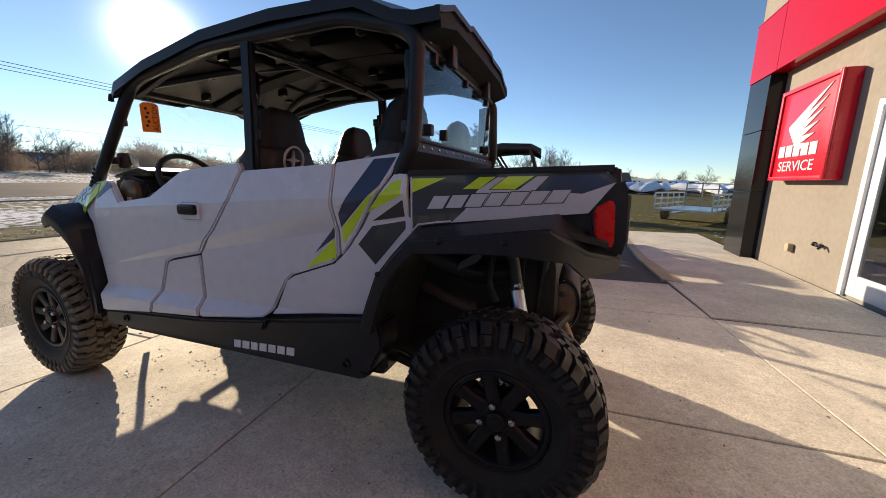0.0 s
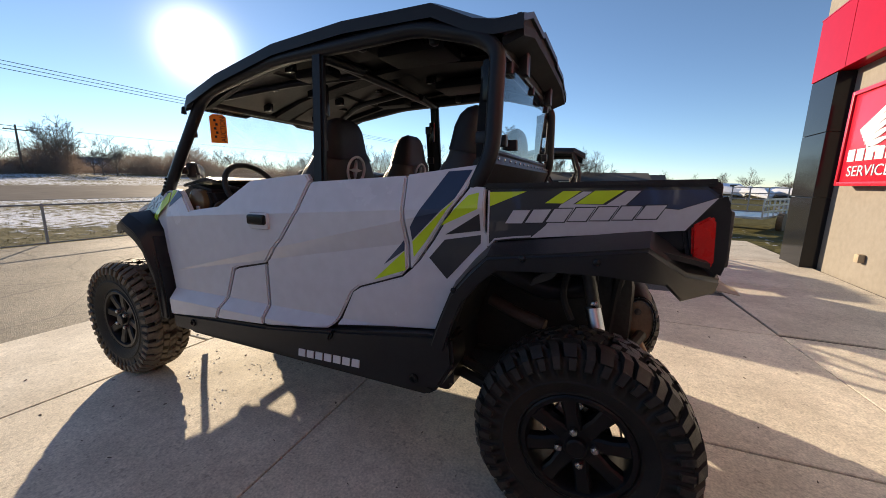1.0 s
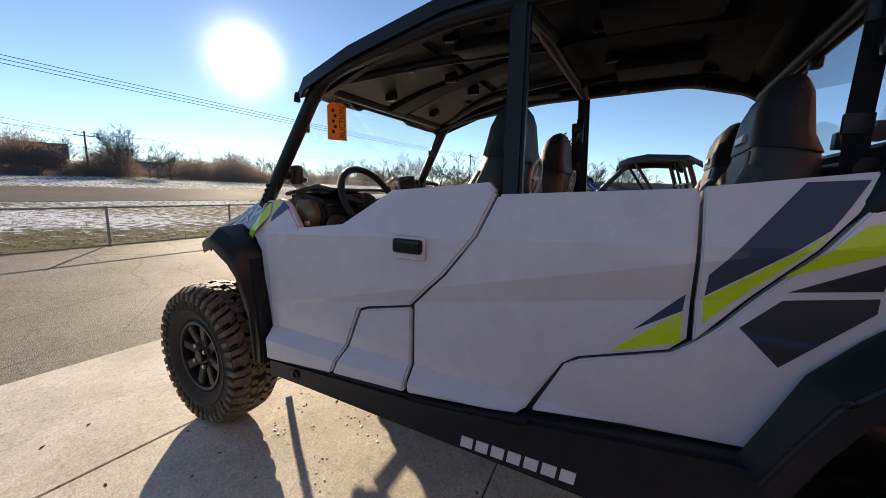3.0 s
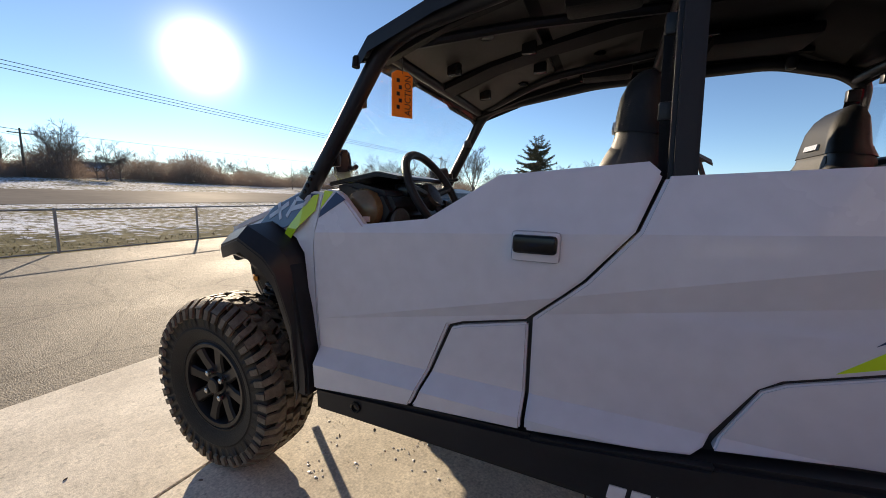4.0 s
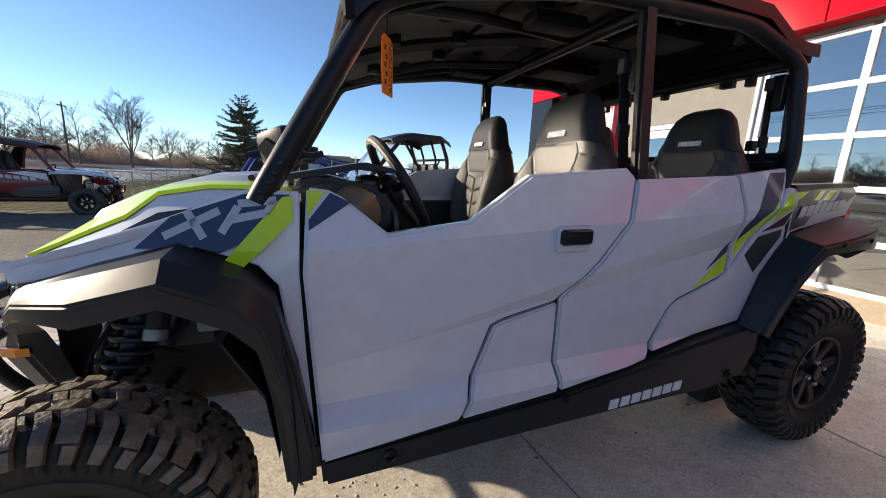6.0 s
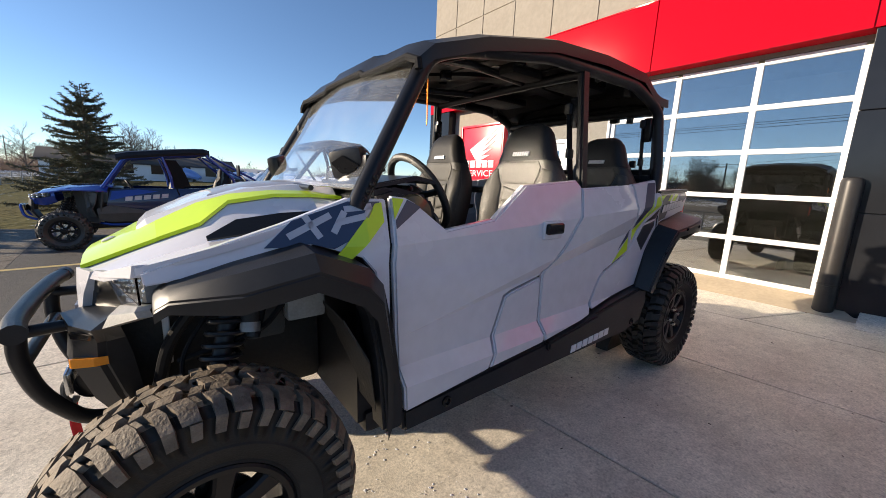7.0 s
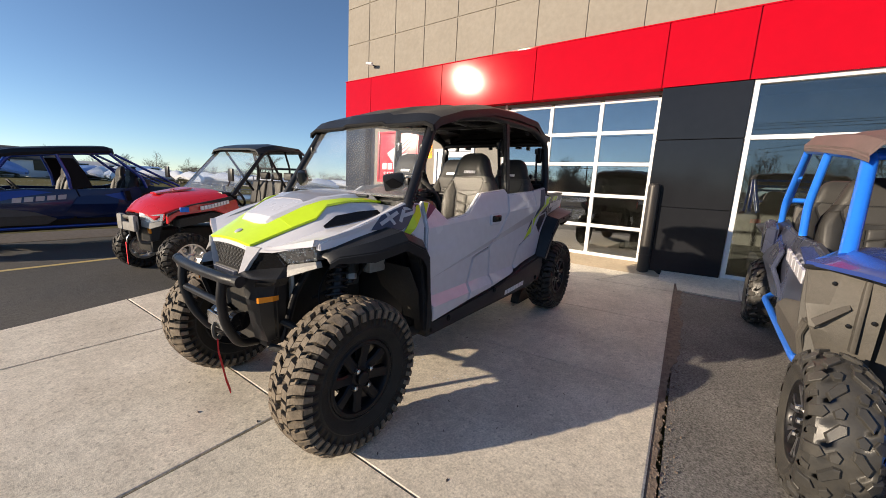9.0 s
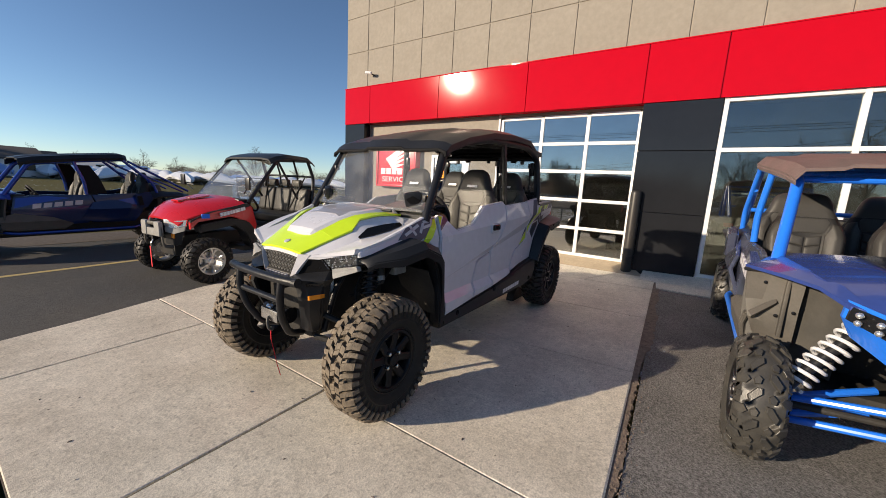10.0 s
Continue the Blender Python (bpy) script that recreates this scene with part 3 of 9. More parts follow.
def slab(outline):
    """One concrete panel, its top edges rounded."""
    b = fresh()
    cx, cy = sum(p[0] for p in outline) / len(outline), sum(p[1] for p in outline) / len(outline)
    top = []
    for x, y in outline:
        d = Vector((cx - x, cy - y)).normalized() * 0.009
        top.append((x + d.x, y + d.y))
    lo = [b.verts.new((x, y, fall(x) - 0.07)) for x, y in top]
    mid = [b.verts.new((x, y, fall(x) - 0.004)) for x, y in top]
    hi = [b.verts.new((x + (cx - x) * 0.006, y + (cy - y) * 0.006, fall(x))) for x, y in top]
    n = len(top)
    for u, w in ((lo, mid), (mid, hi)):
        for i in range(n):
            b.faces.new((u[i], u[(i + 1) % n], w[(i + 1) % n], w[i]))
    b.faces.new(hi)
    part("concrete_panel", b, CONCRETE, pavement, smooth=None)


slab([(-4.18, -1.991), (-2.8, -1.925), (-2.8, -0.17), (-4.18, -0.19)])
slab([(-4.18, -0.19), (-2.8, -0.17), (-2.8, 1.63), (-4.18, 1.58)])
slab([(-4.18, 1.58), (-2.8, 1.63), (-2.82, 2.72), (-3.5, 2.52), (-4.05, 2.4), (-4.18, 2.2)])
slab([(-2.8, -1.925), (-1.15, -1.847), (-1.423, 1.45), (-2.8, 1.45)])
slab([(-2.8, 1.45), (-1.423, 1.45), (-1.546, 2.9), (-2.3, 2.88), (-2.82, 2.72)])
slab([(-1.15, -1.847), (0.332, -1.776), (0.044, 1.45), (-1.423, 1.45)])
slab([(-1.423, 1.45), (0.044, 1.45), (-0.093, 2.98), (-1.546, 2.9)])
slab([(0.332, -1.776), (1.758, -1.708), (1.573, 0.12), (0.168, 0.08)])
slab([(0.168, 0.08), (1.573, 0.12), (1.396, 1.89), (0.008, 1.85)])
slab([(0.008, 1.85), (1.396, 1.89), (1.279, 3.06), (-0.093, 2.98)])
slab([(1.758, -1.708), (2, -1.697), (2.78, -1.66), (2.78, -1.2), (1.66, -0.75)])
slab([(1.66, -0.75), (2.78, -1.2), (2.8, 1.92), (1.396, 1.89)])
for k in range(4):
    y = 1.93 + 1.9 * k
    slab([(1.40 - (0.15 if k else 0), y), (2.90, y), (2.90, min(y + 1.9, 8.45)), (1.24, min(y + 1.9, 8.45))])

# tufts of dry grass that stand through the snow between the fence and the road
rnd = random.Random(21)
verts, faces = [], []
while len(faces) < 60000:
    x, y = -10.9 - 18.0 * rnd.random(), rnd.uniform(-14.0, 62.0)
    patch = math.sin(x * 1.3 + 2.0 * math.sin(y * 0.41)) + math.sin(y * 0.83 + 1.7 * math.sin(x * 0.7)) + rnd.gauss(0, 1.1)
    if patch < 0.5 and x < -12.6:
        continue
    for k in range(4):
        a, s = rnd.uniform(0, math.tau), rnd.uniform(0.02, 0.06)
        p = Vector((x + rnd.gauss(0, 0.05), y + rnd.gauss(0, 0.05), fall(x) - 0.085))
        side = Vector((math.cos(a), math.sin(a), 0)) * s * 0.22
        tip = Vector((rnd.gauss(0, 0.5), rnd.gauss(0, 0.5), 1)) * s
        b = len(verts)
        verts += [p - side, p + side, p + tip]
        faces.append((b, b + 1, b + 2))
me = bpy.data.meshes.new("grass_tufts")
me.from_pydata(verts, [], faces)
me.materials.append(STRAW)
tagged(new("grass_tufts", me), "dry tan grass tufts standing through old snow", "grass", kind="stuff")

# kerb along the walk, and the drain edge of the slab
bm = fresh()
prism(bm, [(1.24, 3.28), (1.45, 3.12), (1.47, 3.42), (1.30, 4.6), (1.20, 8.45), (1.10, 8.45), (1.14, 4.5)], -0.06, 0.035, bevel=0.008, plane="xy")
thing("kerb", "worn tan concrete kerb beside the walk", "kerb", kind="structure", bm=bm, mat=KERBC)
bm = fresh()
rnd = random.Random(4)
for i in range(1500):
    x = rnd.uniform(-4.15, 1.8)
    y = -1.796 + 0.0475 * x - abs(rnd.gauss(0, 0.05))
    s = 0.002 + 0.006 * rnd.random() ** 3
    got = bmesh.ops.create_icosphere(bm, subdivisions=1, radius=s, matrix=Matrix.LocRotScale((x, y, fall(x) - 0.011 + s * 0.3), Euler((rnd.random() * 6, rnd.random() * 6, 0)), (1, rnd.uniform(0.5, 1), rnd.uniform(0.4, 0.8))))
thing("loose_grit", "loose crumbled asphalt grit along the slab edge", "grit", kind="stuff", bm=bm, mat=SEAMD, smooth=None)
bm = fresh()
for i in range(110):
    x, y = rnd.uniform(-4, 1.6), rnd.uniform(-1.7, 2.3)
    s = rnd.uniform(0.003, 0.009)
    bmesh.ops.create_icosphere(bm, subdivisions=1, radius=s, matrix=Matrix.LocRotScale((x, y, fall(x) + s * 0.15), Euler((rnd.random() * 6, 0, rnd.random() * 6)), (1.4, 0.8, 0.35)))
thing("leaf_crumbs", "scattered crumbs of leaf and mud on the concrete", "debris", kind="stuff", bm=bm, mat=BARK, smooth=None)

verts, faces = [], []
for cx, cy in ((-2.38, -0.59), (-1.96, -0.74), (-2.50, -0.28), (-2.0, -0.22), (-1.89, -0.40), (-2.32, -0.58), (-2.42, -0.50), (-1.99, -0.62), (-2.20, -0.45), (-2.10, -0.30), (-2.45, -0.40)):
    for k in range(11):
        x, y, r = cx + rnd.gauss(0, 0.04), cy + rnd.gauss(0, 0.03), 0.0015 + 0.0075 * rnd.random() ** 2.5
        n, b = 7, len(verts)
        verts += [(x + r * rnd.uniform(0.6, 1.3) * math.cos(math.tau * i / n), y + r * rnd.uniform(0.6, 1.3) * math.sin(math.tau * i / n), fall(x) + 0.0015) for i in range(n)] + [(x, y, fall(x) + 0.004)]
        faces += [(b + i, b + (i + 1) % n, b + n) for i in range(n)]
me = bpy.data.meshes.new("salt_flakes")
me.from_pydata(verts, [], faces)
me.materials.append(WHITEP)
tagged(new("salt_flakes", me), "white flakes of road salt and ice on the concrete", "salt", kind="stuff")

# ---- the dealership building ----
XB, XW = 2.77, 2.95
Z_LO, Z_BAND, Z_TOP = 2.88, 3.78, 7.4
Y_END, Y_FAR = 6.15, -16.0


def wall(name, boxes, mat, label, category="wall", bevel=0.0):
    b = fresh()
    for q in boxes:
        box(b, *q, bevel=bevel)
    return thing(name, label, category, kind="structure", bm=b, mat=mat, smooth=None)


wall("wall_front", [(XW, XW + 0.25, 3.32, Y_END - 0.02, -0.1, Z_LO + 0.1), (XW, XW + 0.25, 1.58, 2.25, -0.1, Z_LO + 0.1),
                    (XW, XW + 0.25, 2.25, 3.32, 2.10, Z_LO + 0.1), (XW + 0.02, XW + 0.25, -1.12, 1.58, 2.84, Z_LO + 0.1), (XW, XW + 0.25, -2.2, -1.12, -0.1, Z_LO + 0.1),
                    (XW, XW + 0.25, Y_FAR, -2.2, 2.88, 3.0)],
     TAN, "smooth tan stucco wall at ground level")
wall("wall_side", [(XB + 0.02, 16, Y_END - 0.25, Y_END - 0.022, -0.1, Z_TOP)], TAN, "tan stucco end wall")
wall("wall_back", [(15.8, 16, Y_FAR, Y_END - 0.25, -0.1, Z_TOP), (XB, 16, Y_FAR - 0.2, Y_FAR, -0.1, Z_TOP)], TAN, "tan stucco back walls")
thing("roof", "flat roof of the building", "roof", kind="structure", bm=block(XB - 0.05, 16, Y_FAR - 0.2, Y_END, Z_TOP, Z_TOP + 0.2), mat=DARKMETAL)
thing("floor_inside", "dim concrete shop floor", "floor", kind="structure", bm=block(XW + 0.02, 15.8, Y_FAR, Y_END - 0.3, 0.02, 0.16), mat=ROOMM)
thing("ceiling_inside", "pale shop ceiling", "ceiling", kind="structure", bm=block(XW + 0.26, 15.8, Y_FAR, Y_END - 0.3, 3.9, 4.0), mat=ROOMM)
thing("partition", "plain partition deep inside the shop", "wall", kind="structure", bm=block(8.5, 8.6, Y_FAR, Y_END - 0.3, 0.16, 3.9), mat=ROOMM)

# upper wall: stucco panels with sunk joints
upper = wall("wall_upper", [(XB + 0.014, XB + 0.3, Y_FAR, Y_END, Z_BAND - 0.05, Z_TOP)], TANJ, "upper tan stucco wall in a grid of square panels")
ys = [Y_END] + [5.36 - 0.872 * k for k in range(24)]
zs = [Z_BAND, 4.665, 5.51, 6.36, Z_TOP]
for y1, y0 in zip(ys, ys[1:]):
    for z0, z1 in zip(zs, zs[1:]):
        part("stucco_panel", block(XB, XB + 0.02, y0 + 0.009, y1 - 0.009, z0 + 0.009, z1 - 0.009, bevel=0.005, seg=1), TAN, upper, smooth=None)
# red band
band = wall("red_band", [(XB - 0.01, XW + 0.1, Y_FAR, Y_END, Z_LO + 0.01, Z_BAND - 0.01)], REDPANEL, "wide band of glossy red metal cladding")
yj = [Y_END + 0.012, 5.22, 3.05, 0.95, -1.10, -2.13, -4.2, -6.3, -8.4, -10.5, -12.6, -14.7]
for y1, y0 in zip(yj, yj[1:]):
    part("red_panel", block(XB - 0.045, XB - 0.012, y0 + 0.006, y1 - 0.006, Z_LO, Z_BAND, bevel=0.002, seg=1), REDPANEL, band, smooth=None)
part("red_return_panel", block(XB - 0.012, XB + 1.2, Y_END + 0.002, Y_END + 0.034, Z_LO, Z_BAND, bevel=0.006), REDPANEL, band, smooth=None)
part("coping", block(XB - 0.05, XB + 0.0, Y_FAR, Y_END + 0.03, Z_BAND + 0.002, Z_BAND + 0.022, bevel=0.004), REDPANEL, band)


# black panels
def black_pier(name, y0, y1, zj, x1, label):
    b = fresh()
    box(b, XB + 0.02, x1, y0 + 0.02, y1 - 0.02, 0.0, Z_LO)
    pier = thing(name, label, "cladding", kind="structure", bm=b, mat=DARKMETAL, smooth=None)
    edges = [0.0 if y1 > 4 else 0.06] + zj + [Z_LO - 0.002]
    for z0, z1 in zip(edges, edges[1:]):
        part("black_panel", block(XB - 0.03, x1 - 0.004, y0, y1, z0 + 0.004, z1 - 0.004, bevel=0.005), BLACKPANEL, pier, smooth=None)


black_pier("corner_pier", 5.42, Y_END + 0.012, [1.12, 2.06], XW + 0.3, "corner pier clad in glossy black panels")
black_pier("black_pier", -2.18, -1.12, [1.12, 2.12], XW + 0.2, "pier clad in glossy black panels")

# overhead door of glass panels
ohd = thing("door_1", "white aluminium overhead door glazed in a grid of panes, closed", "overhead door", kind="structure")
oy = [-1.08, -0.22, 0.65, 1.52]
oz = [0.20, 0.71, 1.24, 1.775, 2.29, 2.80]
b = fresh()
for y in oy:
    box(b, XW + 0.02, XW + 0.07, y - 0.032, y + 0.032, oz[0] - 0.03, oz[-1], bevel=0.004)
for z in oz:
    for y0, y1 in zip(oy, oy[1:]):
        box(b, XW + 0.022, XW + 0.068, y0 + 0.032, y1 - 0.032, z - 0.03, z + 0.03, bevel=0.004)
part("door_frame", b, WHITEF, ohd)
for y0, y1 in zip(oy, oy[1:]):
    for z0, z1 in zip(oz, oz[1:]):
        part("pane", block(XW + 0.040, XW + 0.048, y0 + 0.03, y1 - 0.03, z0 + 0.028, z1 - 0.028), WINDOW, ohd).visible_shadow = False
b = fresh()
box(b, XW - 0.012, XW + 0.03, oy[0] - 0.075, oy[0] - 0.036, 0.1, 2.90, bevel=0.004)
box(b, XW - 0.012, XW + 0.03, oy[-1] + 0.036, oy[-1] + 0.075, 0.1, 2.90, bevel=0.004)
part("door_jamb", b, WHITEF, ohd)
b = fresh()
sheet(b, [[(2.55, -1.5, fall(2.55) + 0.003), (2.55, 1.9, fall(2.55) + 0.003)], [(XW + 0.09, -1.13, 0.195), (XW + 0.09, 1.6, 0.195)]], 0.16)
thing("door_ramp", "tan concrete ramp in front of the overhead door", "ramp", kind="structure", bm=b, mat=KERBC)

b = fresh()
sheet(b, [[(2.30, -2.40, fall(2.30) + 0.004), (2.30, -1.46, fall(2.30) + 0.004)], [(2.74, -2.40, 0.150), (2.74, -1.46, 0.130)], [(XW + 0.02, -2.40, 0.165), (XW + 0.02, -1.40, 0.165)]], 0.14)
thing("pier_apron", "concrete apron rising to the black pier", "pavement", kind="structure", bm=b, mat=CONCRETE)
b = fresh()
sheet(b, [[(1.92, Y_FAR, fall(1.92) + 0.002), (1.92, -2.405, fall(1.92) + 0.002)], [(2.30, Y_FAR, fall(2.3) + 0.004), (2.30, -2.405, fall(2.3) + 0.004)], [(2.76, Y_FAR, 0.150), (2.76, -2.405, 0.150)]], 0.14)
thing("window_walk", "concrete walk along the foot of the shop windows", "pavement", kind="structure", bm=b, mat=CONCRETE)
b = fresh()
sheet(b, [[(1.90, -2.40, fall(1.9) + 0.002), (1.90, -1.74, fall(1.9) + 0.002)], [(2.298, -2.40, fall(2.298) + 0.004), (2.298, -1.70, fall(2.298) + 0.004)]], 0.10)
thing("corner_walk", "concrete corner slab beside the asphalt", "pavement", kind="structure", bm=b, mat=CONCRETE)

# shop windows
def window_wall(name, y0, y1, bars, label):
    w = thing(name, label, "window", kind="structure")
    b = fresh()
    for y in [y0, *bars, y1]:
        box(b, XB - 0.005, XB + 0.09, y - 0.032, y + 0.032, 0.10, 2.885, bevel=0.004)
    for z in (0.17, 2.13, 2.855):
        cols = [y0, *bars, y1]
        for a, c in zip(cols, cols[1:]):
            box(b, XB, XB + 0.085, min(a, c) + 0.032, max(a, c) - 0.032, z - 0.03, z + 0.03, bevel=0.004)
    part("window_frame", b, WHITEF, w)
    cols = [y0, *bars, y1]
    for a, c in zip(cols, cols[1:]):
        for z0, z1 in ((0.19, 2.11), (2.15, 2.83)):
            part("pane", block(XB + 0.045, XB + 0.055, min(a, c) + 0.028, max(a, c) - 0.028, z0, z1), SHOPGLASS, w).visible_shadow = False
    part("window_sill", block(XB + 0.0, XW + 0.1, y0 + 0.02, y1, 0.0, 0.135), CONCRETE, w)


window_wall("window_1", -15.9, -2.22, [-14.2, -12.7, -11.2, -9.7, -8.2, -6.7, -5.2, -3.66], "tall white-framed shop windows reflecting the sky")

# white entrance door beside the sign
dr = thing("door_2", "white-framed glass entrance door, shut", "door", kind="structure")
b = fresh()
box(b, XW - 0.02, XW + 0.08, 3.24, 3.31, 0.06, 2.09, bevel=0.005)
box(b, XW - 0.02, XW + 0.08, 2.26, 2.33, 0.06, 2.09, bevel=0.005)
box(b, XW - 0.018, XW + 0.078, 2.33, 3.24, 2.02, 2.09, bevel=0.005)
part("door_frame", b, WHITEF, dr)
b = fresh()
for q in ((2.335, 2.46, 0.08, 2.015), (3.11, 3.235, 0.08, 2.015)):
    box(b, XW + 0.012, XW + 0.055, *q, bevel=0.004)
for q in ((0.08, 0.30), (1.90, 2.015)):
    box(b, XW + 0.014, XW + 0.053, 2.46, 3.11, *q, bevel=0.004)
part("door_leaf", b, WHITEF, dr)
part("pane", block(XW + 0.03, XW + 0.036, 2.455, 3.115, 0.295, 1.905), WINDOW, dr)
b = fresh()
tube(b, [(XW + 0.012, 2.42, 0.95), (XW - 0.04, 2.42, 0.95), (XW - 0.04, 2.42, 1.25), (XW + 0.012, 2.42, 1.25)], 0.011, 8, 0.02)
part("door_handle", b, ALU, dr)

# red box sign
sign = thing("service_sign", "red box sign with a white wing and white lettering", "sign")
SY0, SY1, SZ0, SZ1 = 3.66, 4.98, 1.29, 2.50
part("sign_box", block(XW - 0.16, XW - 0.002, SY0, SY1, SZ0, SZ1, bevel=0.012), REDSIGN, sign)
b = fresh()
for q in ((SY0, SY0 + 0.05, SZ0, SZ1), (SY1 - 0.05, SY1, SZ0, SZ1), (SY0 + 0.05, SY1 - 0.05, SZ0, SZ0 + 0.05), (SY0 + 0.05, SY1 - 0.05, SZ1 - 0.05, SZ1)):
    box(b, XW - 0.185, XW - 0.161, *q, bevel=0.006)
part("sign_rim", b, REDSIGN, sign)
b = fresh()
for k in range(6):
    s = k / 5
    tip = Vector((SY0 + 0.16 + 0.05 * (5 - k), SZ1 - 0.10 - 0.135 * (5 - k)))
    root = Vector((SY1 - 0.34 - 0.045 * (5 - k), SZ0 + 0.62 - 0.036 * (5 - k) + 0.05 * s))
    d = (tip - root)
    nrm = Vector((-d.y, d.x)).normalized() * 0.042
    pts = [root - nrm * 0.8, root + d * 0.5 - nrm * 1.2 + Vector((0.0, -0.02)), tip, root + d * 0.5 + nrm * 0.9, root + nrm * 0.9]
    prism(b, [(p.x, p.y) for p in pts], XW - 0.172, XW - 0.158, plane="yz")
part("wing_emblem", b, WHITEL, sign, "plain white wing of feather shapes")
for k in range(5):
    ya = SY1 - 0.16 - 0.188 * k
    part("name_bar", prism(fresh(), [(ya, SZ0 + 0.31), (ya - 0.150, SZ0 + 0.31), (ya - 0.150, SZ0 + 0.46), (ya, SZ0 + 0.46)], XW - 0.168, XW - 0.158, plane="yz"), WHITEL, sign, "plain white bar", smooth=None)
words("SERVICE", 0.185, WHITEL, "lettering", sign, pose(XW - 0.164, (SY0 + SY1) / 2 + 0.03, SZ0 + 0.18, 90, 0, -90), 0.004, "white lettering", 1.28)

# wall fittings
lt = thing("junction_box", "small tan wall box with rounded cover", "wall fitting")
part("cover", block(XW - 0.07, XW - 0.001, 4.34, 4.44, 0.34, 0.45, bevel=0.02), KERBC, lt)
hb = thing("hose_tap", "twin brass hose tap on the stucco wall", "tap")
b = fresh()
tube(b, [(XW, 3.74, 0.52), (XW - 0.07, 3.74, 0.52)], 0.018, 8)
tube(b, [(XW - 0.05, 3.80, 0.53), (XW - 0.05, 3.68, 0.53), (XW - 0.08, 3.66, 0.49)], 0.014, 8, 0.03)
part("pipe", b, DARKMETAL, hb)
part("knob", lathe(fresh(), [(0.028, 3.80), (0.03, 3.81), (0.028, 3.825)], 10, "y"), DARKMETAL, hb).location = (XW - 0.05, 0, 0.53)
cm = thing("security_camera", "small white bullet camera on a wall bracket", "camera")
part("bracket", tube(fresh(), [(XB, 5.12, 4.05), (XB - 0.10, 5.12, 4.05), (XB - 0.14, 5.14, 4.06)], 0.014, 8, 0.03), GREYP, cm)
part("housing", tube(fresh(), [(XB - 0.14, 5.09, 4.06), (XB - 0.16, 5.26, 4.09)], 0.036, 10), WHITEP, cm)
wl = thing("wall_lamp", "small amber wall lamp high on the stucco", "lamp")
part("lamp_body", block(XW - 0.09, XW - 0.001, 0.0 + 2.0, 2.14, 2.50, 2.58, bevel=0.012), YELLOWL, wl)

bl = thing("bollard", "dark brown steel bollard with a rounded cap", "bollard")
b = fresh()
lathe(b, [(0.085, 0.0), (0.085, 1.36), (0.082, 1.385), (0.07, 1.405), (0.04, 1.415)], 28, "z")
part("post", b, DARKMETAL, bl)
part("collar", lathe(fresh(), [(0.0855, 0.30), (0.09, 0.302), (0.09, 0.316), (0.0855, 0.318)], 28, "z"), DARKMETAL, bl)
bl.location = (2.70, -1.20, fall(2.70))


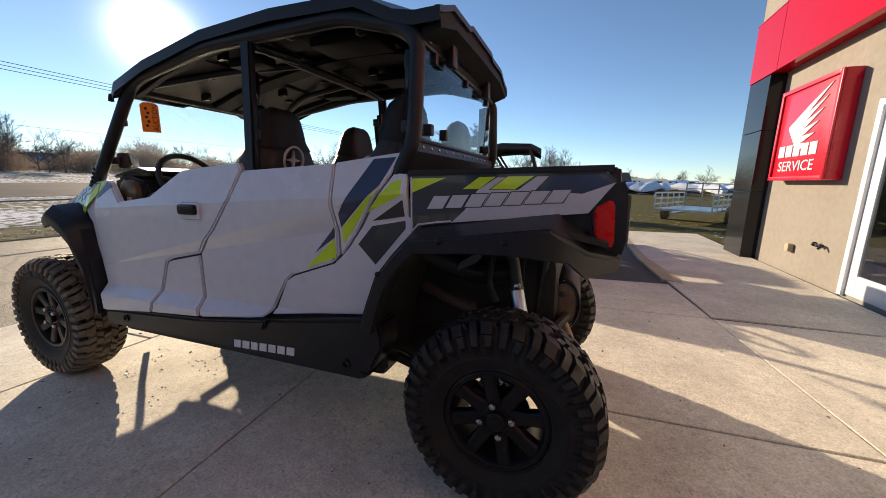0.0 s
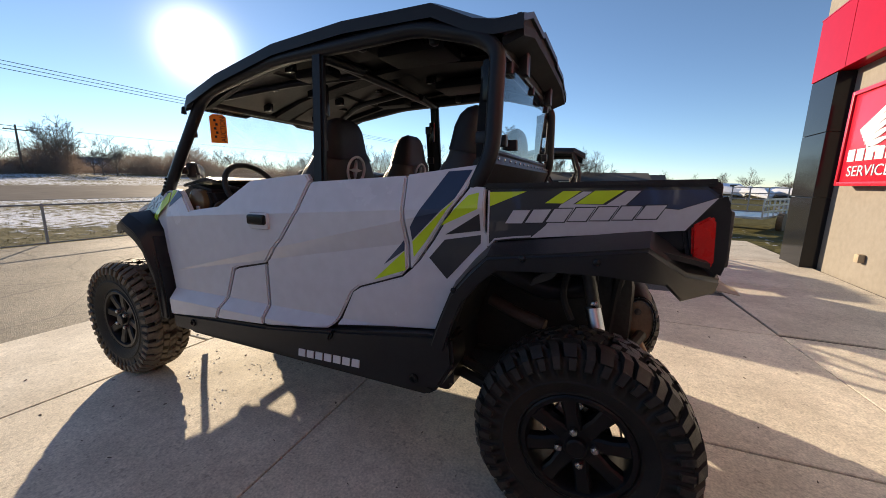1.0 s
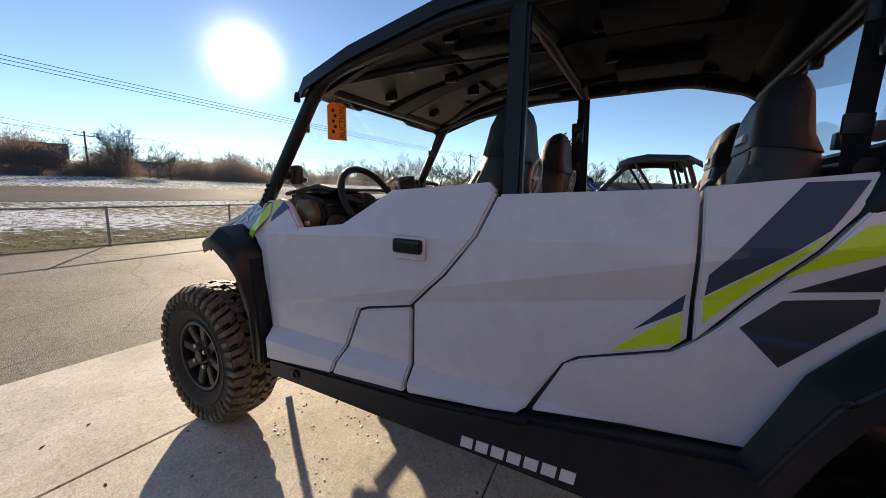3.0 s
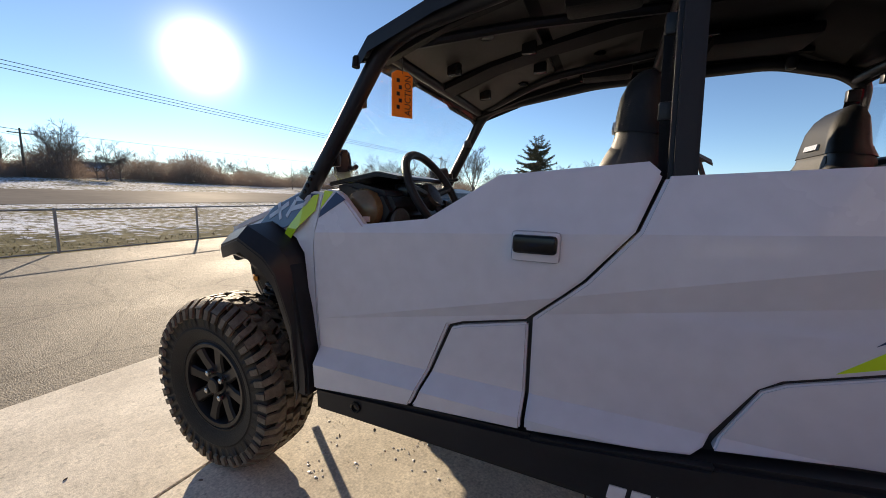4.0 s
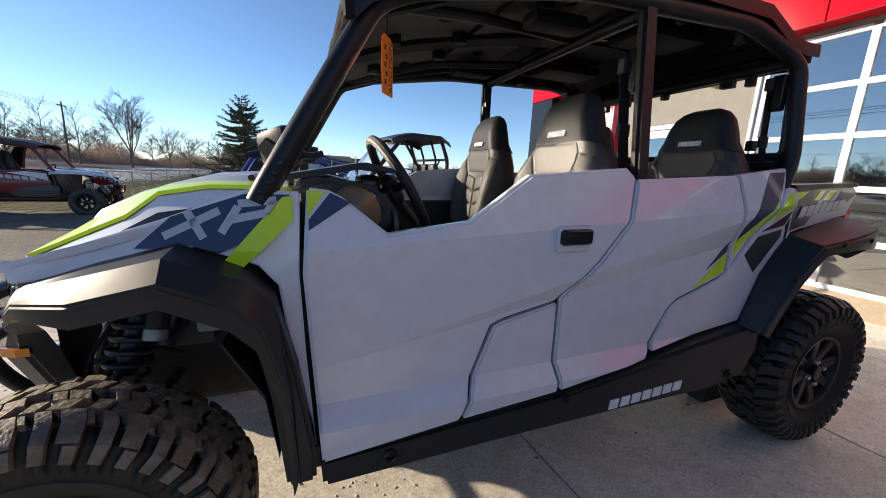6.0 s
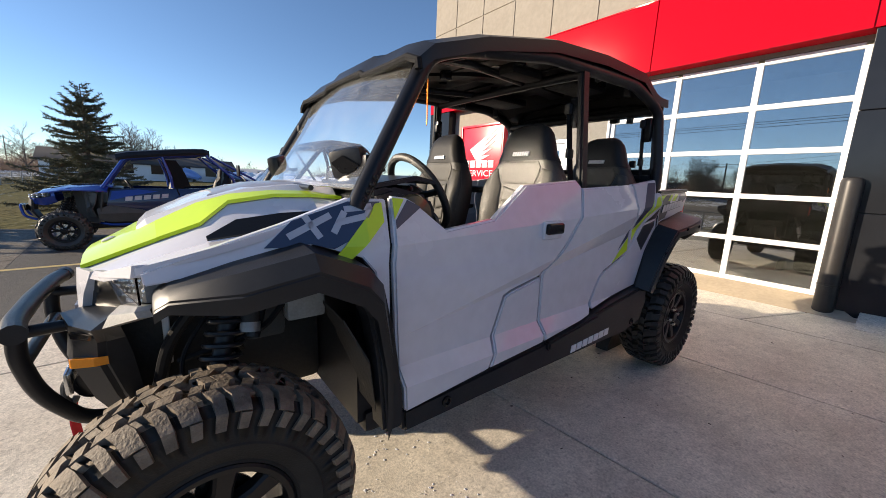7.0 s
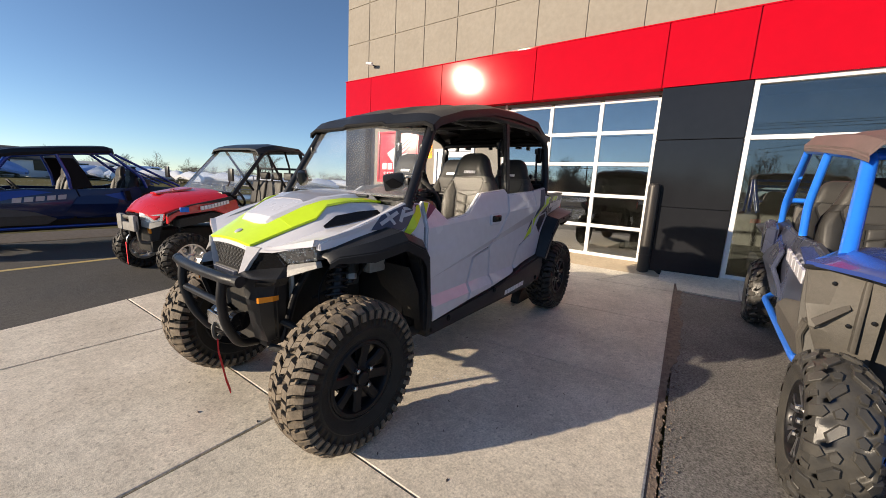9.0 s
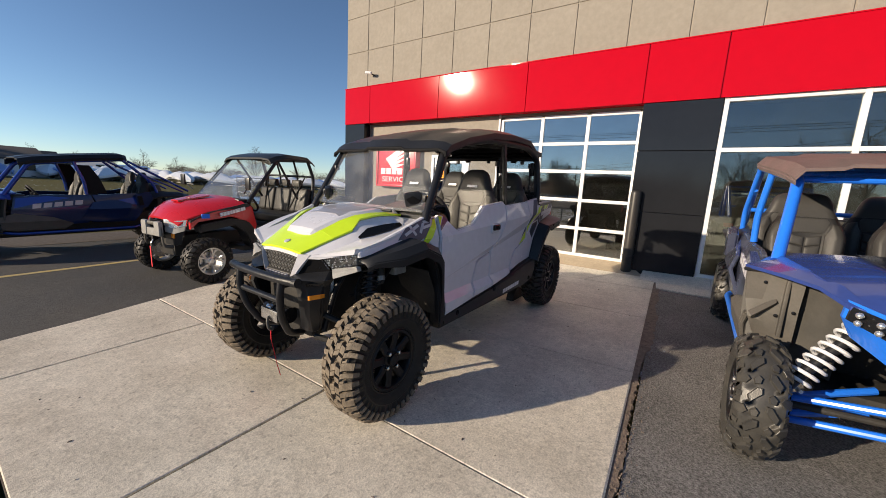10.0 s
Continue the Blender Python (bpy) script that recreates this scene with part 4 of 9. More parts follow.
# ---- vehicle parts that several vehicles share ----
def tyre_mesh(name, R, half, bead, mat, pitches=24, lug=0.022):
    """A knobbly off-road tyre about the y axis, moulded as one skin: carcass, shoulder lugs that wrap on to the
    sidewall, and staggered centre blocks."""
    bm = fresh()
    crown = R - lug
    prof = [(bead - 0.004, -0.60), (bead, -0.74), (bead + 0.010, -0.86), (bead + 0.018, -0.84), (bead + 0.05, -0.99), (crown - 0.105, -1.04), (crown - 0.100, -1.015), (crown - 0.062, -1.02),
            (crown - 0.022, -0.985), (crown - 0.005, -0.74), (crown - 0.001, -0.46), (crown, -0.17)]
    n0 = len(prof)
    prof = prof + [(r, -h) for r, h in prof[::-1]]
    cols, rows = pitches * 4, len(prof)
    step = math.tau / cols
    ring = []
    for i in range(cols):
        line = []
        for r, h in prof:
            a = step * (i + (1.5 * (1 - abs(h)) + 0.6 * math.sin(9 * h) if abs(h) < 0.99 and r > crown - 0.03 else 0.0))
            line.append(bm.verts.new((r * math.cos(a), h * half, r * math.sin(a))))
        ring.append(line)
    cell = [[bm.faces.new((ring[i][k], ring[(i + 1) % cols][k], ring[(i + 1) % cols][(k + 1) % rows], ring[i][(k + 1) % rows])) for k in range(rows)] for i in range(cols)]

    def raise_block(cells, h, taper, side=0.0):
        got = bmesh.ops.extrude_face_region(bm, geom=[cell[i % cols][k] for i, k in cells])["geom"]
        vs = [v for v in got if isinstance(v, bmesh.types.BMVert)]
        mid = sum((v.co for v in vs), Vector()) / len(vs)
        for v in vs:
            out = Vector((v.co.x, 0, v.co.z)).normalized()
            wrap = max(0.0, abs(v.co.y) / half - 0.9) * 10
            v.co = mid + (v.co - mid) * taper + out * h * (1 - 0.75 * min(1.0, wrap)) + Vector((0, side * min(1.0, wrap) * 0.011, 0))
        for f in {f for v in vs for f in v.link_faces}:
            f.material_index = 1
    k0 = n0 - 5
    for line in cell:
        for k in range(n0 - 3, rows - n0 + 2):
            line[k].material_index = 1
    for p in range(pitches):
        for s in (-1, 1):
            o = p * 4 + (0 if s < 0 else 2)
            low, long = (lambda k: k if s < 0 else rows - 2 - k), p % 2
            lugs = [low(k) for k in (range(k0, k0 + 3) if long else range(k0 + 1, k0 + 3))]
            raise_block([(o + d, k) for d in ((0, 1) if long else (0, 1, 2)) for k in lugs], lug * (1.0 if p % 3 else 0.88), 0.95, s)
            if not long:
                raise_block([(o + d, low(k0)) for d in (0, 1)], lug * 0.7, 0.90, s)
            raise_block([(o + 2 + d, low(k0 + 3)) for d in ((0, 1) if long else (0, 1, 2))], lug * 0.95, 0.93)
            if long:
                raise_block([(o + 3, low(k0 + 2))], lug * 0.8, 0.82)
        raise_block([(p * 4 + d, n0 - 1) for d in ((0, 1) if p % 2 else (1, 2, 3))], lug * 0.9, 0.86)
    me = finish(name, bm, SIDEWALL, 30)
    me.materials.append(mat)
    return me


def island_tyre_mesh(name, R, half, bead, mat, pitches=13, lug=0.017):
    """A rounded mud tyre: pointed shoulder lugs and pairs of slanted islands on a bare carcass."""
    bm = fresh()
    crown = R - lug
    prof = [(bead, -half * 0.72), (bead + 0.012, -half * 0.80), (bead + 0.05, -half * 0.98), (crown - 0.085, -half * 1.03), (crown - 0.055, -half * 0.98), (crown - 0.026, -half * 0.82), (crown - 0.008, -half * 0.5), (crown - 0.002, -half * 0.25), (crown, 0)]
    prof = prof + [(r, -h) for r, h in prof[-2::-1]]
    lathe(bm, prof + [(bead - 0.004, half * 0.6), (bead - 0.004, -half * 0.6)], 72, "y", closed=True)
    carcass = list(bm.verts)

    def surf(w):
        return crown - 0.050 * (abs(w) / half) ** 2.6

    def island(o, outline, h):
        n = len(outline)
        am, wm = sum(p[0] for p in outline) / n, sum(p[1] for p in outline) / n
        rings = []
        for k, hh in ((1.06, -0.008), (0.97, h * 0.85), (0.86, h)):
            ring = []
            for a, w in outline:
                aa, ww = o + (am + (a - am) * k) / R, wm + (w - wm) * k
                r = surf(ww) + hh
                ring.append(bm.verts.new((r * math.cos(aa), ww, r * math.sin(aa))))
            rings.append(ring)
        bm.faces.new(rings[2])
        for u, v in zip(rings, rings[1:]):
            for j in range(n):
                bm.faces.new((u[j], u[(j + 1) % n], v[(j + 1) % n], v[j]))
        # its root in the carcass
        foot = rings[0][0].co
        bm.faces.new((rings[0][0], rings[0][1], min(carcass, key=lambda q: (q.co - foot).length_squared)))

    step = math.tau / pitches
    p = step * R
    for i in range(pitches):
        for s in (-1, 1):
            o = i * step + (0 if s < 0 else step * 0.5)
            q = 1.0 if i % 2 else 0.82
            island(o, [(-0.15 * p, s * half * 1.02), (0.15 * p, s * half * 1.02), (0.17 * p, s * half * (0.74 - 0.06 * q)), (0.02 * p, s * half * (0.66 - 0.12 * q)), (-0.13 * p, s * half * 0.70)], lug)
            island(o + step * 0.5, [(-0.20 * p, s * half * 0.52), (0.0 * p, s * half * 0.62), (0.30 * p, s * half * 0.30), (0.30 * p, s * half * 0.12), (0.12 * p, s * half * 0.10)], lug)
            island(o + step * 0.02, [(-0.12 * p, s * half * 0.40), (0.04 * p, s * half * 0.46), (0.16 * p, s * half * 0.28), (0.06 * p, s * half * 0.14), (-0.10 * p, s * half * 0.20)], lug * 0.9)
            island(o + step * 0.5, [(-0.10 * p, s * half * 0.98), (0.10 * p, s * half * 0.98), (0.08 * p, s * half * 0.80), (-0.08 * p, s * half * 0.80)], lug * 0.7)
    return finish(name, bm, mat, 28)


SPOKES = {}


def rim_mesh(name, bead, half, mat, spokes=8, twist=0.0, fork=False, bright=None):
    """A cast wheel: barrel, lip, tapered spokes and centre."""
    bm = fresh()
    lathe(bm, [(bead - 0.002, -half * 0.80), (bead + 0.008, -half * 0.84), (bead + 0.002, -half * 0.88), (bead - 0.012, -half * 0.86), (bead - 0.020, -half * 0.74), (bead - 0.026, -half * 0.2), (bead - 0.024, half * 0.7), (bead + 0.006, half * 0.8), (bead - 0.006, half * 0.72)], 56, "y", closed=True)
    lathe(bm, [(0.062, -half * 0.30), (0.060, -half * 0.62), (0.050, -half * 0.68), (0.034, -half * 0.70), (0.034, -half * 0.86), (0.028, -half * 0.90), (0.010, -half * 0.905)], 28, "y")
    me = finish(name, bm, mat, 30)
    arms = []
    for da in ((-0.10, 0.10) if fork else (0.0,)):
        bm = fresh()
        c1, s1 = math.cos(da * 2), math.sin(da * 2)
        r0, r1 = 0.045, bead - 0.010
        w0, w1 = (0.030, 0.017) if not fork else (0.012, 0.011)
        q = []
        for r, w, y0, y1, c, s in ((r0, w0, -half * 0.66, -half * 0.30, 1.0, 0.0), (r0 + (r1 - r0) * 0.55, (w0 + w1) / 2, -half * 0.76, -half * 0.42, (1 + c1) / 2, s1 / 2), (r1, w1 + 0.012, -half * 0.80, -half * 0.50, c1, s1)):
            q.append([bm.verts.new((r * c - ww * s, y, r * s + ww * c)) for ww, y in ((-w * 0.7, y0), (w * 0.7, y0), (w, y0 + 0.008), (w, y1), (-w, y1), (-w, y0 + 0.008))])
        for u, v in zip(q, q[1:]):
            for j in range(6):
                bm.faces.new((u[j], u[(j + 1) % 6], v[(j + 1) % 6], v[j])).material_index = 1 if bright and j == 0 else 0
        arm = finish("spoke", bm, mat, 30)
        if bright:
            arm.materials.append(bright)
        arms.append(arm)
    SPOKES[me] = (arms, spokes, twist)
    return me


def nut_mesh():
    return finish("lug_nut", lathe(fresh(), [(0.0145, 0.0), (0.0145, -0.014), (0.012, -0.024), (0.005, -0.027)], 6, "y"), STEEL)


def disc_mesh():
    bm = fresh()
    lathe(bm, [(0.11, 0.0), (0.11, 0.005), (0.05, 0.005), (0.05, 0.0)], 36, "y", closed=True)
    box(bm, -0.12, -0.05, -0.02, 0.03, 0.02, 0.11, bevel=0.01)
    return finish("brake_disc", bm, STEEL, 30)


NUT, DISC = nut_mesh(), disc_mesh()


def wheel(parent, x, y, z, tyre, rim, mat, half, turn=0.0, steer=0.0, nuts=4, label=""):
    """A wheel under a vehicle, its outer face turned to the side on which it stands."""
    ob = part("wheel", rim, mat, parent, label)
    ob.matrix_basis = pose(x, y, z, 0, 0, (0 if y < 0 else 180) + steer) @ pose(0, 0, 0, 0, turn, 0)
    part("tyre", tyre, RUBBER, ob)
    arms, count, twist = SPOKES[rim]
    for i in range(count):
        for arm in arms:
            part("spoke", arm, mat, ob).matrix_basis = pose(0, 0, 0, 0, -math.degrees(math.tau * i / count + twist), 0)
    d = part("brake_disc", DISC, STEEL, ob)
    d.location = (0, -half * 0.15, 0)
    for i in range(nuts):
        a = math.tau * (i + 0.5) / nuts
        n = part("lug_nut", NUT, STEEL, ob)
        n.location = (0.058 * math.cos(a), -half * 0.68, 0.058 * math.sin(a))
    return ob


def shock(parent, top, bottom, body=BLACKP, spring=BLACKP, r=0.042, wire=0.007, turns=7, can=True):
    top, bottom = Vector(top), Vector(bottom)
    d = top - bottom
    bm = fresh()
    tube(bm, [bottom + d * 0.42, top], 0.026, 14)
    tube(bm, [bottom, bottom + d * 0.5], 0.011, 10)
    for s in (0.04, 0.86):
        tube(bm, [bottom + d * s, bottom + d * (s + 0.03)], r + 0.010, 14)
    sh = part("shock_absorber", bm, body, parent)
    part("spring", coil(fresh(), bottom + d * 0.07, bottom + d * 0.86, r, wire, turns), spring, sh)
    if can:
        part("reservoir", tube(fresh(), [bottom + d * 0.62 + Vector((0.075, 0, 0)), top + Vector((0.08, 0, -0.01))], 0.024, 12), BLACKP, sh)
    return sh


def seat(parent, x, y, z, base_mat, side_mat, cap_mat, lean=14, h=0.62, w=0.46, label="", emblem=None):
    """A bucket seat: cushion, a backrest that tapers from wide shoulders into the headrest, padded insert
    and bolsters, and a dark cap. z: height of the cushion top."""
    st = part("seat", block(-0.25, 0.24, -w / 2, w / 2, -0.13, 0.0, bevel=0.045, seg=3), base_mat, parent, label)
    st.matrix_basis = pose(x, y, z, 0, -6, 0)
    m = pose(0.20, 0, -0.04, 0, lean, 0)
    # height as a part of the whole, half width, front of the bolster, front of the middle, back
    whole = h + 0.115
    prof = [(0.0, 0.205, -0.085, -0.040, 0.075), (0.16, 0.232, -0.098, -0.046, 0.085), (0.36, 0.246, -0.098, -0.050, 0.090), (0.50, 0.246, -0.085, -0.050, 0.088), (0.60, 0.228, -0.064, -0.048, 0.082), (0.69, 0.190, -0.056, -0.052, 0.076), (0.78, 0.155, -0.062, -0.062, 0.052), (0.86, 0.140, -0.062, -0.062, 0.040), (0.93, 0.122, -0.050, -0.050, 0.030), (0.975, 0.096, -0.030, -0.030, 0.018), (1.0, 0.058, -0.008, -0.008, 0.004)]

    def section(q, grow=0.0):
        u, a, fb, fm, bk_ = q
        zz = u * whole
        a, fb, fm, bk_ = a + grow, fb - grow, fm - grow, bk_ + grow
        return [(fm, 0, zz), (fm, -a * 0.42, zz), (fm * 0.6 + fb * 0.4, -a * 0.56, zz), (fb, -a * 0.72, zz), (fb * 0.85, -a * 0.88, zz), (fb * 0.25, -a, zz), (bk_ * 0.5, -a * 0.98, zz), (bk_ * 0.95, -a * 0.78, zz), (bk_, -a * 0.4, zz), (bk_, 0, zz), (bk_, a * 0.4, zz), (bk_ * 0.95, a * 0.78, zz), (bk_ * 0.5, a * 0.98, zz), (fb * 0.25, a, zz), (fb * 0.85, a * 0.88, zz), (fb, a * 0.72, zz), (fm * 0.6 + fb * 0.4, a * 0.56, zz), (fm, a * 0.42, zz)]

    def shell(rows):
        bm = fresh()
        ring = [[bm.verts.new(p) for p in r] for r in rows]
        n = len(ring[0])
        for a, b in zip(ring, ring[1:]):
            for j in range(n):
                bm.faces.new((a[j], a[(j + 1) % n], b[(j + 1) % n], b[j]))
        bm.faces.new(ring[0][::-1])
        bm.faces.new(ring[-1])
        bmesh.ops.transform(bm, matrix=m, verts=bm.verts)
        return bm
    part("backrest", shell([section(q) for q in prof[:7]]), side_mat, st, smooth=60)
    part("headrest", shell([section(q, 0.004) for q in [(0.715, 0.180, -0.058, -0.056, 0.074)] + prof[6:]]), cap_mat, st, smooth=70)

    def face(u, v):
        """A point on the front: u across as a part of the half width, v up as a part of the whole."""
        for p, q in zip(prof, prof[1:]):
            if v <= q[0]:
                k = (v - p[0]) / (q[0] - p[0])
                row = [Vector(i).lerp(Vector(j), k) for i, j in zip(section(p), section(q))]
                break
        us = [0, 0.42, 0.56, 0.72, 0.88, 1.0]
        for i in range(5):
            if abs(u) <= us[i + 1]:
                k = (abs(u) - us[i]) / (us[i + 1] - us[i])
                r = row[i].lerp(row[i + 1], k)
                return Vector((r.x, abs(r.y) * (1 if u > 0 else -1), r.z))
        return row[5]

    def pad(name, outline, puff, mat):
        """A stitched cushion on the front, puffed towards its middle."""
        c = (sum(p[0] for p in outline) / len(outline), sum(p[1] for p in outline) / len(outline))
        bm = fresh()
        dense = []
        for p, q in zip(outline, outline[1:] + outline[:1]):
            for i in range(4):
                dense.append((p[0] + (q[0] - p[0]) * i / 4, p[1] + (q[1] - p[1]) * i / 4))
        rings = []
        for k, out in ((1.0, -0.006), (0.985, 0.003), (0.90, puff * 0.75), (0.70, puff), (0.35, puff * 1.1)):
            rings.append([bm.verts.new(face(c[0] + (p[0] - c[0]) * k, c[1] + (p[1] - c[1]) * k) + Vector((-out, 0, 0))) for p in dense])
        n = len(dense)
        for a, b in zip(rings, rings[1:]):
            for j in range(n):
                bm.faces.new((a[j], a[(j + 1) % n], b[(j + 1) % n], b[j]))
        bm.faces.new(rings[-1])
        bmesh.ops.transform(bm, matrix=m, verts=bm.verts)
        part(name, bm, mat, st, smooth=50)
    # middle: stacked chevron pads, then a plain yoke and the two bolsters
    for k in range(4):
        z0, z1 = 0.06 + 0.115 * k, 0.17 + 0.115 * k
        for s in (-1, 1):
            pad("insert_pad", [(s * 0.015, z0 - 0.03), (s * 0.40, z0), (s * 0.40, z1), (s * 0.015, z1 - 0.03)], 0.010, base_mat)
    pad("yoke", [(-0.42, 0.535), (0.42, 0.535), (0.66, 0.665), (0.62, 0.705), (-0.62, 0.705), (-0.66, 0.665)], 0.008, base_mat)
    for s in (-1, 1):
        pad("bolster", [(s * 0.45, 0.05), (s * 0.93, 0.07), (s * 0.95, 0.50), (s * 0.93, 0.64), (s * 0.70, 0.655), (s * 0.46, 0.525)], 0.010, base_mat)
    if emblem:
        for k in range(7):
            a = -0.052 + 0.0150 * k
            bm = prism(fresh(), [(a, whole * 0.745), (a + 0.0125, whole * 0.745), (a + 0.0085, whole * 0.745 + 0.020), (a - 0.004, whole * 0.745 + 0.020)], -0.0725, -0.055, plane="yz")
            bmesh.ops.transform(bm, matrix=m, verts=bm.verts)
            part("emblem_bar", bm, emblem, st, smooth=None)
        bm = fresh()
        lathe(bm, [(0.070, 0.088), (0.073, 0.094), (0.070, 0.098), (0.062, 0.098), (0.060, 0.088)], 24, "x", closed=True)
        for k in range(4):
            a = math.tau * k / 4
            prism(bm, [(0.05 * math.cos(a), 0.05 * math.sin(a)), (0.012 * math.cos(a + 0.8), 0.012 * math.sin(a + 0.8)), (0, 0), (0.012 * math.cos(a - 0.8), 0.012 * math.sin(a - 0.8))], 0.080, 0.094, plane="yz")
        bmesh.ops.transform(bm, matrix=m @ pose(0, 0, 0.43), verts=bm.verts)
        part("round_emblem", bm, emblem, st)
    return st


def belt(parent, top, mid, low):
    """A shoulder belt with its buckle tongue."""
    top, mid, low = Vector(top), Vector(mid), Vector(low)
    bm = fresh()
    for a, b in ((top, mid), (mid, low)):
        d = (b - a).normalized()
        s = d.cross(Vector((0, 1, 0))).normalized() * 0.022
        t = d.cross(s).normalized() * 0.0012
        vs = [bm.verts.new(p) for p in (a - s - t, a + s - t, b + s - t, b - s - t, a - s + t, a + s + t, b + s + t, b - s + t)]
        for f in ((0, 1, 2, 3), (7, 6, 5, 4), (0, 4, 5, 1), (1, 5, 6, 2), (2, 6, 7, 3), (3, 7, 4, 0)):
            bm.faces.new([vs[i] for i in f])
    b = part("seat_belt", bm, WEB, parent, smooth=None)
    part("buckle", block(mid.x - 0.025, mid.x + 0.025, mid.y - 0.008, mid.y + 0.008, mid.z - 0.025, mid.z + 0.02, bevel=0.006), BLACKP, b)
    part("anchor", block(top.x - 0.022, top.x + 0.022, top.y - 0.014, top.y + 0.014, top.z - 0.02, top.z + 0.03, bevel=0.006), BLACKP, b)


def steering_wheel(parent, x, y, z, r=0.17, tilt=62, mat=SEATB):
    bm = fresh()
    n, k = 40, 10
    ring = [[bm.verts.new(((r + 0.016 * math.cos(b)) * math.cos(a), (r + 0.016 * math.cos(b)) * math.sin(a), 0.016 * math.sin(b))) for b in (math.tau * j / k for j in range(k))] for a in (math.tau * i / n for i in range(n))]
    for i in range(n):
        for j in range(k):
            bm.faces.new((ring[i][j], ring[(i + 1) % n][j], ring[(i + 1) % n][(j + 1) % k], ring[i][(j + 1) % k]))
    for a in (0.15, math.pi - 0.15, -math.pi / 2):
        tube(bm, [(0.03 * math.cos(a), 0.03 * math.sin(a), -0.02), (r * math.cos(a), r * math.sin(a), 0)], 0.014, 8)
    lathe(bm, [(0.055, -0.04), (0.055, -0.01), (0.045, 0.0), (0.02, 0.004)], 20, "z")
    sw = part("steering_wheel", bm, mat, parent)
    sw.matrix_basis = pose(x, y, z, 0, tilt, 0) @ pose(0, 0, 0, 0, 0, 90)
    col = tube(fresh(), [(0, 0, -0.03), (0, 0, -0.32)], 0.025, 12)
    part("column", col, BLACKP, sw)
    return sw


# ---- the side-by-side vehicle in the middle ----
TILT = pose(0, 0, 0, 0, -1.146, 0)
utv = thing("side_by_side", "four-seat off-road side-by-side in pale grey with lime stripes and black roof", "off-road vehicle", TILT)
# front tread tan as in sun, rear near black as in shade, by colour
TYRE_A = tyre_mesh("tyre", 0.373, 0.118, 0.182, RUBBER, 42, 0.016)
TYRE_E = tyre_mesh("tyre", 0.367, 0.118, 0.182, DARKRUB, 40, 0.020)
RIM_A = rim_mesh("wheel", 0.180, 0.118, RIMM, 8)
for wx in (0.0, -2.743):
    for wy in (-0.625, 0.625):
        wheel(utv, wx, wy, 0.371 if wx else 0.366, TYRE_A if wx else TYRE_E, RIM_A, RIMM, 0.118, 11 if wx else 33)


def crease(x):
    return 0.815 + 0.17 * (x + 1.74)


def body_y(x, z):
    """How far the left flank stands out: shoulder, rising crease and kicked-out skirt."""
    d = 0.034 * min(1.0, max(0.0, (x + 2.2)) / 1.2)
    lo, hi = crease(x), crease(x) + 0.062 * max(0.0, x + 2.2)
    y = -0.672
    if z >= hi:
        y -= d
    elif z > lo:
        y -= d * (z - lo) / (hi - lo)
    top = 1.045 + 0.055 * (x + 2.2)
    if z > top:
        y += (z - top) * 0.34
    if z < 0.635:
        y -= min(1.0, (0.635 - z) / 0.055) * 0.044
    return y + d * 0.5


FOLDS = [(-2.2, crease(-2.2), 0, crease(0)), (-2.2, crease(-2.2), 0, crease(0) + 0.062 * 2.2), (-2.2, 1.045, 0, 1.166), (-3, 0.635, 1, 0.635), (-3, 0.58, 1, 0.58)]
F_DOOR = [(-2.198, 0.492), (-1.815, 0.525), (-1.80, 0.555), (-1.705, 0.795), (-1.66, 0.812), (-1.475, 0.848), (-1.335, 0.975), (-1.228, 1.105), (-1.179, 1.240), (-1.208, 1.268), (-1.575, 1.238), (-1.782, 1.108), (-2.014, 1.080), (-2.125, 1.172), (-2.155, 1.187), (-2.205, 1.193), (-2.222, 0.99), (-2.212, 0.77)]
F_LOW = [(-1.80, 0.528), (-1.468, 0.548), (-1.468, 0.836), (-1.66, 0.797), (-1.69, 0.785), (-1.787, 0.55)]
R_DOOR = [(-1.452, 0.548), (-1.07, 0.592), (-1.045, 0.61), (-0.955, 0.765), (-0.915, 0.795), (-0.705, 0.865), (-0.672, 0.90), (-0.680, 1.256), (-1.168, 1.232), (-1.215, 1.105), (-1.322, 0.972), (-1.452, 0.852)]
Q_TOP = [(-0.668, 1.258), (-0.392, 1.290), (-0.425, 1.215), (-0.632, 0.935), (-0.655, 0.905)]
Q_LOW = [(-0.905, 0.785), (-0.695, 0.855), (-0.648, 0.895), (-0.61, 0.935), (-0.405, 1.215), (-0.357, 1.212), (-0.357, 1.060), (-0.31, 1.015), (-0.425, 0.858), (-0.485, 0.672), (-1.02, 0.612), (-0.945, 0.76)]
BED = [(-0.345, 1.208), (0.300, 1.222), (0.338, 1.192), (0.258, 1.088), (-0.250, 1.040), (-0.320, 1.028), (-0.345, 1.000)]


def bed_y(x, z):
    """The bed narrows towards the tailgate."""
    return -0.662 + 0.135 * max(0.0, x + 0.345)


def narrowed(bm):
    """Draws a part of the tail in with the bed."""
    for v in bm.verts:
        v.co.y *= bed_y(v.co.x, 0) / -0.690
    return bm


def decal(name, pts, mat, parent, side, yfun=body_y, cuts=FOLDS, lift=0.0016, label=""):
    return part(name, skin(pts, yfun, cuts, 0.0022, side, 0, lift), mat, parent, label, smooth=None)


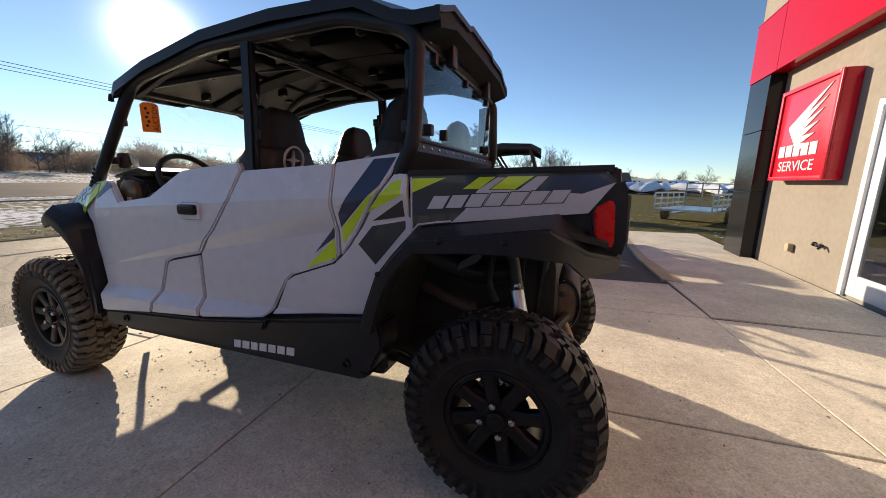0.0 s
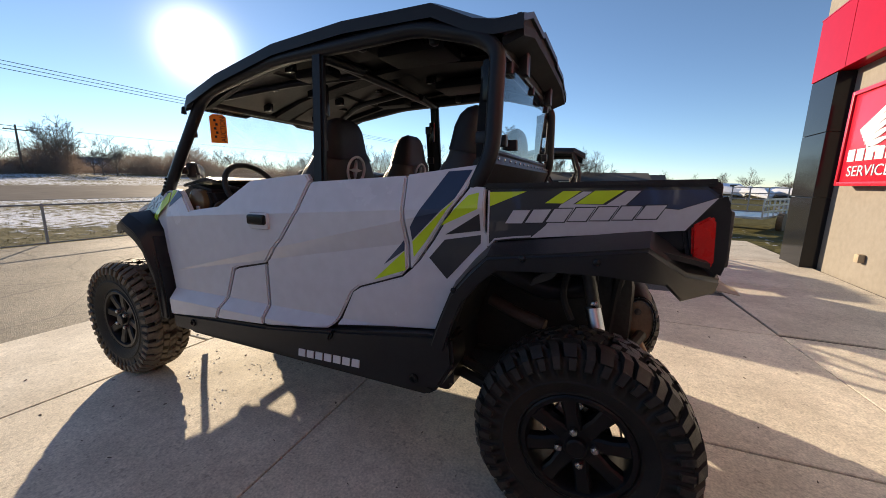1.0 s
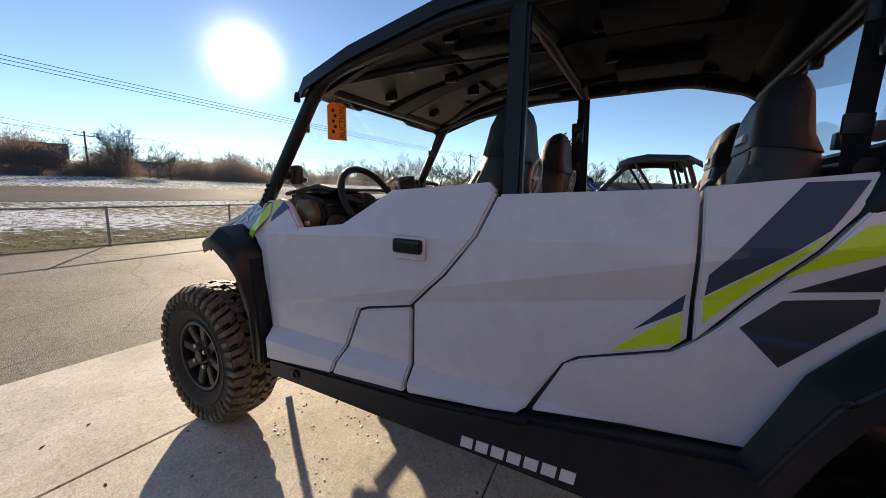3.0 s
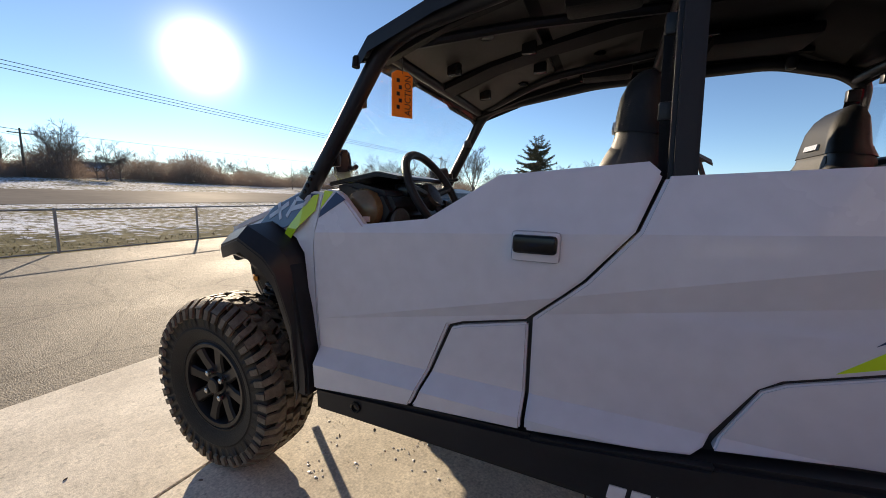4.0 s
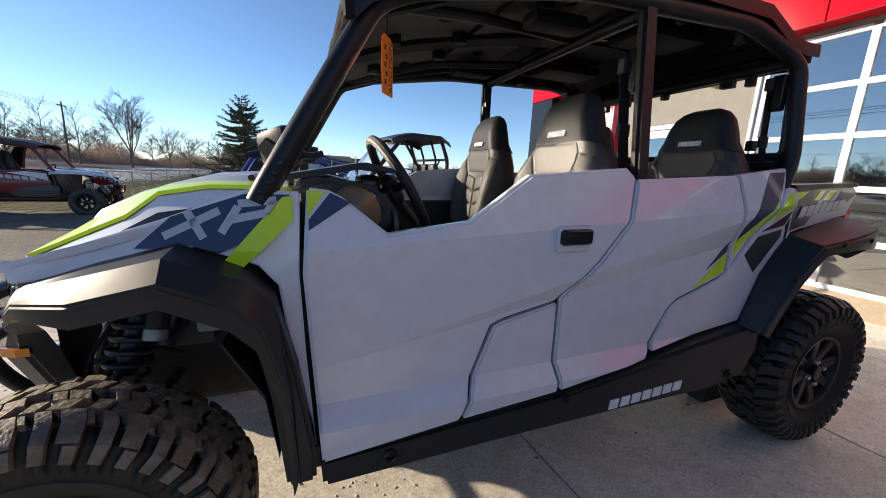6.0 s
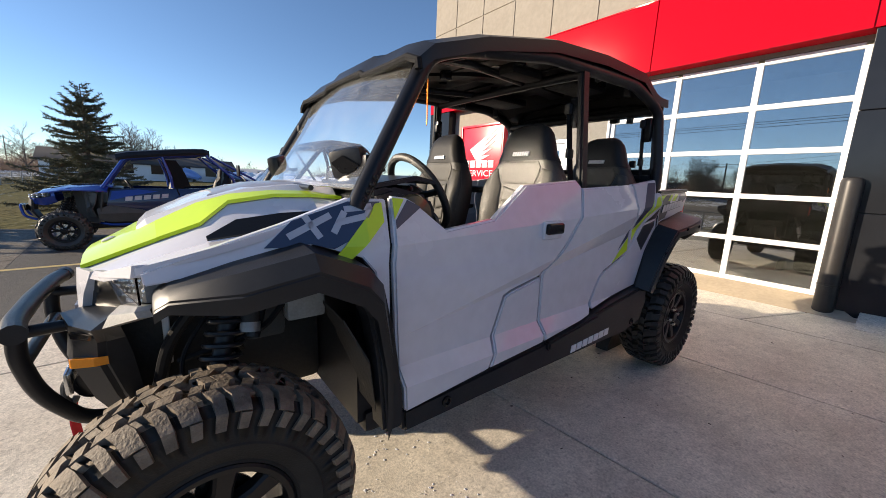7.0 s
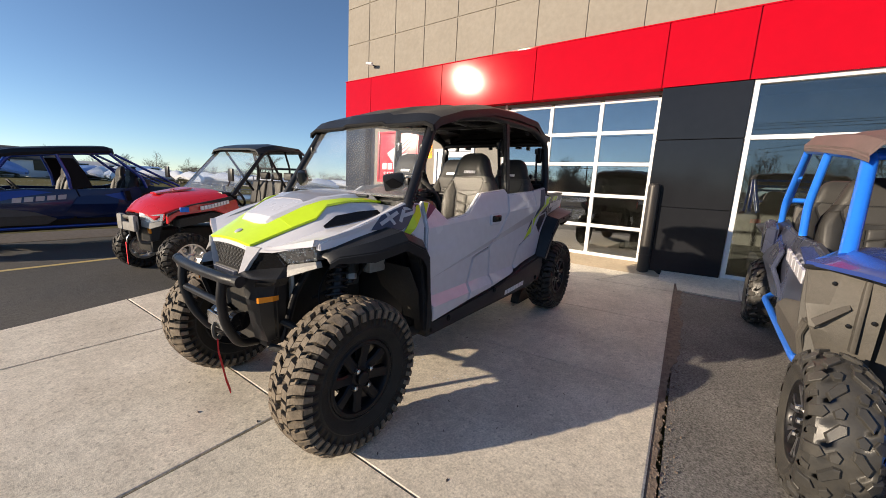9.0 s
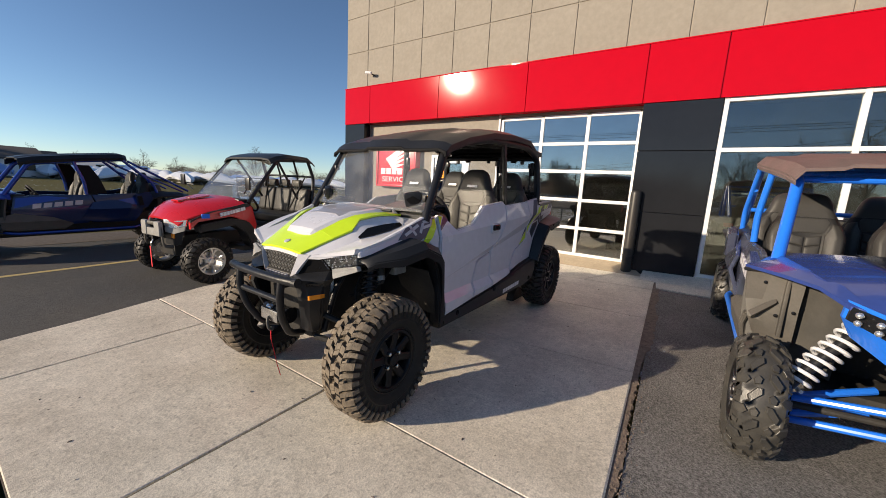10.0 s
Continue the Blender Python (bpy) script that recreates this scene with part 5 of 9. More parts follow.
for s in (1, -1):
    # the doors, with handle and decals
    fd = part("front_door", skin(grown(F_DOOR, 0.0020), body_y, FOLDS, 0.035, s, 0.0075), PAINT, utv, smooth=18)
    part("door_lower_panel", skin(grown(F_LOW, 0.0025), body_y, FOLDS, 0.03, s, 0.006), PAINT, fd, smooth=18)
    rd = part("rear_door", skin(grown(R_DOOR, 0.0020), body_y, FOLDS, 0.035, s, 0.0075), PAINT, utv, smooth=18)
    part("door_seal", block(-2.15, -0.70, s * -0.64 - 0.004, s * -0.64 + 0.004, 0.56, 1.06), UNDER, utv)
    for d, hx in ((fd, -1.452),):
        bm = block(hx - 0.062, hx + 0.062, -0.016, 0.004, 1.014, 1.094, bevel=0.012)
        bmesh.ops.transform(bm, matrix=pose(0, s * -0.683, 0), verts=bm.verts)
        part("handle_recess", bm, PAINT, d)
        bm = fresh()
        box(bm, hx - 0.056, hx + 0.056, -0.026, -0.002, 1.037, 1.085, bevel=0.013, seg=3)
        bmesh.ops.transform(bm, matrix=pose(0, s * -0.690, 0) @ Matrix.Diagonal((1, s, 1, 1)), verts=bm.verts)
        part("handle", bm, GLOSSB, d, "black paddle handle")
    qt = part("rear_quarter", skin(grown(Q_TOP, 0.0035), body_y, FOLDS, 0.03, s, 0.004), PAINT, utv, smooth=18)
    ql = part("lower_quarter", skin(grown(Q_LOW, 0.0035), body_y, FOLDS, 0.03, s, 0.004), PAINT, utv, smooth=18)
    bs = part("bed_side", skin(BED, bed_y, [], 0.04, s, 0.006), DARKDECAL, utv, "charcoal bed side with silver and lime decals")
    for z0, z1, yy in ((0.50, 1.05, 0.650), (1.05, 1.15, 0.612)):
        part("gap_seal", block(-2.240, -2.210, min(s * 0.56, s * yy), max(s * 0.56, s * yy), z0, z1), WEB, utv)
    # decals: lime flash, navy backing, black hexagon, bed graphics
    decal("lime_flash", [(-0.835, 0.832), (-0.685, 0.965), (-0.682, 0.888)], LIME, rd, s)
    decal("navy_flash", [(-0.785, 0.90), (-0.685, 0.968), (-0.683, 1.01)], NAVY, rd, s)
    decal("lime_flash", [(-0.648, 1.005), (-0.462, 1.172), (-0.476, 1.152), (-0.643, 0.945)], LIME, qt, s)
    decal("navy_flash", [(-0.646, 1.065), (-0.50, 1.272), (-0.408, 1.277), (-0.436, 1.222), (-0.462, 1.177), (-0.647, 1.012)], NAVY, qt, s)
    decal("lime_flash", [(-0.520, 1.075), (-0.412, 1.188), (-0.374, 1.198), (-0.374, 1.142)], LIME, ql, s)
    decal("charcoal_flash", [(-0.575, 0.948), (-0.51, 1.022), (-0.369, 1.048), (-0.369, 1.018), (-0.500, 0.872)], DARKDECAL, ql, s)
    decal("charcoal_flash", [(-0.505, 1.042), (-0.369, 1.125), (-0.369, 1.064)], DARKDECAL, ql, s)
    decal("lime_flash", [(-0.338, 1.150), (-0.338, 1.200), (-0.215, 1.203)], LIME, bs, s, bed_y, [])
    decal("lime_flash", [(-0.10, 1.205), (-0.045, 1.206), (-0.10, 1.165), (-0.155, 1.165)], LIME, bs, s, bed_y, [])
    decal("lime_flash", [(-0.005, 1.207), (0.08, 1.209), (0.02, 1.165), (-0.06, 1.165)], LIME, bs, s, bed_y, [])
    decal("silver_flash", [(-0.196, 1.047), (0.254, 1.090), (0.330, 1.189), (0.232, 1.152), (0.086, 1.163), (0.126, 1.208), (0.088, 1.207), (0.030, 1.163), (-0.068, 1.163), (-0.012, 1.204), (-0.040, 1.204), (-0.106, 1.160), (-0.150, 1.090)], SILVERL, bs, s, bed_y, [])
    decal("navy_flash", [(0.132, 1.209), (0.300, 1.213), (0.326, 1.190), (0.234, 1.154), (0.092, 1.164)], NAVY, bs, s, bed_y, [])
    decal("silver_line", [(-0.343, 1.012), (-0.318, 1.040), (-0.250, 1.050), (-0.196, 1.055), (-0.196, 1.049), (-0.250, 1.044), (-0.316, 1.034), (-0.338, 1.010)], SILVERL, bs, s, bed_y, [])
    decal("silver_line", [(-0.343, 1.012), (-0.343, 1.205), (-0.337, 1.205), (-0.337, 1.012)], SILVERL, bs, s, bed_y, [], 0.003)
    # the name, as outlined slanted bars
    for i in range(7):
        a = -0.282 + i * 0.0665
        lo, hi = 1.094 + 0.0046 * i, 1.141 + 0.0040 * i
        for g, y0, y1, mat in ((0.0032, 0.6935, 0.690, DARKDECAL), (0.0, 0.6955, 0.690, SILVERL)):
            pts = [(a - g, lo - g), (a + 0.056 + g, lo + 0.002 - g), (a + 0.082 + g, hi + g), (a + 0.026 - g, hi - 0.002 + g)]
            part("name_bar", narrowed(prism(fresh(), pts, s * -y0, s * -y1)), mat, bs, "plain slanted silver bar" if g == 0 else "", smooth=None)
    bm = fresh()
    for y_, z0, z1 in ((0, 1.208, 1.228),):
        prism(bm, [(-0.36, z0), (0.33, z0 + 0.014), (0.33, z1 + 0.016), (-0.36, z1)], s * -0.70, s * -0.60, bevel=0.008)
    part("bed_rail", narrowed(bm), BLACKP, utv)
    # tail light in its black corner
    bm = fresh()
    prism(bm, [(0.250, 1.092), (0.325, 1.195), (0.352, 1.205), (0.372, 1.16), (0.376, 0.985), (0.362, 0.940), (0.272, 0.985)], s * -0.672, s * -0.45, bevel=0.012)
    tc = part("rear_corner", narrowed(bm), BLACKP, utv)
    bm = fresh()
    prism(bm, [(0.272, 1.104), (0.322, 1.136), (0.334, 1.122), (0.340, 0.988), (0.328, 0.972), (0.279, 1.012)], s * -0.682, s * -0.64, bevel=0.006)
    part("tail_light", narrowed(bm), REDL, tc, "red tail light")
    # grey band whose colour draws the glint on the corner's edge
    part("tail_light_band", narrowed(block(0.352, 0.384, min(s * -0.655, s * -0.50), max(s * -0.655, s * -0.50), 0.975, 1.15, bevel=0.010)), GREYP, tc)
    # rear flare: a deep moulded arch with a sloping top, a crease and an upright face, ending in a blunt wedge
    stations = [((-0.548, 0.655, 0.672), (-0.528, 0.640, 0.752), (-0.472, 0.615, 0.748)), ((-0.500, 0.770, 0.672), (-0.484, 0.752, 0.762), (-0.430, 0.735, 0.762)),
                ((-0.458, 0.872, 0.668), (-0.440, 0.852, 0.772), (-0.388, 0.828, 0.772)), ((-0.385, 0.962, 0.664), (-0.370, 0.936, 0.778), (-0.330, 0.900, 0.778)),
                ((-0.322, 1.026, 0.660), (-0.308, 0.996, 0.782), (-0.275, 0.948, 0.780)), ((-0.080, 1.055, 0.632), (-0.080, 1.024, 0.786), (-0.080, 0.962, 0.782)),
                ((0.060, 1.074, 0.612), (0.055, 1.042, 0.776), (0.045, 0.962, 0.772)), ((0.165, 1.086, 0.598), (0.150, 1.050, 0.750), (0.130, 0.952, 0.756)),
                ((0.215, 1.052, 0.588), (0.200, 1.012, 0.706), (0.205, 0.938, 0.712)), ((0.272, 1.000, 0.560), (0.262, 0.966, 0.640), (0.258, 0.876, 0.634)),
                ((0.364, 0.955, 0.490), (0.368, 0.935, 0.535), (0.356, 0.884, 0.530))]
    bm = fresh()
    loops = []
    for a, c, b_ in stations:
        inn = 0.055 if a[0] > 0.2 else 0.10
        ring = [a, c, b_, (b_[0] - 0.006, b_[1] + 0.008, b_[2] - 0.022), (b_[0] - 0.010, b_[1] + 0.038, b_[2] - inn - 0.03), (a[0] + 0.012, a[1] - 0.03, a[2] - 0.05)]
        loops.append([bm.verts.new((x, s * -y, z)) for x, z, y in ring])
    for p, q in zip(loops, loops[1:]):
        for k in range(6):
            bm.faces.new((p[k], p[(k + 1) % 6], q[(k + 1) % 6], q[k]))
    bm.faces.new(loops[0])
    bm.faces.new(loops[-1][::-1])
    bmesh.ops.recalc_face_normals(bm, faces=bm.faces)
    rims = [bm.edges.get((p[k], q[k])) for p, q in zip(loops, loops[1:]) for k in (1, 2, 3)]
    bmesh.ops.bevel(bm, geom=rims, offset=0.009, segments=3, affect="EDGES", clamp_overlap=True)
    fl = part("rear_flare", bm, BLACKP, utv, smooth=28)
    for bx, bz, by in ((-0.425, 0.866, 0.767), (-0.19, 1.000, 0.784), (0.02, 1.006, 0.777)):
        o = part("bolt", lathe(fresh(), [(0.011, 0.0), (0.011, -0.004), (0.006, -0.007)], 12, "y"), GLOSSB, fl)
        o.location, o.rotation_euler = (bx, s * -by, bz), (0, 0, 0 if s > 0 else math.pi)
    # rocker guard with step
    bm = fresh()
    prism(bm, [(-2.20, 0.405), (-2.205, 0.492), (-1.46, 0.535), (-1.05, 0.588), (-0.555, 0.655), (-0.462, 0.655), (-0.452, 0.548), (-0.512, 0.440), (-0.70, 0.405), (-1.4, 0.418)], s * -0.705, s * -0.56, bevel=0.012)
    rk = part("rocker_guard", bm, BLACKP, utv)
    bm = fresh()
    prism(bm, [(-1.44, 0.498), (-1.04, 0.545), (-1.02, 0.590), (-1.44, 0.540)], s * -0.722, s * -0.66, bevel=0.008)
    part("step", bm, BLACKP, rk)
    bm = fresh()
    prism(bm, [(-2.16, 0.355), (-2.16, 0.41), (-0.62, 0.41), (-0.55, 0.39), (-0.60, 0.355)], s * -0.64, s * -0.52, bevel=0.01)
    part("lower_rail", bm, UNDER, rk)
    for i in range(7):
        a = -1.238 + 0.0515 * i
        zz = 0.432 + 0.0022 * i
        part("name_bar", prism(fresh(), [(a, zz), (a + 0.040, zz + 0.001), (a + 0.045, zz + 0.037), (a + 0.005, zz + 0.036)], s * -0.7085, s * -0.703), WHITEL, rk, "plain white bar", smooth=None)
    for bx in (-2.02, -0.62):
        b_ = lathe(fresh(), [(0.020, 0.0), (0.020, -0.008), (0.012, -0.010), (0.010, -0.004)], 14, "y")
        o = part("bolt", b_, GLOSSB, rk)
        o.location = (bx, s * -0.704, 0.462)
        o.rotation_euler = (0, 0, 0 if s > 0 else math.pi)
    # front wing
    wing = [(-2.222, 1.185), (-2.232, 0.99), (-2.226, 0.77), (-2.212, 0.50), (-2.245, 0.50), (-2.262, 0.80), (-2.28, 0.965), (-2.32, 1.015), (-2.45, 1.06), (-2.62, 1.005), (-2.832, 0.972), (-2.836, 1.006), (-2.74, 1.044), (-2.53, 1.115), (-2.34, 1.188)]

    def wing_y(x, z):
        return -0.658 + max(0.0, -2.3 - x) * 0.24 + max(0.0, z - 1.05) * 0.35

    WF = [(-3, 1.05, 1, 1.05), (-2.3, 0, -2.3, 2)]
    fw = part("front_wing", skin(wing, wing_y, WF, 0.03, s, 0.004), PAINT, utv, smooth=18)
    decal("navy_flash", [(-2.575, 1.055), (-2.50, 1.125), (-2.345, 1.178), (-2.245, 1.178), (-2.275, 1.105), (-2.40, 1.045), (-2.46, 1.062), (-2.52, 1.055)], NAVY, fw, s, wing_y, WF)
    decal("lime_flash", [(-2.405, 1.012), (-2.352, 1.012), (-2.240, 1.118), (-2.240, 1.176), (-2.262, 1.172)], LIME, fw, s, wing_y, WF, 0.0032)
    decal("lime_flash", [(-2.208, 1.125), (-2.165, 1.186), (-2.205, 1.190)], LIME, fd, s)
    decal("navy_flash", [(-2.206, 1.095), (-2.105, 1.160), (-2.128, 1.172), (-2.152, 1.184), (-2.205, 1.120)], NAVY, fd, s)
    for a, b_, c, d in ((-2.515, 1.082, -2.398, 1.140), (-2.468, 1.140, -2.432, 1.078), (-2.395, 1.090, -2.358, 1.150), (-2.358, 1.156, -2.275, 1.165), (-2.382, 1.118, -2.300, 1.136), (-2.277, 1.165, -2.298, 1.134)):
        p, q = Vector((a, b_)), Vector((c, d))
        nn = Vector((-(q - p).y, (q - p).x)).normalized() * 0.0088
        decal("letter_bar", [tuple(p - nn), tuple(q - nn), tuple(q + nn), tuple(p + nn)], LETTERG, fw, s, wing_y, WF, 0.0032)
    # front flare
    fa = [(-2.235, 0.52, 0.690), (-2.245, 0.76, 0.700), (-2.288, 0.945, 0.722), (-2.335, 1.000, 0.728), (-2.485, 1.058, 0.722), (-2.65, 1.015, 0.672), (-2.785, 0.975, 0.590), (-2.815, 0.950, 0.562)]
    bm = fresh()
    rows = []
    for i, (x, z, out) in enumerate(fa):
        k = 1.0 if i < 6 else 0.55
        rows.append([(x, s * -(out - 0.14), z + 0.012), (x, s * -out, z), (x - (0.02 if i < 4 else 0), s * -(out + 0.042 * k), z - 0.040 * k), (x - (0.032 if i < 4 else 0), s * -(out + 0.036 * k), z - 0.085 * k)])
    sheet(bm, rows, 0.010, (-0.4, 0, -1))
    ff = part("front_flare", bm, BLACKP, utv)
    bm = fresh()
    prism(bm, [(-2.215, 0.455), (-2.215, 0.55), (-2.245, 0.76), (-2.285, 0.94), (-2.34, 0.99), (-2.42, 1.022), (-2.42, 0.965), (-2.365, 0.92), (-2.330, 0.84), (-2.305, 0.70), (-2.285, 0.455)], s * -0.728, s * -0.64, bevel=0.01)
    part("mud_guard", bm, BLACKP, ff)

# hood: raised middle, lime shoulders, vents and grey outer panels, all about the nose's own middle line
YC = 0.025


def nose_part(name, bm, mat, parent, label="", smooth=25):
    bmesh.ops.transform(bm, matrix=pose(0, YC, 0), verts=bm.verts)
    return part(name, bm, mat, parent, label, smooth)


H = [  # front to rear: middle, stripe's ridge, its outer edge, vent floor, wing edge
    [(-2.985, 0.0, 0.985), (-2.985, 0.10, 0.982), (-2.980, 0.21, 0.970), (-2.925, 0.31, 0.972), (-2.845, 0.54, 1.030)],
    [(-2.900, 0.0, 1.022), (-2.900, 0.125, 1.024), (-2.900, 0.238, 1.000), (-2.870, 0.34, 0.998), (-2.815, 0.552, 1.038)],
    [(-2.800, 0.0, 1.062), (-2.800, 0.165, 1.074), (-2.800, 0.280, 1.036), (-2.780, 0.37, 1.028), (-2.755, 0.572, 1.055)],
    [(-2.690, 0.0, 1.105), (-2.690, 0.215, 1.126), (-2.690, 0.328, 1.075), (-2.680, 0.395, 1.058), (-2.650, 0.600, 1.085)],
    [(-2.600, 0.0, 1.140), (-2.600, 0.250, 1.155), (-2.610, 0.312, 1.138), (-2.590, 0.425, 1.072), (-2.570, 0.608, 1.108)],
    [(-2.480, 0.0, 1.165), (-2.480, 0.285, 1.174), (-2.480, 0.336, 1.164), (-2.470, 0.450, 1.094), (-2.460, 0.612, 1.136)],
    [(-2.360, 0.0, 1.175), (-2.360, 0.315, 1.180), (-2.360, 0.362, 1.172), (-2.360, 0.465, 1.124), (-2.360, 0.612, 1.166)],
    [(-2.250, 0.0, 1.180), (-2.250, 0.335, 1.176), (-2.250, 0.380, 1.170), (-2.240, 0.490, 1.165), (-2.220, 0.600, 1.190)],
]
for row, up in zip(H, (0.0, 0.004, 0.012, 0.020, 0.022, 0.018, 0.012, 0.0)):
    for k in (1, 2):
        x, y, z = row[k]
        row[k] = (x, y, z + up)
    row[0] = (row[0][0], 0.0, row[0][2] + up * 0.6)
bulge_up = 0.012
hood = nose_part("hood", sheet(fresh(), mirrored([[(x, y, z - 0.012) for x, y, z in row] for row in H]), 0.02), PAINT, utv, smooth=14)
bulge = [[(-2.850, 0.0, 1.046), (-2.850, 0.120, 1.044), (-2.845, 0.148, 1.036)], [(-2.825, 0.0, 1.076), (-2.825, 0.128, 1.072), (-2.820, 0.155, 1.058)], [(-2.690, 0.0, 1.138), (-2.690, 0.175, 1.134), (-2.690, 0.212, 1.122)], [(-2.547, 0.0, 1.182), (-2.547, 0.225, 1.176), (-2.547, 0.262, 1.160)], [(-2.400, 0.0, 1.198), (-2.400, 0.255, 1.192), (-2.400, 0.302, 1.174)], [(-2.260, 0.0, 1.204), (-2.260, 0.28, 1.196), (-2.260, 0.325, 1.172)]]
nose_part("hood_scoop", sheet(fresh(), mirrored([[(x, y, z + bulge_up + (0.010 if i < 2 else 0.0)) for i, (x, y, z) in enumerate(row)] for row in bulge]), 0.02), PAINT, hood, smooth=12)
nose_part("scoop_panel", sheet(fresh(), mirrored([[(-2.630, 0.0, 1.182), (-2.630, 0.10, 1.180), (-2.650, 0.150, 1.172)], [(-2.500, 0.0, 1.216), (-2.500, 0.165, 1.212), (-2.515, 0.210, 1.198)], [(-2.270, 0.0, 1.232), (-2.270, 0.20, 1.228), (-2.270, 0.25, 1.216)]]), 0.016), GREYDECAL, hood, "mid-grey raised panel", smooth=12)
nose_part("nose_panel", sheet(fresh(), mirrored([[(x, y, z + 0.003) for x, y, z in row[:3]] for row in H[:3]]), 0.012), LIME, hood, "lime nose panel")
for s in (1, -1):
    rows = [[(x, -s * y, z + 0.004) for x, y, z in row[1:3]] for row in H[2:7]]
    rows.append([(-2.255, -s * 0.335, 1.180), (-2.245, -s * 0.345, 1.178)])
    nose_part("hood_stripe", sheet(fresh(), rows, 0.012), LIME, hood, "lime stripe")
    rows = []
    for row, u0, u1 in ((H[3], 0.75, 0.95), (H[4], 0.52, 0.97), (H[5], 0.55, 0.97), (H[6], 0.70, 0.95)):
        p, q = Vector(row[2]), Vector(row[3])
        rows.append([(o.x, -s * o.y, o.z - 0.006) for o in (p.lerp(q, u0), p.lerp(q, u1))])
    nose_part("hood_vent", sheet(fresh(), rows, 0.006), GLOSSB, hood, "dark vent")
bm = lathe(fresh(), [(0.020, 0.0), (0.020, 0.004), (0.014, 0.007)], 20, "z")
em = part("nose_badge", bm, SILVERL, hood)
em.matrix_basis = pose(-2.930, YC, 1.013, 0, -24, 0)

# grille and its grey frame
gr = nose_part("grille", prism(fresh(), [(-0.190, 0.962), (0.190, 0.962), (0.118, 0.825), (-0.118, 0.825)], -2.965, -2.92, plane="yz"), UNDER, utv, "black mesh grille")
bm = fresh()
for i in range(9):
    z = 0.834 + 0.0150 * i
    w = 0.122 + 0.064 * (z - 0.834) / 0.13
    n = 4 * round(w / 0.0155)
    pts = [(-2.976 - 0.004 * ((k // 2) % 2), -w + 2 * w * k / n, z + (0.0056 if ((k // 2) + i) % 2 else -0.0056)) for k in range(n + 1)]
    tube(bm, pts, 0.0030, 5, rad=0)
# mesh wires coloured the grey that light gives them
nose_part("mesh", bm, MESHG, gr, smooth=60)
for s in (1, -1):
    bm = fresh()
    sheet(bm, [[(-2.990, s * 0.200, 0.966), (-2.955, s * 0.262, 0.962)], [(-3.000, s * 0.172, 0.895), (-2.982, s * 0.206, 0.888)], [(-3.008, s * 0.132, 0.815), (-3.000, s * 0.152, 0.812)]], 0.03, (1, 0, 0))
    nose_part("grille_frame", bm, PAINT, gr)
    bm = fresh()
    sheet(bm, [[(-2.945, s * 0.28, 0.968), (-2.925, s * 0.31, 0.968), (-2.850, s * 0.538, 1.024)], [(-2.950, s * 0.275, 0.952), (-2.928, s * 0.31, 0.952), (-2.856, s * 0.532, 0.992)]], 0.03, (1, 0, 0))
    nose_part("brow", bm, PAINT, gr)
bm = word_bars(fresh(), -0.115, 0.115, 0.806, 0.832, -3.018, -3.0, 7, 0, 0.2, plane="yz")
nose_part("name_bars", bm, GREYDECAL, gr, "row of plain grey bars", smooth=None)
nose_part("plate", block(-3.003, -2.95, -0.125, 0.125, 0.793, 0.838, bevel=0.004), GREYP, gr)

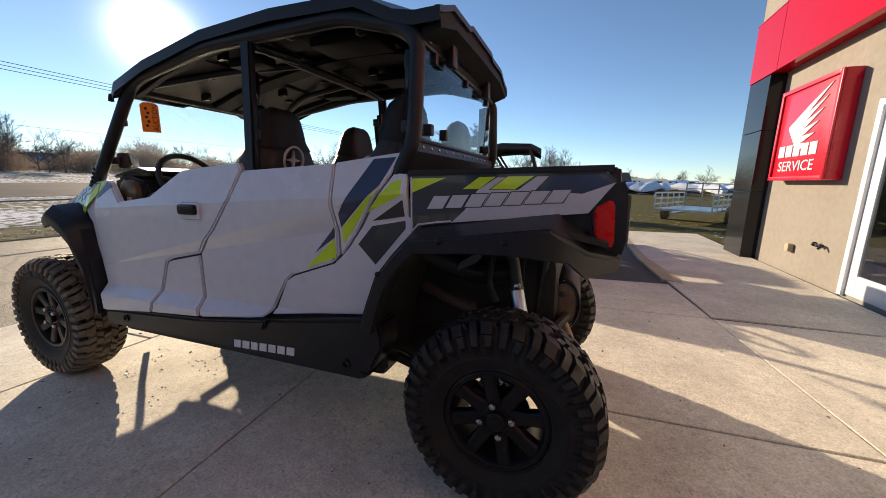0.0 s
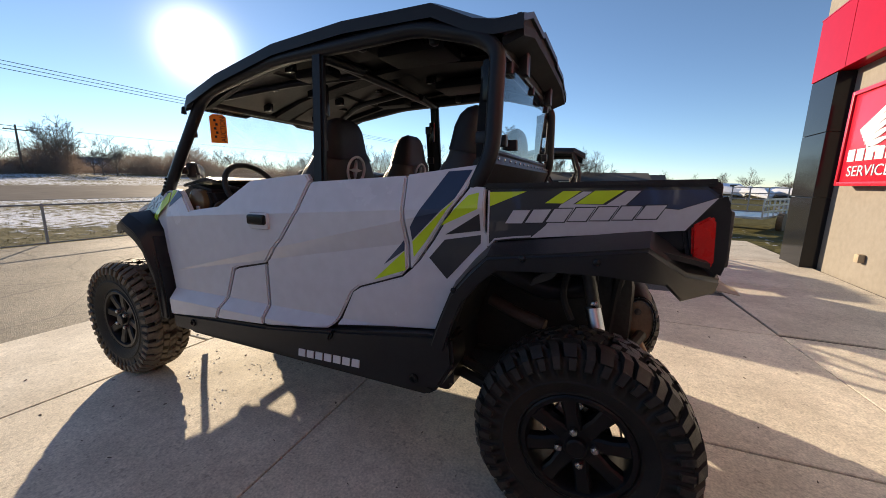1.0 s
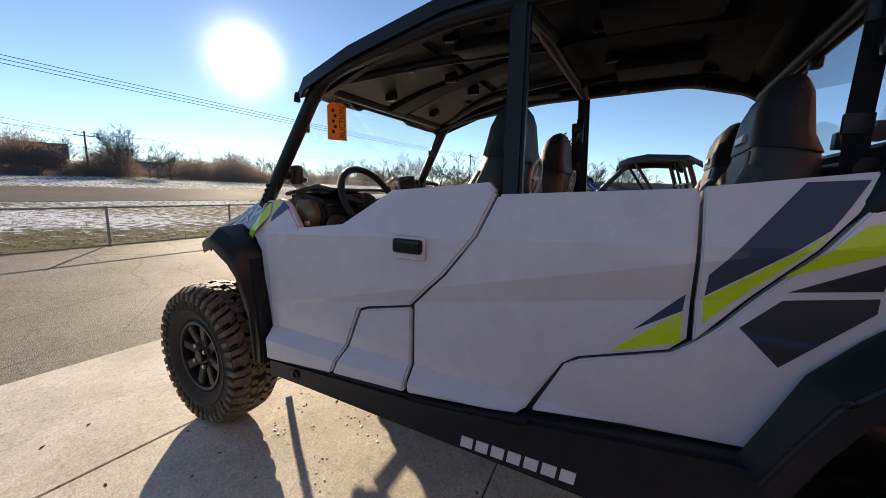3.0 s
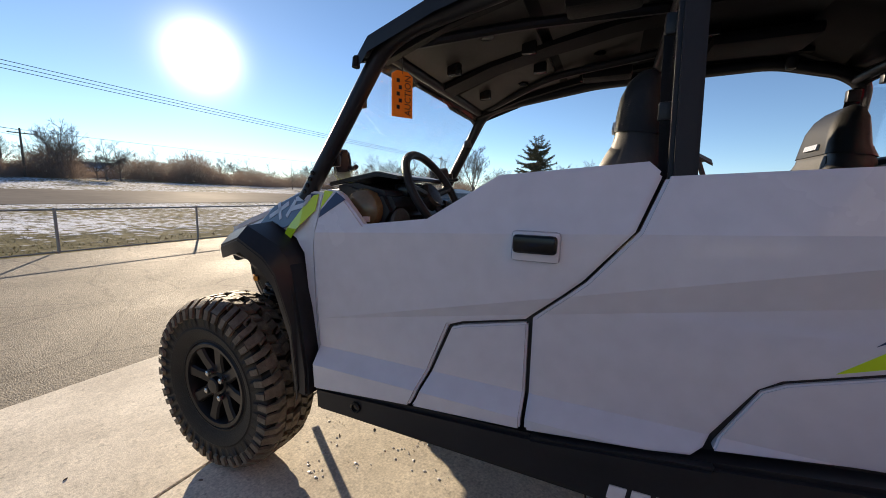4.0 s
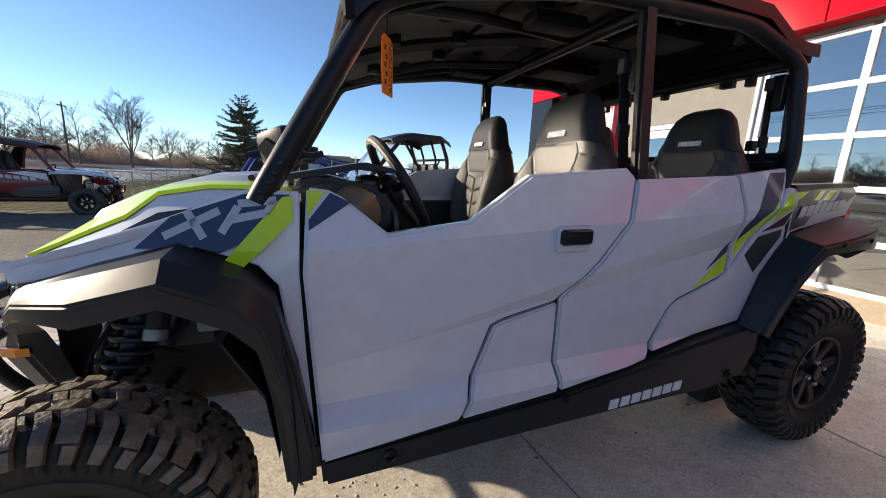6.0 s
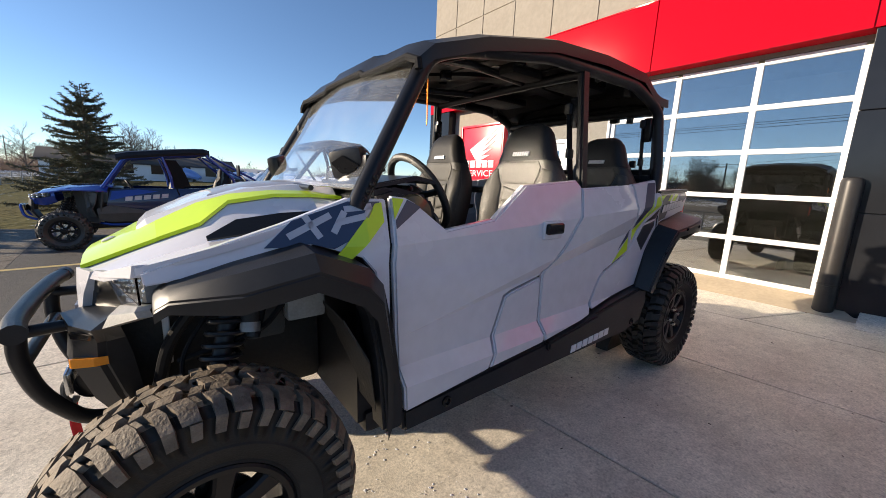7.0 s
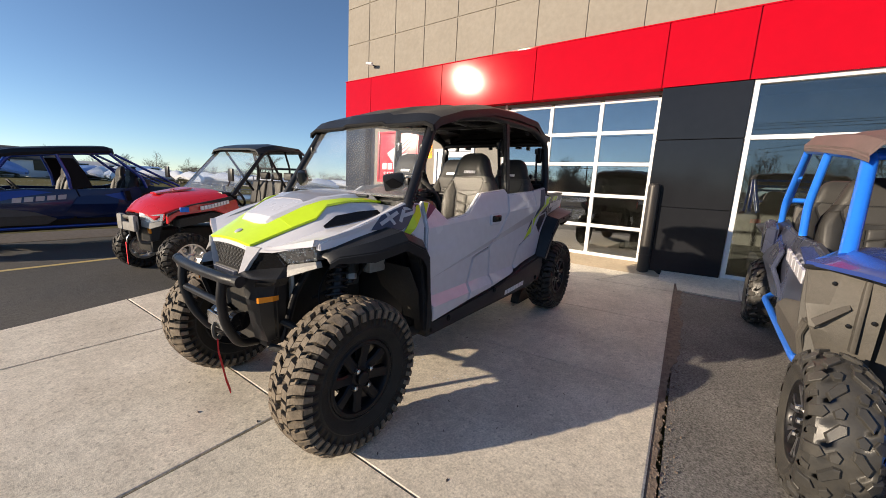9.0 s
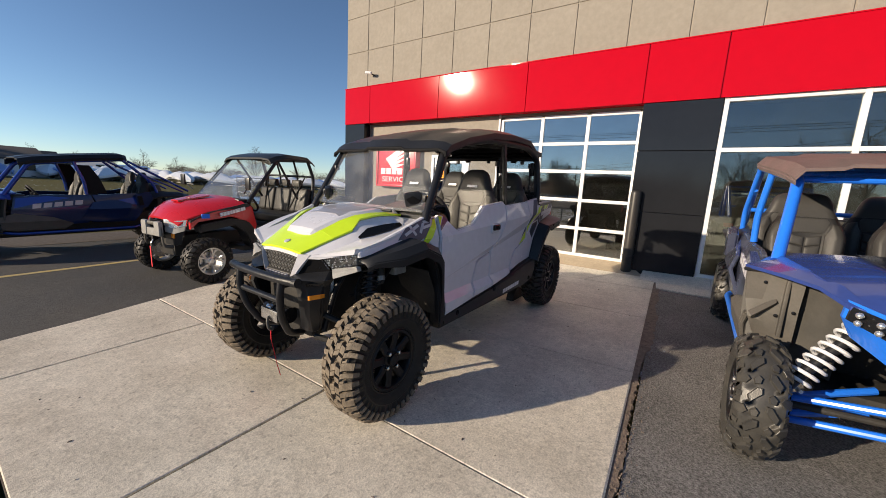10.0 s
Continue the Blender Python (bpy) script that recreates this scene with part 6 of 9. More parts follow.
lamp_rnd = random.Random(8)
for s in (1, -1):
    # headlights
    bm = fresh()
    sheet(bm, [[(-2.905, s * 0.306, 0.950), (-2.832, s * 0.525, 0.988)], [(-2.872, s * 0.355, 0.886), (-2.830, s * 0.53, 0.925)]], 0.05, (1, 0, 0))
    hl = nose_part("headlight", bm, LAMPD, utv, "clear headlight with faceted reflector")
    bm = fresh()
    sheet(bm, [[(-2.920, s * 0.304, 0.953), (-2.848, s * 0.528, 0.992)], [(-2.892, s * 0.353, 0.882), (-2.846, s * 0.533, 0.922)]], 0.005, (1, 0, 0))
    nose_part("lens", bm, LENS, hl)
    bm = fresh()
    for k in range(15):
        for j in range(5):
            u, w = (k + 0.5) / 15, (j + 0.5) / 5
            p = Vector((-2.905, s * 0.306, 0.950)).lerp(Vector((-2.832, s * 0.525, 0.988)), u).lerp(Vector((-2.872, s * 0.355, 0.886)).lerp(Vector((-2.830, s * 0.53, 0.925)), u), w)
            if lamp_rnd.random() < 0.62:
                bmesh.ops.create_icosphere(bm, subdivisions=1, radius=lamp_rnd.uniform(0.004, 0.0078), matrix=Matrix.Translation(p))
    nose_part("reflector", bm, LAMPB, hl, smooth=None)
    bm = fresh()
    sheet(bm, [[(-2.958, s * 0.235, 0.952), (-2.905, s * 0.306, 0.955)], [(-2.965, s * 0.200, 0.895), (-2.880, s * 0.345, 0.900)], [(-2.975, s * 0.165, 0.835), (-2.885, s * 0.36, 0.870)]], 0.02, (1, 0, 0))
    nose_part("headlight_surround", bm, GLOSSB, hl)
    # silver-grey sill below the lamp, and black bumper corner with indicator
    bm = fresh()
    sheet(bm, [[(-2.892, s * 0.385, 0.888), (-2.848, s * 0.540, 0.922)], [(-2.915, s * 0.415, 0.872), (-2.855, s * 0.556, 0.914)], [(-2.928, s * 0.435, 0.846), (-2.850, s * 0.555, 0.896)]], 0.03, (1, 0, 0))
    nose_part("lamp_sill", bm, DUSTP, utv, "dusty grey plastic lamp sill")
    bm = fresh()
    rows = [[(-2.965, s * 0.155, 0.842), (-2.930, s * 0.26, 0.855), (-2.895, s * 0.36, 0.872), (-2.880, s * 0.375, 0.868)],
            [(-3.040, s * 0.185, 0.832), (-3.012, s * 0.28, 0.820), (-2.955, s * 0.395, 0.832), (-2.915, s * 0.405, 0.835)],
            [(-3.025, s * 0.215, 0.785), (-3.005, s * 0.300, 0.772), (-2.950, s * 0.365, 0.785), (-2.910, s * 0.365, 0.79)],
            [(-3.030, s * 0.245, 0.725), (-3.008, s * 0.325, 0.715), (-2.955, s * 0.355, 0.725), (-2.900, s * 0.345, 0.73)],
            [(-3.000, s * 0.215, 0.60), (-2.980, s * 0.285, 0.59), (-2.930, s * 0.315, 0.60), (-2.890, s * 0.31, 0.61)],
            [(-2.955, s * 0.165, 0.475), (-2.925, s * 0.235, 0.462), (-2.895, s * 0.255, 0.475), (-2.865, s * 0.25, 0.50)]]
    sheet(bm, rows, 0.02, (1, 0, 0))
    bc = nose_part("bumper_corner", bm, BLACKP, utv)
    bm = fresh()
    sheet(bm, [[(-3.017, s * 0.318, 0.738), (-3.012, s * 0.330, 0.738), (-2.962, s * 0.364, 0.743)], [(-3.017, s * 0.318, 0.713), (-3.012, s * 0.330, 0.712), (-2.962, s * 0.364, 0.719)]], 0.03, (1, 0, 0))
    nose_part("indicator", bm, AMBER, bc, "amber side marker")
    # flat black sheet painting the shade of a hollow in the corner
    nose_part("corner_recess", sheet(fresh(), [[(-3.012, s * 0.300, 0.808), (-2.962, s * 0.384, 0.816)], [(-3.010, s * 0.298, 0.786), (-2.968, s * 0.366, 0.796)]], 0.006, (1, 0, 0)), GLOSSB, bc)
    # mirror-like pod, mud shield and suspension
    mir = part("wing_mirror", block(-0.040, 0.022, -0.062, 0.062, -0.050, 0.050, bevel=0.024, seg=2), BLACKP, utv, "small angular black mirror")
    mir.matrix_basis = pose(-2.262, s * -0.445, 1.297, s * -10, -8, s * 39)
    part("mirror_glass", block(0.021, 0.0245, -0.050, 0.050, -0.031, 0.031, bevel=0.001), BLACKP, mir)
    part("mirror_arm", tube(fresh(), [(0.0, -s * 0.03, -0.02), (0.03, -s * 0.07, -0.04), (0.04, -s * 0.10, -0.04)], 0.009, 8, 0.02), BLACKP, mir)
    part("mirror_facet", prism(fresh(), [(-0.05, -0.01), (0.0, 0.028), (0.05, 0.01), (0.02, -0.03), (-0.03, -0.03)], -0.046, -0.036, plane="yz", bevel=0.003), GLOSSB, mir)
    shock(utv, (-2.62, s * -0.40, 0.93), (-2.745, s * -0.50, 0.47), BLACKP, BLACKP, 0.048, 0.008, 11)
    part("shock_sleeve", tube(fresh(), [(-2.700, s * -0.464, 0.635), (-2.722, s * -0.482, 0.555)], 0.034, 16), STEEL, utv, "bright shock sleeve")
    part("reservoir", tube(fresh(), [(-2.585, s * -0.44, 0.90), (-2.60, s * -0.47, 0.80)], 0.026, 14), UNDER, utv)
    part("reservoir_cap", tube(fresh(), [(-2.598, s * -0.466, 0.812), (-2.602, s * -0.474, 0.785)], 0.028, 14), GALV, utv, "bright reservoir cap")
    part("hose_loop", tube(fresh(), [(-2.60, s * -0.36, 0.90), (-2.70, s * -0.40, 0.84), (-2.78, s * -0.42, 0.72), (-2.76, s * -0.50, 0.56)], 0.006, 6, 0.06), WEB, utv)
    bm = fresh()
    for a, b_ in (((-2.60, s * 0.22, 0.44), (-2.745, s * 0.58, 0.36)), ((-2.92, s * 0.22, 0.44), (-2.745, s * 0.58, 0.36)), ((-2.62, s * 0.26, 0.58), (-2.745, s * 0.56, 0.47)), ((-2.88, s * 0.26, 0.58), (-2.745, s * 0.56, 0.47))):
        tube(bm, [a, b_], 0.019, 8)
    tube(bm, [(-2.72, s * 0.2, 0.47), (-2.73, s * 0.6, 0.38)], 0.014, 8)
    box(bm, -2.79, -2.70, s * 0.60 - 0.04, s * 0.60 + 0.04, 0.29, 0.50, bevel=0.015)
    part("front_suspension", bm, UNDER, utv)
    part("coolant_tank", block(-2.60, -2.48, min(s * 0.30, s * 0.40), max(s * 0.30, s * 0.40), 0.72, 0.86, bevel=0.02), GREYP, utv, "grey plastic tank")
    # thin white block put in for the greyish strut in the wheel well
    part("washer_bottle", block(-2.81, -2.79, min(s * 0.22, s * 0.25), max(s * 0.22, s * 0.25), 0.64, 0.80, bevel=0.008, seg=3), WHITEP, utv, "thin white strut")
    part("control_module", block(-2.50, -2.38, min(s * 0.44, s * 0.50), max(s * 0.44, s * 0.50), 0.80, 0.93, bevel=0.012), DUSTP, utv, "grey control module")
    part("clip_strap", tube(fresh(), [(-2.50, s * 0.47, 0.86), (-2.56, s * 0.46, 0.78), (-2.66, s * 0.42, 0.74), (-2.78, s * 0.38, 0.70)], 0.009, 6, 0.05), WEB, utv)
    part("tie_rod", tube(fresh(), [(-2.66, s * 0.18, 0.52), (-2.68, s * 0.56, 0.44)], 0.012, 8), STEEL, utv)
    part("frame_tube", tube(fresh(), [(-2.86, s * 0.24, 0.46), (-2.80, s * 0.27, 0.72), (-2.62, s * 0.30, 0.98)], 0.019, 10, 0.06), TUBE, utv)
    part("brake_hose", tube(fresh(), [(-2.60, s * 0.30, 0.66), (-2.64, s * 0.40, 0.74), (-2.72, s * 0.50, 0.62), (-2.74, s * 0.56, 0.46)], 0.007, 6, 0.05), WEB, utv)
    sh = part("shock_absorber", tube(fresh(), [(-0.035, s * -0.36, 0.96), (0.022, s * -0.44, 0.735)], 0.024, 16), GREYP, utv, "dark shock absorber")
    part("shock_body", tube(fresh(), [(0.008, s * -0.428, 0.770), (0.060, s * -0.490, 0.575)], 0.0295, 18), ALU, sh, "bright shock body")
    for u in (0.0, 0.62, 0.92):
        p, q = Vector((0.008, s * -0.428, 0.770)), Vector((0.060, s * -0.490, 0.575))
        part("collar", tube(fresh(), [p.lerp(q, u), p.lerp(q, u + 0.05)], 0.0325, 18), BLACKP if u else GREYP, sh)
    part("shock_bolt", lathe(fresh(), [(0.014, 0.012), (0.014, -0.032), (0.008, -0.036)], 12, "y"), STEEL, sh).location = (0.016, s * -0.43, 0.785)
    part("shock_rod", tube(fresh(), [(0.060, s * -0.490, 0.575), (0.085, s * -0.52, 0.46)], 0.012, 10), STEEL, sh)
    part("radius_rod", tube(fresh(), [(-0.40, s * -0.40, 0.735), (-0.29, s * -0.43, 0.70), (-0.16, s * -0.46, 0.672)], 0.026, 12, 0.05), RUSTY, utv, "dusty brown suspension arm")
    part("bracket", prism(fresh(), [(-0.215, 0.842), (-0.205, 0.874), (-0.130, 0.925), (-0.115, 0.905), (-0.135, 0.880)], s * -0.52, s * -0.49, bevel=0.004), GREYP, utv)
    part("flange", tube(fresh(), [(-0.09, s * -0.40, 0.90), (-0.10, s * -0.46, 0.80), (-0.06, s * -0.48, 0.72)], 0.013, 8, 0.04), UNDER, utv)
    part("cv_boot", lathe(fresh(), [(0.030, -0.40), (0.052, -0.40), (0.040, -0.38), (0.055, -0.36), (0.043, -0.34), (0.060, -0.32), (0.050, -0.30)], 20, "y"), UNDER, utv).location = (0.0, 0 if s > 0 else 0.70, 0.44)
    # upright panel added to keep sunlight out of the rear wheel well
    part("inner_panel", block(-0.54, 0.02, min(s * 0.27, s * 0.29), max(s * 0.27, s * 0.29), 0.46, 1.0, bevel=0.008), UNDER, utv)
    part("air_duct", tube(fresh(), [(-0.46, s * 0.50, 0.96), (-0.34, s * 0.44, 0.88), (-0.16, s * 0.40, 0.80), (-0.02, s * 0.34, 0.82)], 0.045, 12, 0.08), BLACKP, utv)
    bm = fresh()
    for a, b_ in (((-0.62, s * 0.42, 0.47), (0.0, s * 0.58, 0.36)), ((0.22, s * 0.16, 0.46), (0.03, s * 0.57, 0.36)), ((0.20, s * 0.20, 0.60), (0.02, s * 0.57, 0.47)), ((-0.62, s * 0.46, 0.43), (-0.05, s * 0.56, 0.33))):
        tube(bm, [a, b_], 0.023, 8)
    tube(bm, [(0.02, s * 0.12, 0.50), (0.0, s * 0.60, 0.375)], 0.016, 8)
    box(bm, -0.05, 0.06, s * 0.585 - 0.04, s * 0.585 + 0.04, 0.28, 0.50, bevel=0.015)
    part("rear_suspension", bm, UNDER, utv)
    # inner wheel wells
    bm = fresh()
    rows = []
    for k in range(9):
        a = math.pi * k / 8
        c = Vector((-2.70 + 0.40 * math.cos(a - 0.45), 0, 0.56 + 0.44 * math.sin(a - 0.45)))
        rows.append([(c.x, s * 0.70, c.z), (c.x + 0.02, s * 0.38, c.z)])
    sheet(bm, rows[1:4], 0.012)
    part("front_wheel_liner", bm, UNDER, utv)
    bm = fresh()
    sheet(bm, [[(-0.50, s * 0.70, 0.62), (-0.50, s * 0.30, 0.62)], [(-0.42, s * 0.70, 0.84), (-0.42, s * 0.30, 0.86)], [(-0.29, s * 0.70, 0.985), (-0.29, s * 0.30, 0.985)], [(0.13, s * 0.70, 1.05), (0.13, s * 0.30, 1.04)], [(0.32, s * 0.62, 1.0), (0.32, s * 0.30, 1.0)]], 0.015)
    part("rear_wheel_liner", bm, UNDER, utv)

# front bumper hoop, winch, hook and strap
bm = fresh()
tube(bm, [(-3.100, -0.340, 0.838), (-3.118, -0.24, 0.838), (-3.126, 0.0, 0.838), (-3.118, 0.24, 0.838), (-3.100, 0.340, 0.838)], 0.025, 14, 0.05)
for s in (1, -1):
    tube(bm, [(-3.118, s * 0.225, 0.832), (-3.130, s * 0.222, 0.74), (-3.108, s * 0.195, 0.60), (-3.03, s * 0.15, 0.465), (-2.93, s * 0.13, 0.44)], 0.022, 12, 0.07)
    tube(bm, [(-3.12, s * 0.22, 0.80), (-2.98, s * 0.20, 0.80)], 0.017, 10)
tube(bm, [(-3.120, -0.22, 0.712), (-3.120, 0.22, 0.712)], 0.018, 12)
bp = nose_part("front_bumper", bm, TUBE, utv, "black tubular front bumper", smooth=50)
for s in (1, -1):
    nose_part("end_cap", tube(fresh(), [(-3.103, s * 0.322, 0.838), (-3.098, s * 0.350, 0.838)], 0.0265, 14), BLACKP, bp)
wi = part("winch", lathe(fresh(), [(0.035, -0.12), (0.05, -0.118), (0.05, -0.075), (0.032, -0.072), (0.032, 0.072), (0.05, 0.075), (0.05, 0.118), (0.035, 0.12)], 20, "y"), GLOSSB, utv)
wi.location = (-3.00, YC, 0.565)
for k, (r, mt) in enumerate(((0.040, STEEL), (0.034, GREYP))):
    o = part("winch_gear", lathe(fresh(), [(r, -0.03), (r + 0.006, -0.02), (r + 0.006, 0.02), (r, 0.03)], 18, "y"), mt, wi)
    o.location = (-0.01, 0.06 - 0.12 * k, 0)
nose_part("fairlead", block(-3.075, -3.055, -0.09, 0.09, 0.525, 0.60, bevel=0.008), STEEL, utv)
bm = fresh()
tube(bm, [(-3.075, -0.00, 0.55), (-3.090, -0.01, 0.53), (-3.090, -0.02, 0.485), (-3.070, -0.02, 0.465), (-3.062, -0.015, 0.485)], 0.010, 8, 0.02)
nose_part("hook", bm, GREYP, utv)
bm = fresh()
st_ = [(-3.075, -0.015, 0.470), (-3.078, -0.02, 0.40), (-3.070, -0.035, 0.32), (-3.060, -0.042, 0.24), (-3.045, -0.05, 0.165)]
sheet(bm, [[(x - 0.008, y - 0.016, z), (x + 0.008, y + 0.016, z)] for x, y, z in st_], 0.004, (1, 0, 0))
nose_part("hook_strap", bm, REDW, utv, "red pull strap")
part("front_chassis", block(-2.93, -2.30, -0.20, 0.20, 0.42, 0.80, bevel=0.03), UNDER, utv)
part("radiator", block(-2.955, -2.90, -0.18, 0.20, 0.50, 0.80, bevel=0.01), UNDER, utv)

# floor, firewall, dash, engine, exhaust and bed
bm = fresh()
box(bm, -2.28, -0.52, -0.58, 0.58, 0.36, 0.44, bevel=0.02)
box(bm, -2.30, -2.22, -0.56, 0.56, 0.40, 1.12)
box(bm, -0.56, -0.50, -0.58, 0.58, 0.40, 1.15)
part("floor_pan", bm, BLACKP, utv)
part("skid_plate", block(-0.60, 0.16, -0.34, 0.34, 0.36, 0.46, bevel=0.02), UNDER, utv)
bm = fresh()
prism(bm, [(-2.24, 1.205), (-2.16, 1.225), (-2.00, 1.19), (-1.96, 1.12), (-2.02, 1.02), (-2.10, 0.98), (-2.24, 0.98)], -0.55, 0.55, bevel=0.02)
ds = part("dash", bm, BLACKP, utv)
part("shelf", prism(fresh(), [(-2.27, 1.222), (-2.05, 1.262), (-1.965, 1.245), (-1.96, 1.232), (-2.05, 1.244), (-2.27, 1.206)], -0.53, -0.13, bevel=0.004), BLACKP, ds)
for y_ in (-0.50, 0.50):
    part("speaker", lathe(fresh(), [(0.062, 0.0), (0.062, 0.012), (0.048, 0.016), (0.02, 0.010)], 24, "x"), GREYP, ds).location = (-1.975, y_, 1.07)
pod = part("speaker_pod", lathe(fresh(), [(0.072, 0.02), (0.075, -0.005), (0.068, -0.022), (0.045, -0.036), (0.012, -0.040)], 28, "y"), PODB, ds, "bronze round speaker pod")
pod.location = (-2.085, -0.555, 1.125)
part("label_plate", block(-2.062, -2.038, -0.598, -0.588, 1.085, 1.103, bevel=0.002), WHITEP, ds, "small white label")
for k in range(5):
    part("switch", block(-1.972, -1.955, -0.20 + 0.034 * k, -0.176 + 0.034 * k, 1.062, 1.10, bevel=0.004), GLOSSB, ds)
part("gauge", block(-2.05, -1.985, -0.42, -0.26, 1.165, 1.225, bevel=0.02), GLOSSB, ds)
part("screen", block(-1.995, -1.965, -0.11, 0.11, 1.04, 1.16, bevel=0.008), GLOSSB, ds)
for s in (1, -1):
    part("storage_bin", block(-2.10, -2.00, s * 0.32 - 0.11, s * 0.32 + 0.11, 0.98, 1.08, bevel=0.02), GREYP, ds)
part("grab_bar", tube(fresh(), [(-1.98, 0.18, 1.10), (-1.93, 0.18, 1.12), (-1.93, 0.46, 1.12), (-1.98, 0.46, 1.10)], 0.014, 8, 0.03), TUBE, ds)
steering_wheel(utv, -1.914, -0.334, 1.186, 0.172, 60)
part("tunnel", block(-2.1, -0.6, -0.11, 0.11, 0.42, 0.66, bevel=0.04), BLACKP, utv)
for sx in (-1.50, -0.78):
    for sy in (-0.345, 0.345):
        seat(utv, sx, sy, 0.90, SEATG, SEATT, SEATB, 14, 0.555, 0.46, "", SILVERL)
        part("seat_base", block(sx - 0.22, sx + 0.22, sy - 0.20, sy + 0.20, 0.44, 0.78, bevel=0.03), BLACKP, utv)
bm = fresh()
box(bm, -0.30, 0.16, -0.26, 0.26, 0.44, 0.86, bevel=0.05)
part("engine", bm, UNDER, utv)
part("clutch_cover", lathe(fresh(), [(0.15, -0.36), (0.16, -0.34), (0.16, -0.27)], 28, "y"), UNDER, utv)
bm = fresh()
lathe(bm, [(0.094, -0.062), (0.122, -0.070), (0.125, -0.064), (0.125, 0.24), (0.085, 0.26)], 36, "y")
bmesh.ops.scale(bm, vec=(0.56, 1, 0.98), verts=bm.verts)
mf = part("muffler", bm, UNDER, utv, "black oval muffler with heat-stained end cap")
mf.location = (0.188, -0.11, 0.642)
bm = lathe(fresh(), [(0.002, -0.068), (0.060, -0.070), (0.098, -0.067), (0.104, -0.060)], 36, "y")
part("end_cap", bm, RUST, mf, "heat-stained brown end cap").scale = (0.56, 1, 0.98)
for k, (r0, r1) in enumerate(((0.107, 0.103), (0.119, 0.116))):
    part("seam", lathe(fresh(), [(r0, -0.066), (r0, -0.078), (r1, -0.078), (r1, -0.066)], 36, "y", closed=True), STEEL, mf).scale = (0.56, 1, 0.98)
part("cap_bolt", lathe(fresh(), [(0.014, 0.0), (0.014, -0.010), (0.005, -0.014)], 12, "y"), GREYP, mf).location = (-0.006, -0.070, 0.052)
part("tail_pipe", tube(fresh(), [(0.176, -0.165, 0.60), (0.190, -0.21, 0.565), (0.238, -0.29, 0.490)], 0.021, 14, 0.04), RUST, utv, "bright exhaust tip")
bm = fresh()
box(bm, -0.42, 0.33, -0.62, 0.62, 1.00, 1.03)
box(bm, -0.42, -0.38, -0.60, 0.60, 1.03, 1.215, bevel=0.01)
box(bm, 0.31, 0.350, -0.64, 0.64, 1.0, 1.235, bevel=0.015)
for s in (1, -1):
    box(bm, -0.38, 0.34, s * 0.635 - 0.02, s * 0.635 + 0.02, 1.03, 1.215)
part("cargo_bed", narrowed(bm), BLACKP, utv)
bm = fresh()
for y in (-0.30, 0.30):
    tube(bm, [(-0.55, y, 0.44), (0.06, y * 0.8, 0.47), (0.09, y * 0.8, 0.80), (0.12, y, 1.0)], 0.024, 10, 0.06)
tube(bm, [(0.09, -0.25, 0.80), (0.09, 0.25, 0.80)], 0.022, 10)
part("rear_frame", bm, UNDER, utv)

# roll cage
for s in (1, -1):
    bm = fresh()
    tube(bm, [(-2.318, s * -0.600, 1.155), (-2.291, s * -0.590, 1.205), (-2.018, s * -0.535, 1.665), (-1.90, s * -0.545, 1.710), (-1.40, s * -0.565, 1.785), (-0.66, s * -0.572, 1.800), (-0.42, s * -0.575, 1.735), (-0.345, s * -0.585, 1.68), (-0.345, s * -0.625, 1.33), (-0.41, s * -0.640, 1.20), (-0.46, s * -0.56, 1.06)], 0.029, 14, 0.07)
    part("side_hoop", bm, TUBE, utv, smooth=50)
    for k in range(4):
        o = part("pillar_bolt", lathe(fresh(), [(0.008, 0.0), (0.008, -0.006), (0.005, -0.008)], 8, "y"), GLOSSB, utv)
        o.location = (-2.300 + 0.013 * k, s * -0.620, 1.185 + 0.022 * k)
        o.rotation_euler = (0, 0, 0 if s > 0 else math.pi)
    bm = fresh()
    prism(bm, [(-1.165, 1.15), (-1.105, 1.15), (-1.120, 1.79), (-1.180, 1.79)], -0.018, 0.018, bevel=0.010)
    bmesh.ops.transform(bm, matrix=pose(0, s * -0.612, 0) @ pose(0, 0, 1.2, s * -4.2, 0, 0) @ pose(0, 0, -1.2), verts=bm.verts)
    part("middle_pillar", bm, TUBE, utv)
    tube_bm = tube(fresh(), [(-1.14, s * -0.55, 1.765), (-1.12, s * -0.30, 1.775)], 0.022, 10)
    part("roof_brace", tube_bm, TUBE, utv)
    bm = fresh()
    tube(bm, [(-2.00, s * -0.50, 1.675), (-1.60, s * -0.30, 1.765), (-1.14, s * -0.20, 1.785)], 0.018, 10, 0.1)
    part("roof_strut", bm, TUBE, utv)
    belt(utv, (-1.175, s * -0.53, 1.60), (-1.17, s * -0.548, 1.40), (-1.15, s * -0.585, 1.08))
    belt(utv, (-0.40, s * -0.53, 1.62), (-0.41, s * -0.545, 1.40), (-0.40, s * -0.57, 1.12))
for s in (1, -1):
    for gx in (-1.155, -0.385):
        part("belt_guide", block(gx - 0.02, gx + 0.02, min(s * 0.53, s * 0.575), max(s * 0.53, s * 0.575), 1.52, 1.66, bevel=0.010), GLOSSB, utv)
for x, y, z in ((-2.03, 0.535, 1.665), (-1.14, 0.56, 1.77), (-0.38, 0.565, 1.70), (-1.15, 0.60, 1.20)):
    part("cross_tube", tube(fresh(), [(x, -y, z), (x, y, z)], 0.022, 10), TUBE, utv, smooth=50)
part("cross_tube", tube(fresh(), [(-0.40, -0.60, 1.30), (-0.40, 0.60, 1.30)], 0.024, 10), TUBE, utv, smooth=50)

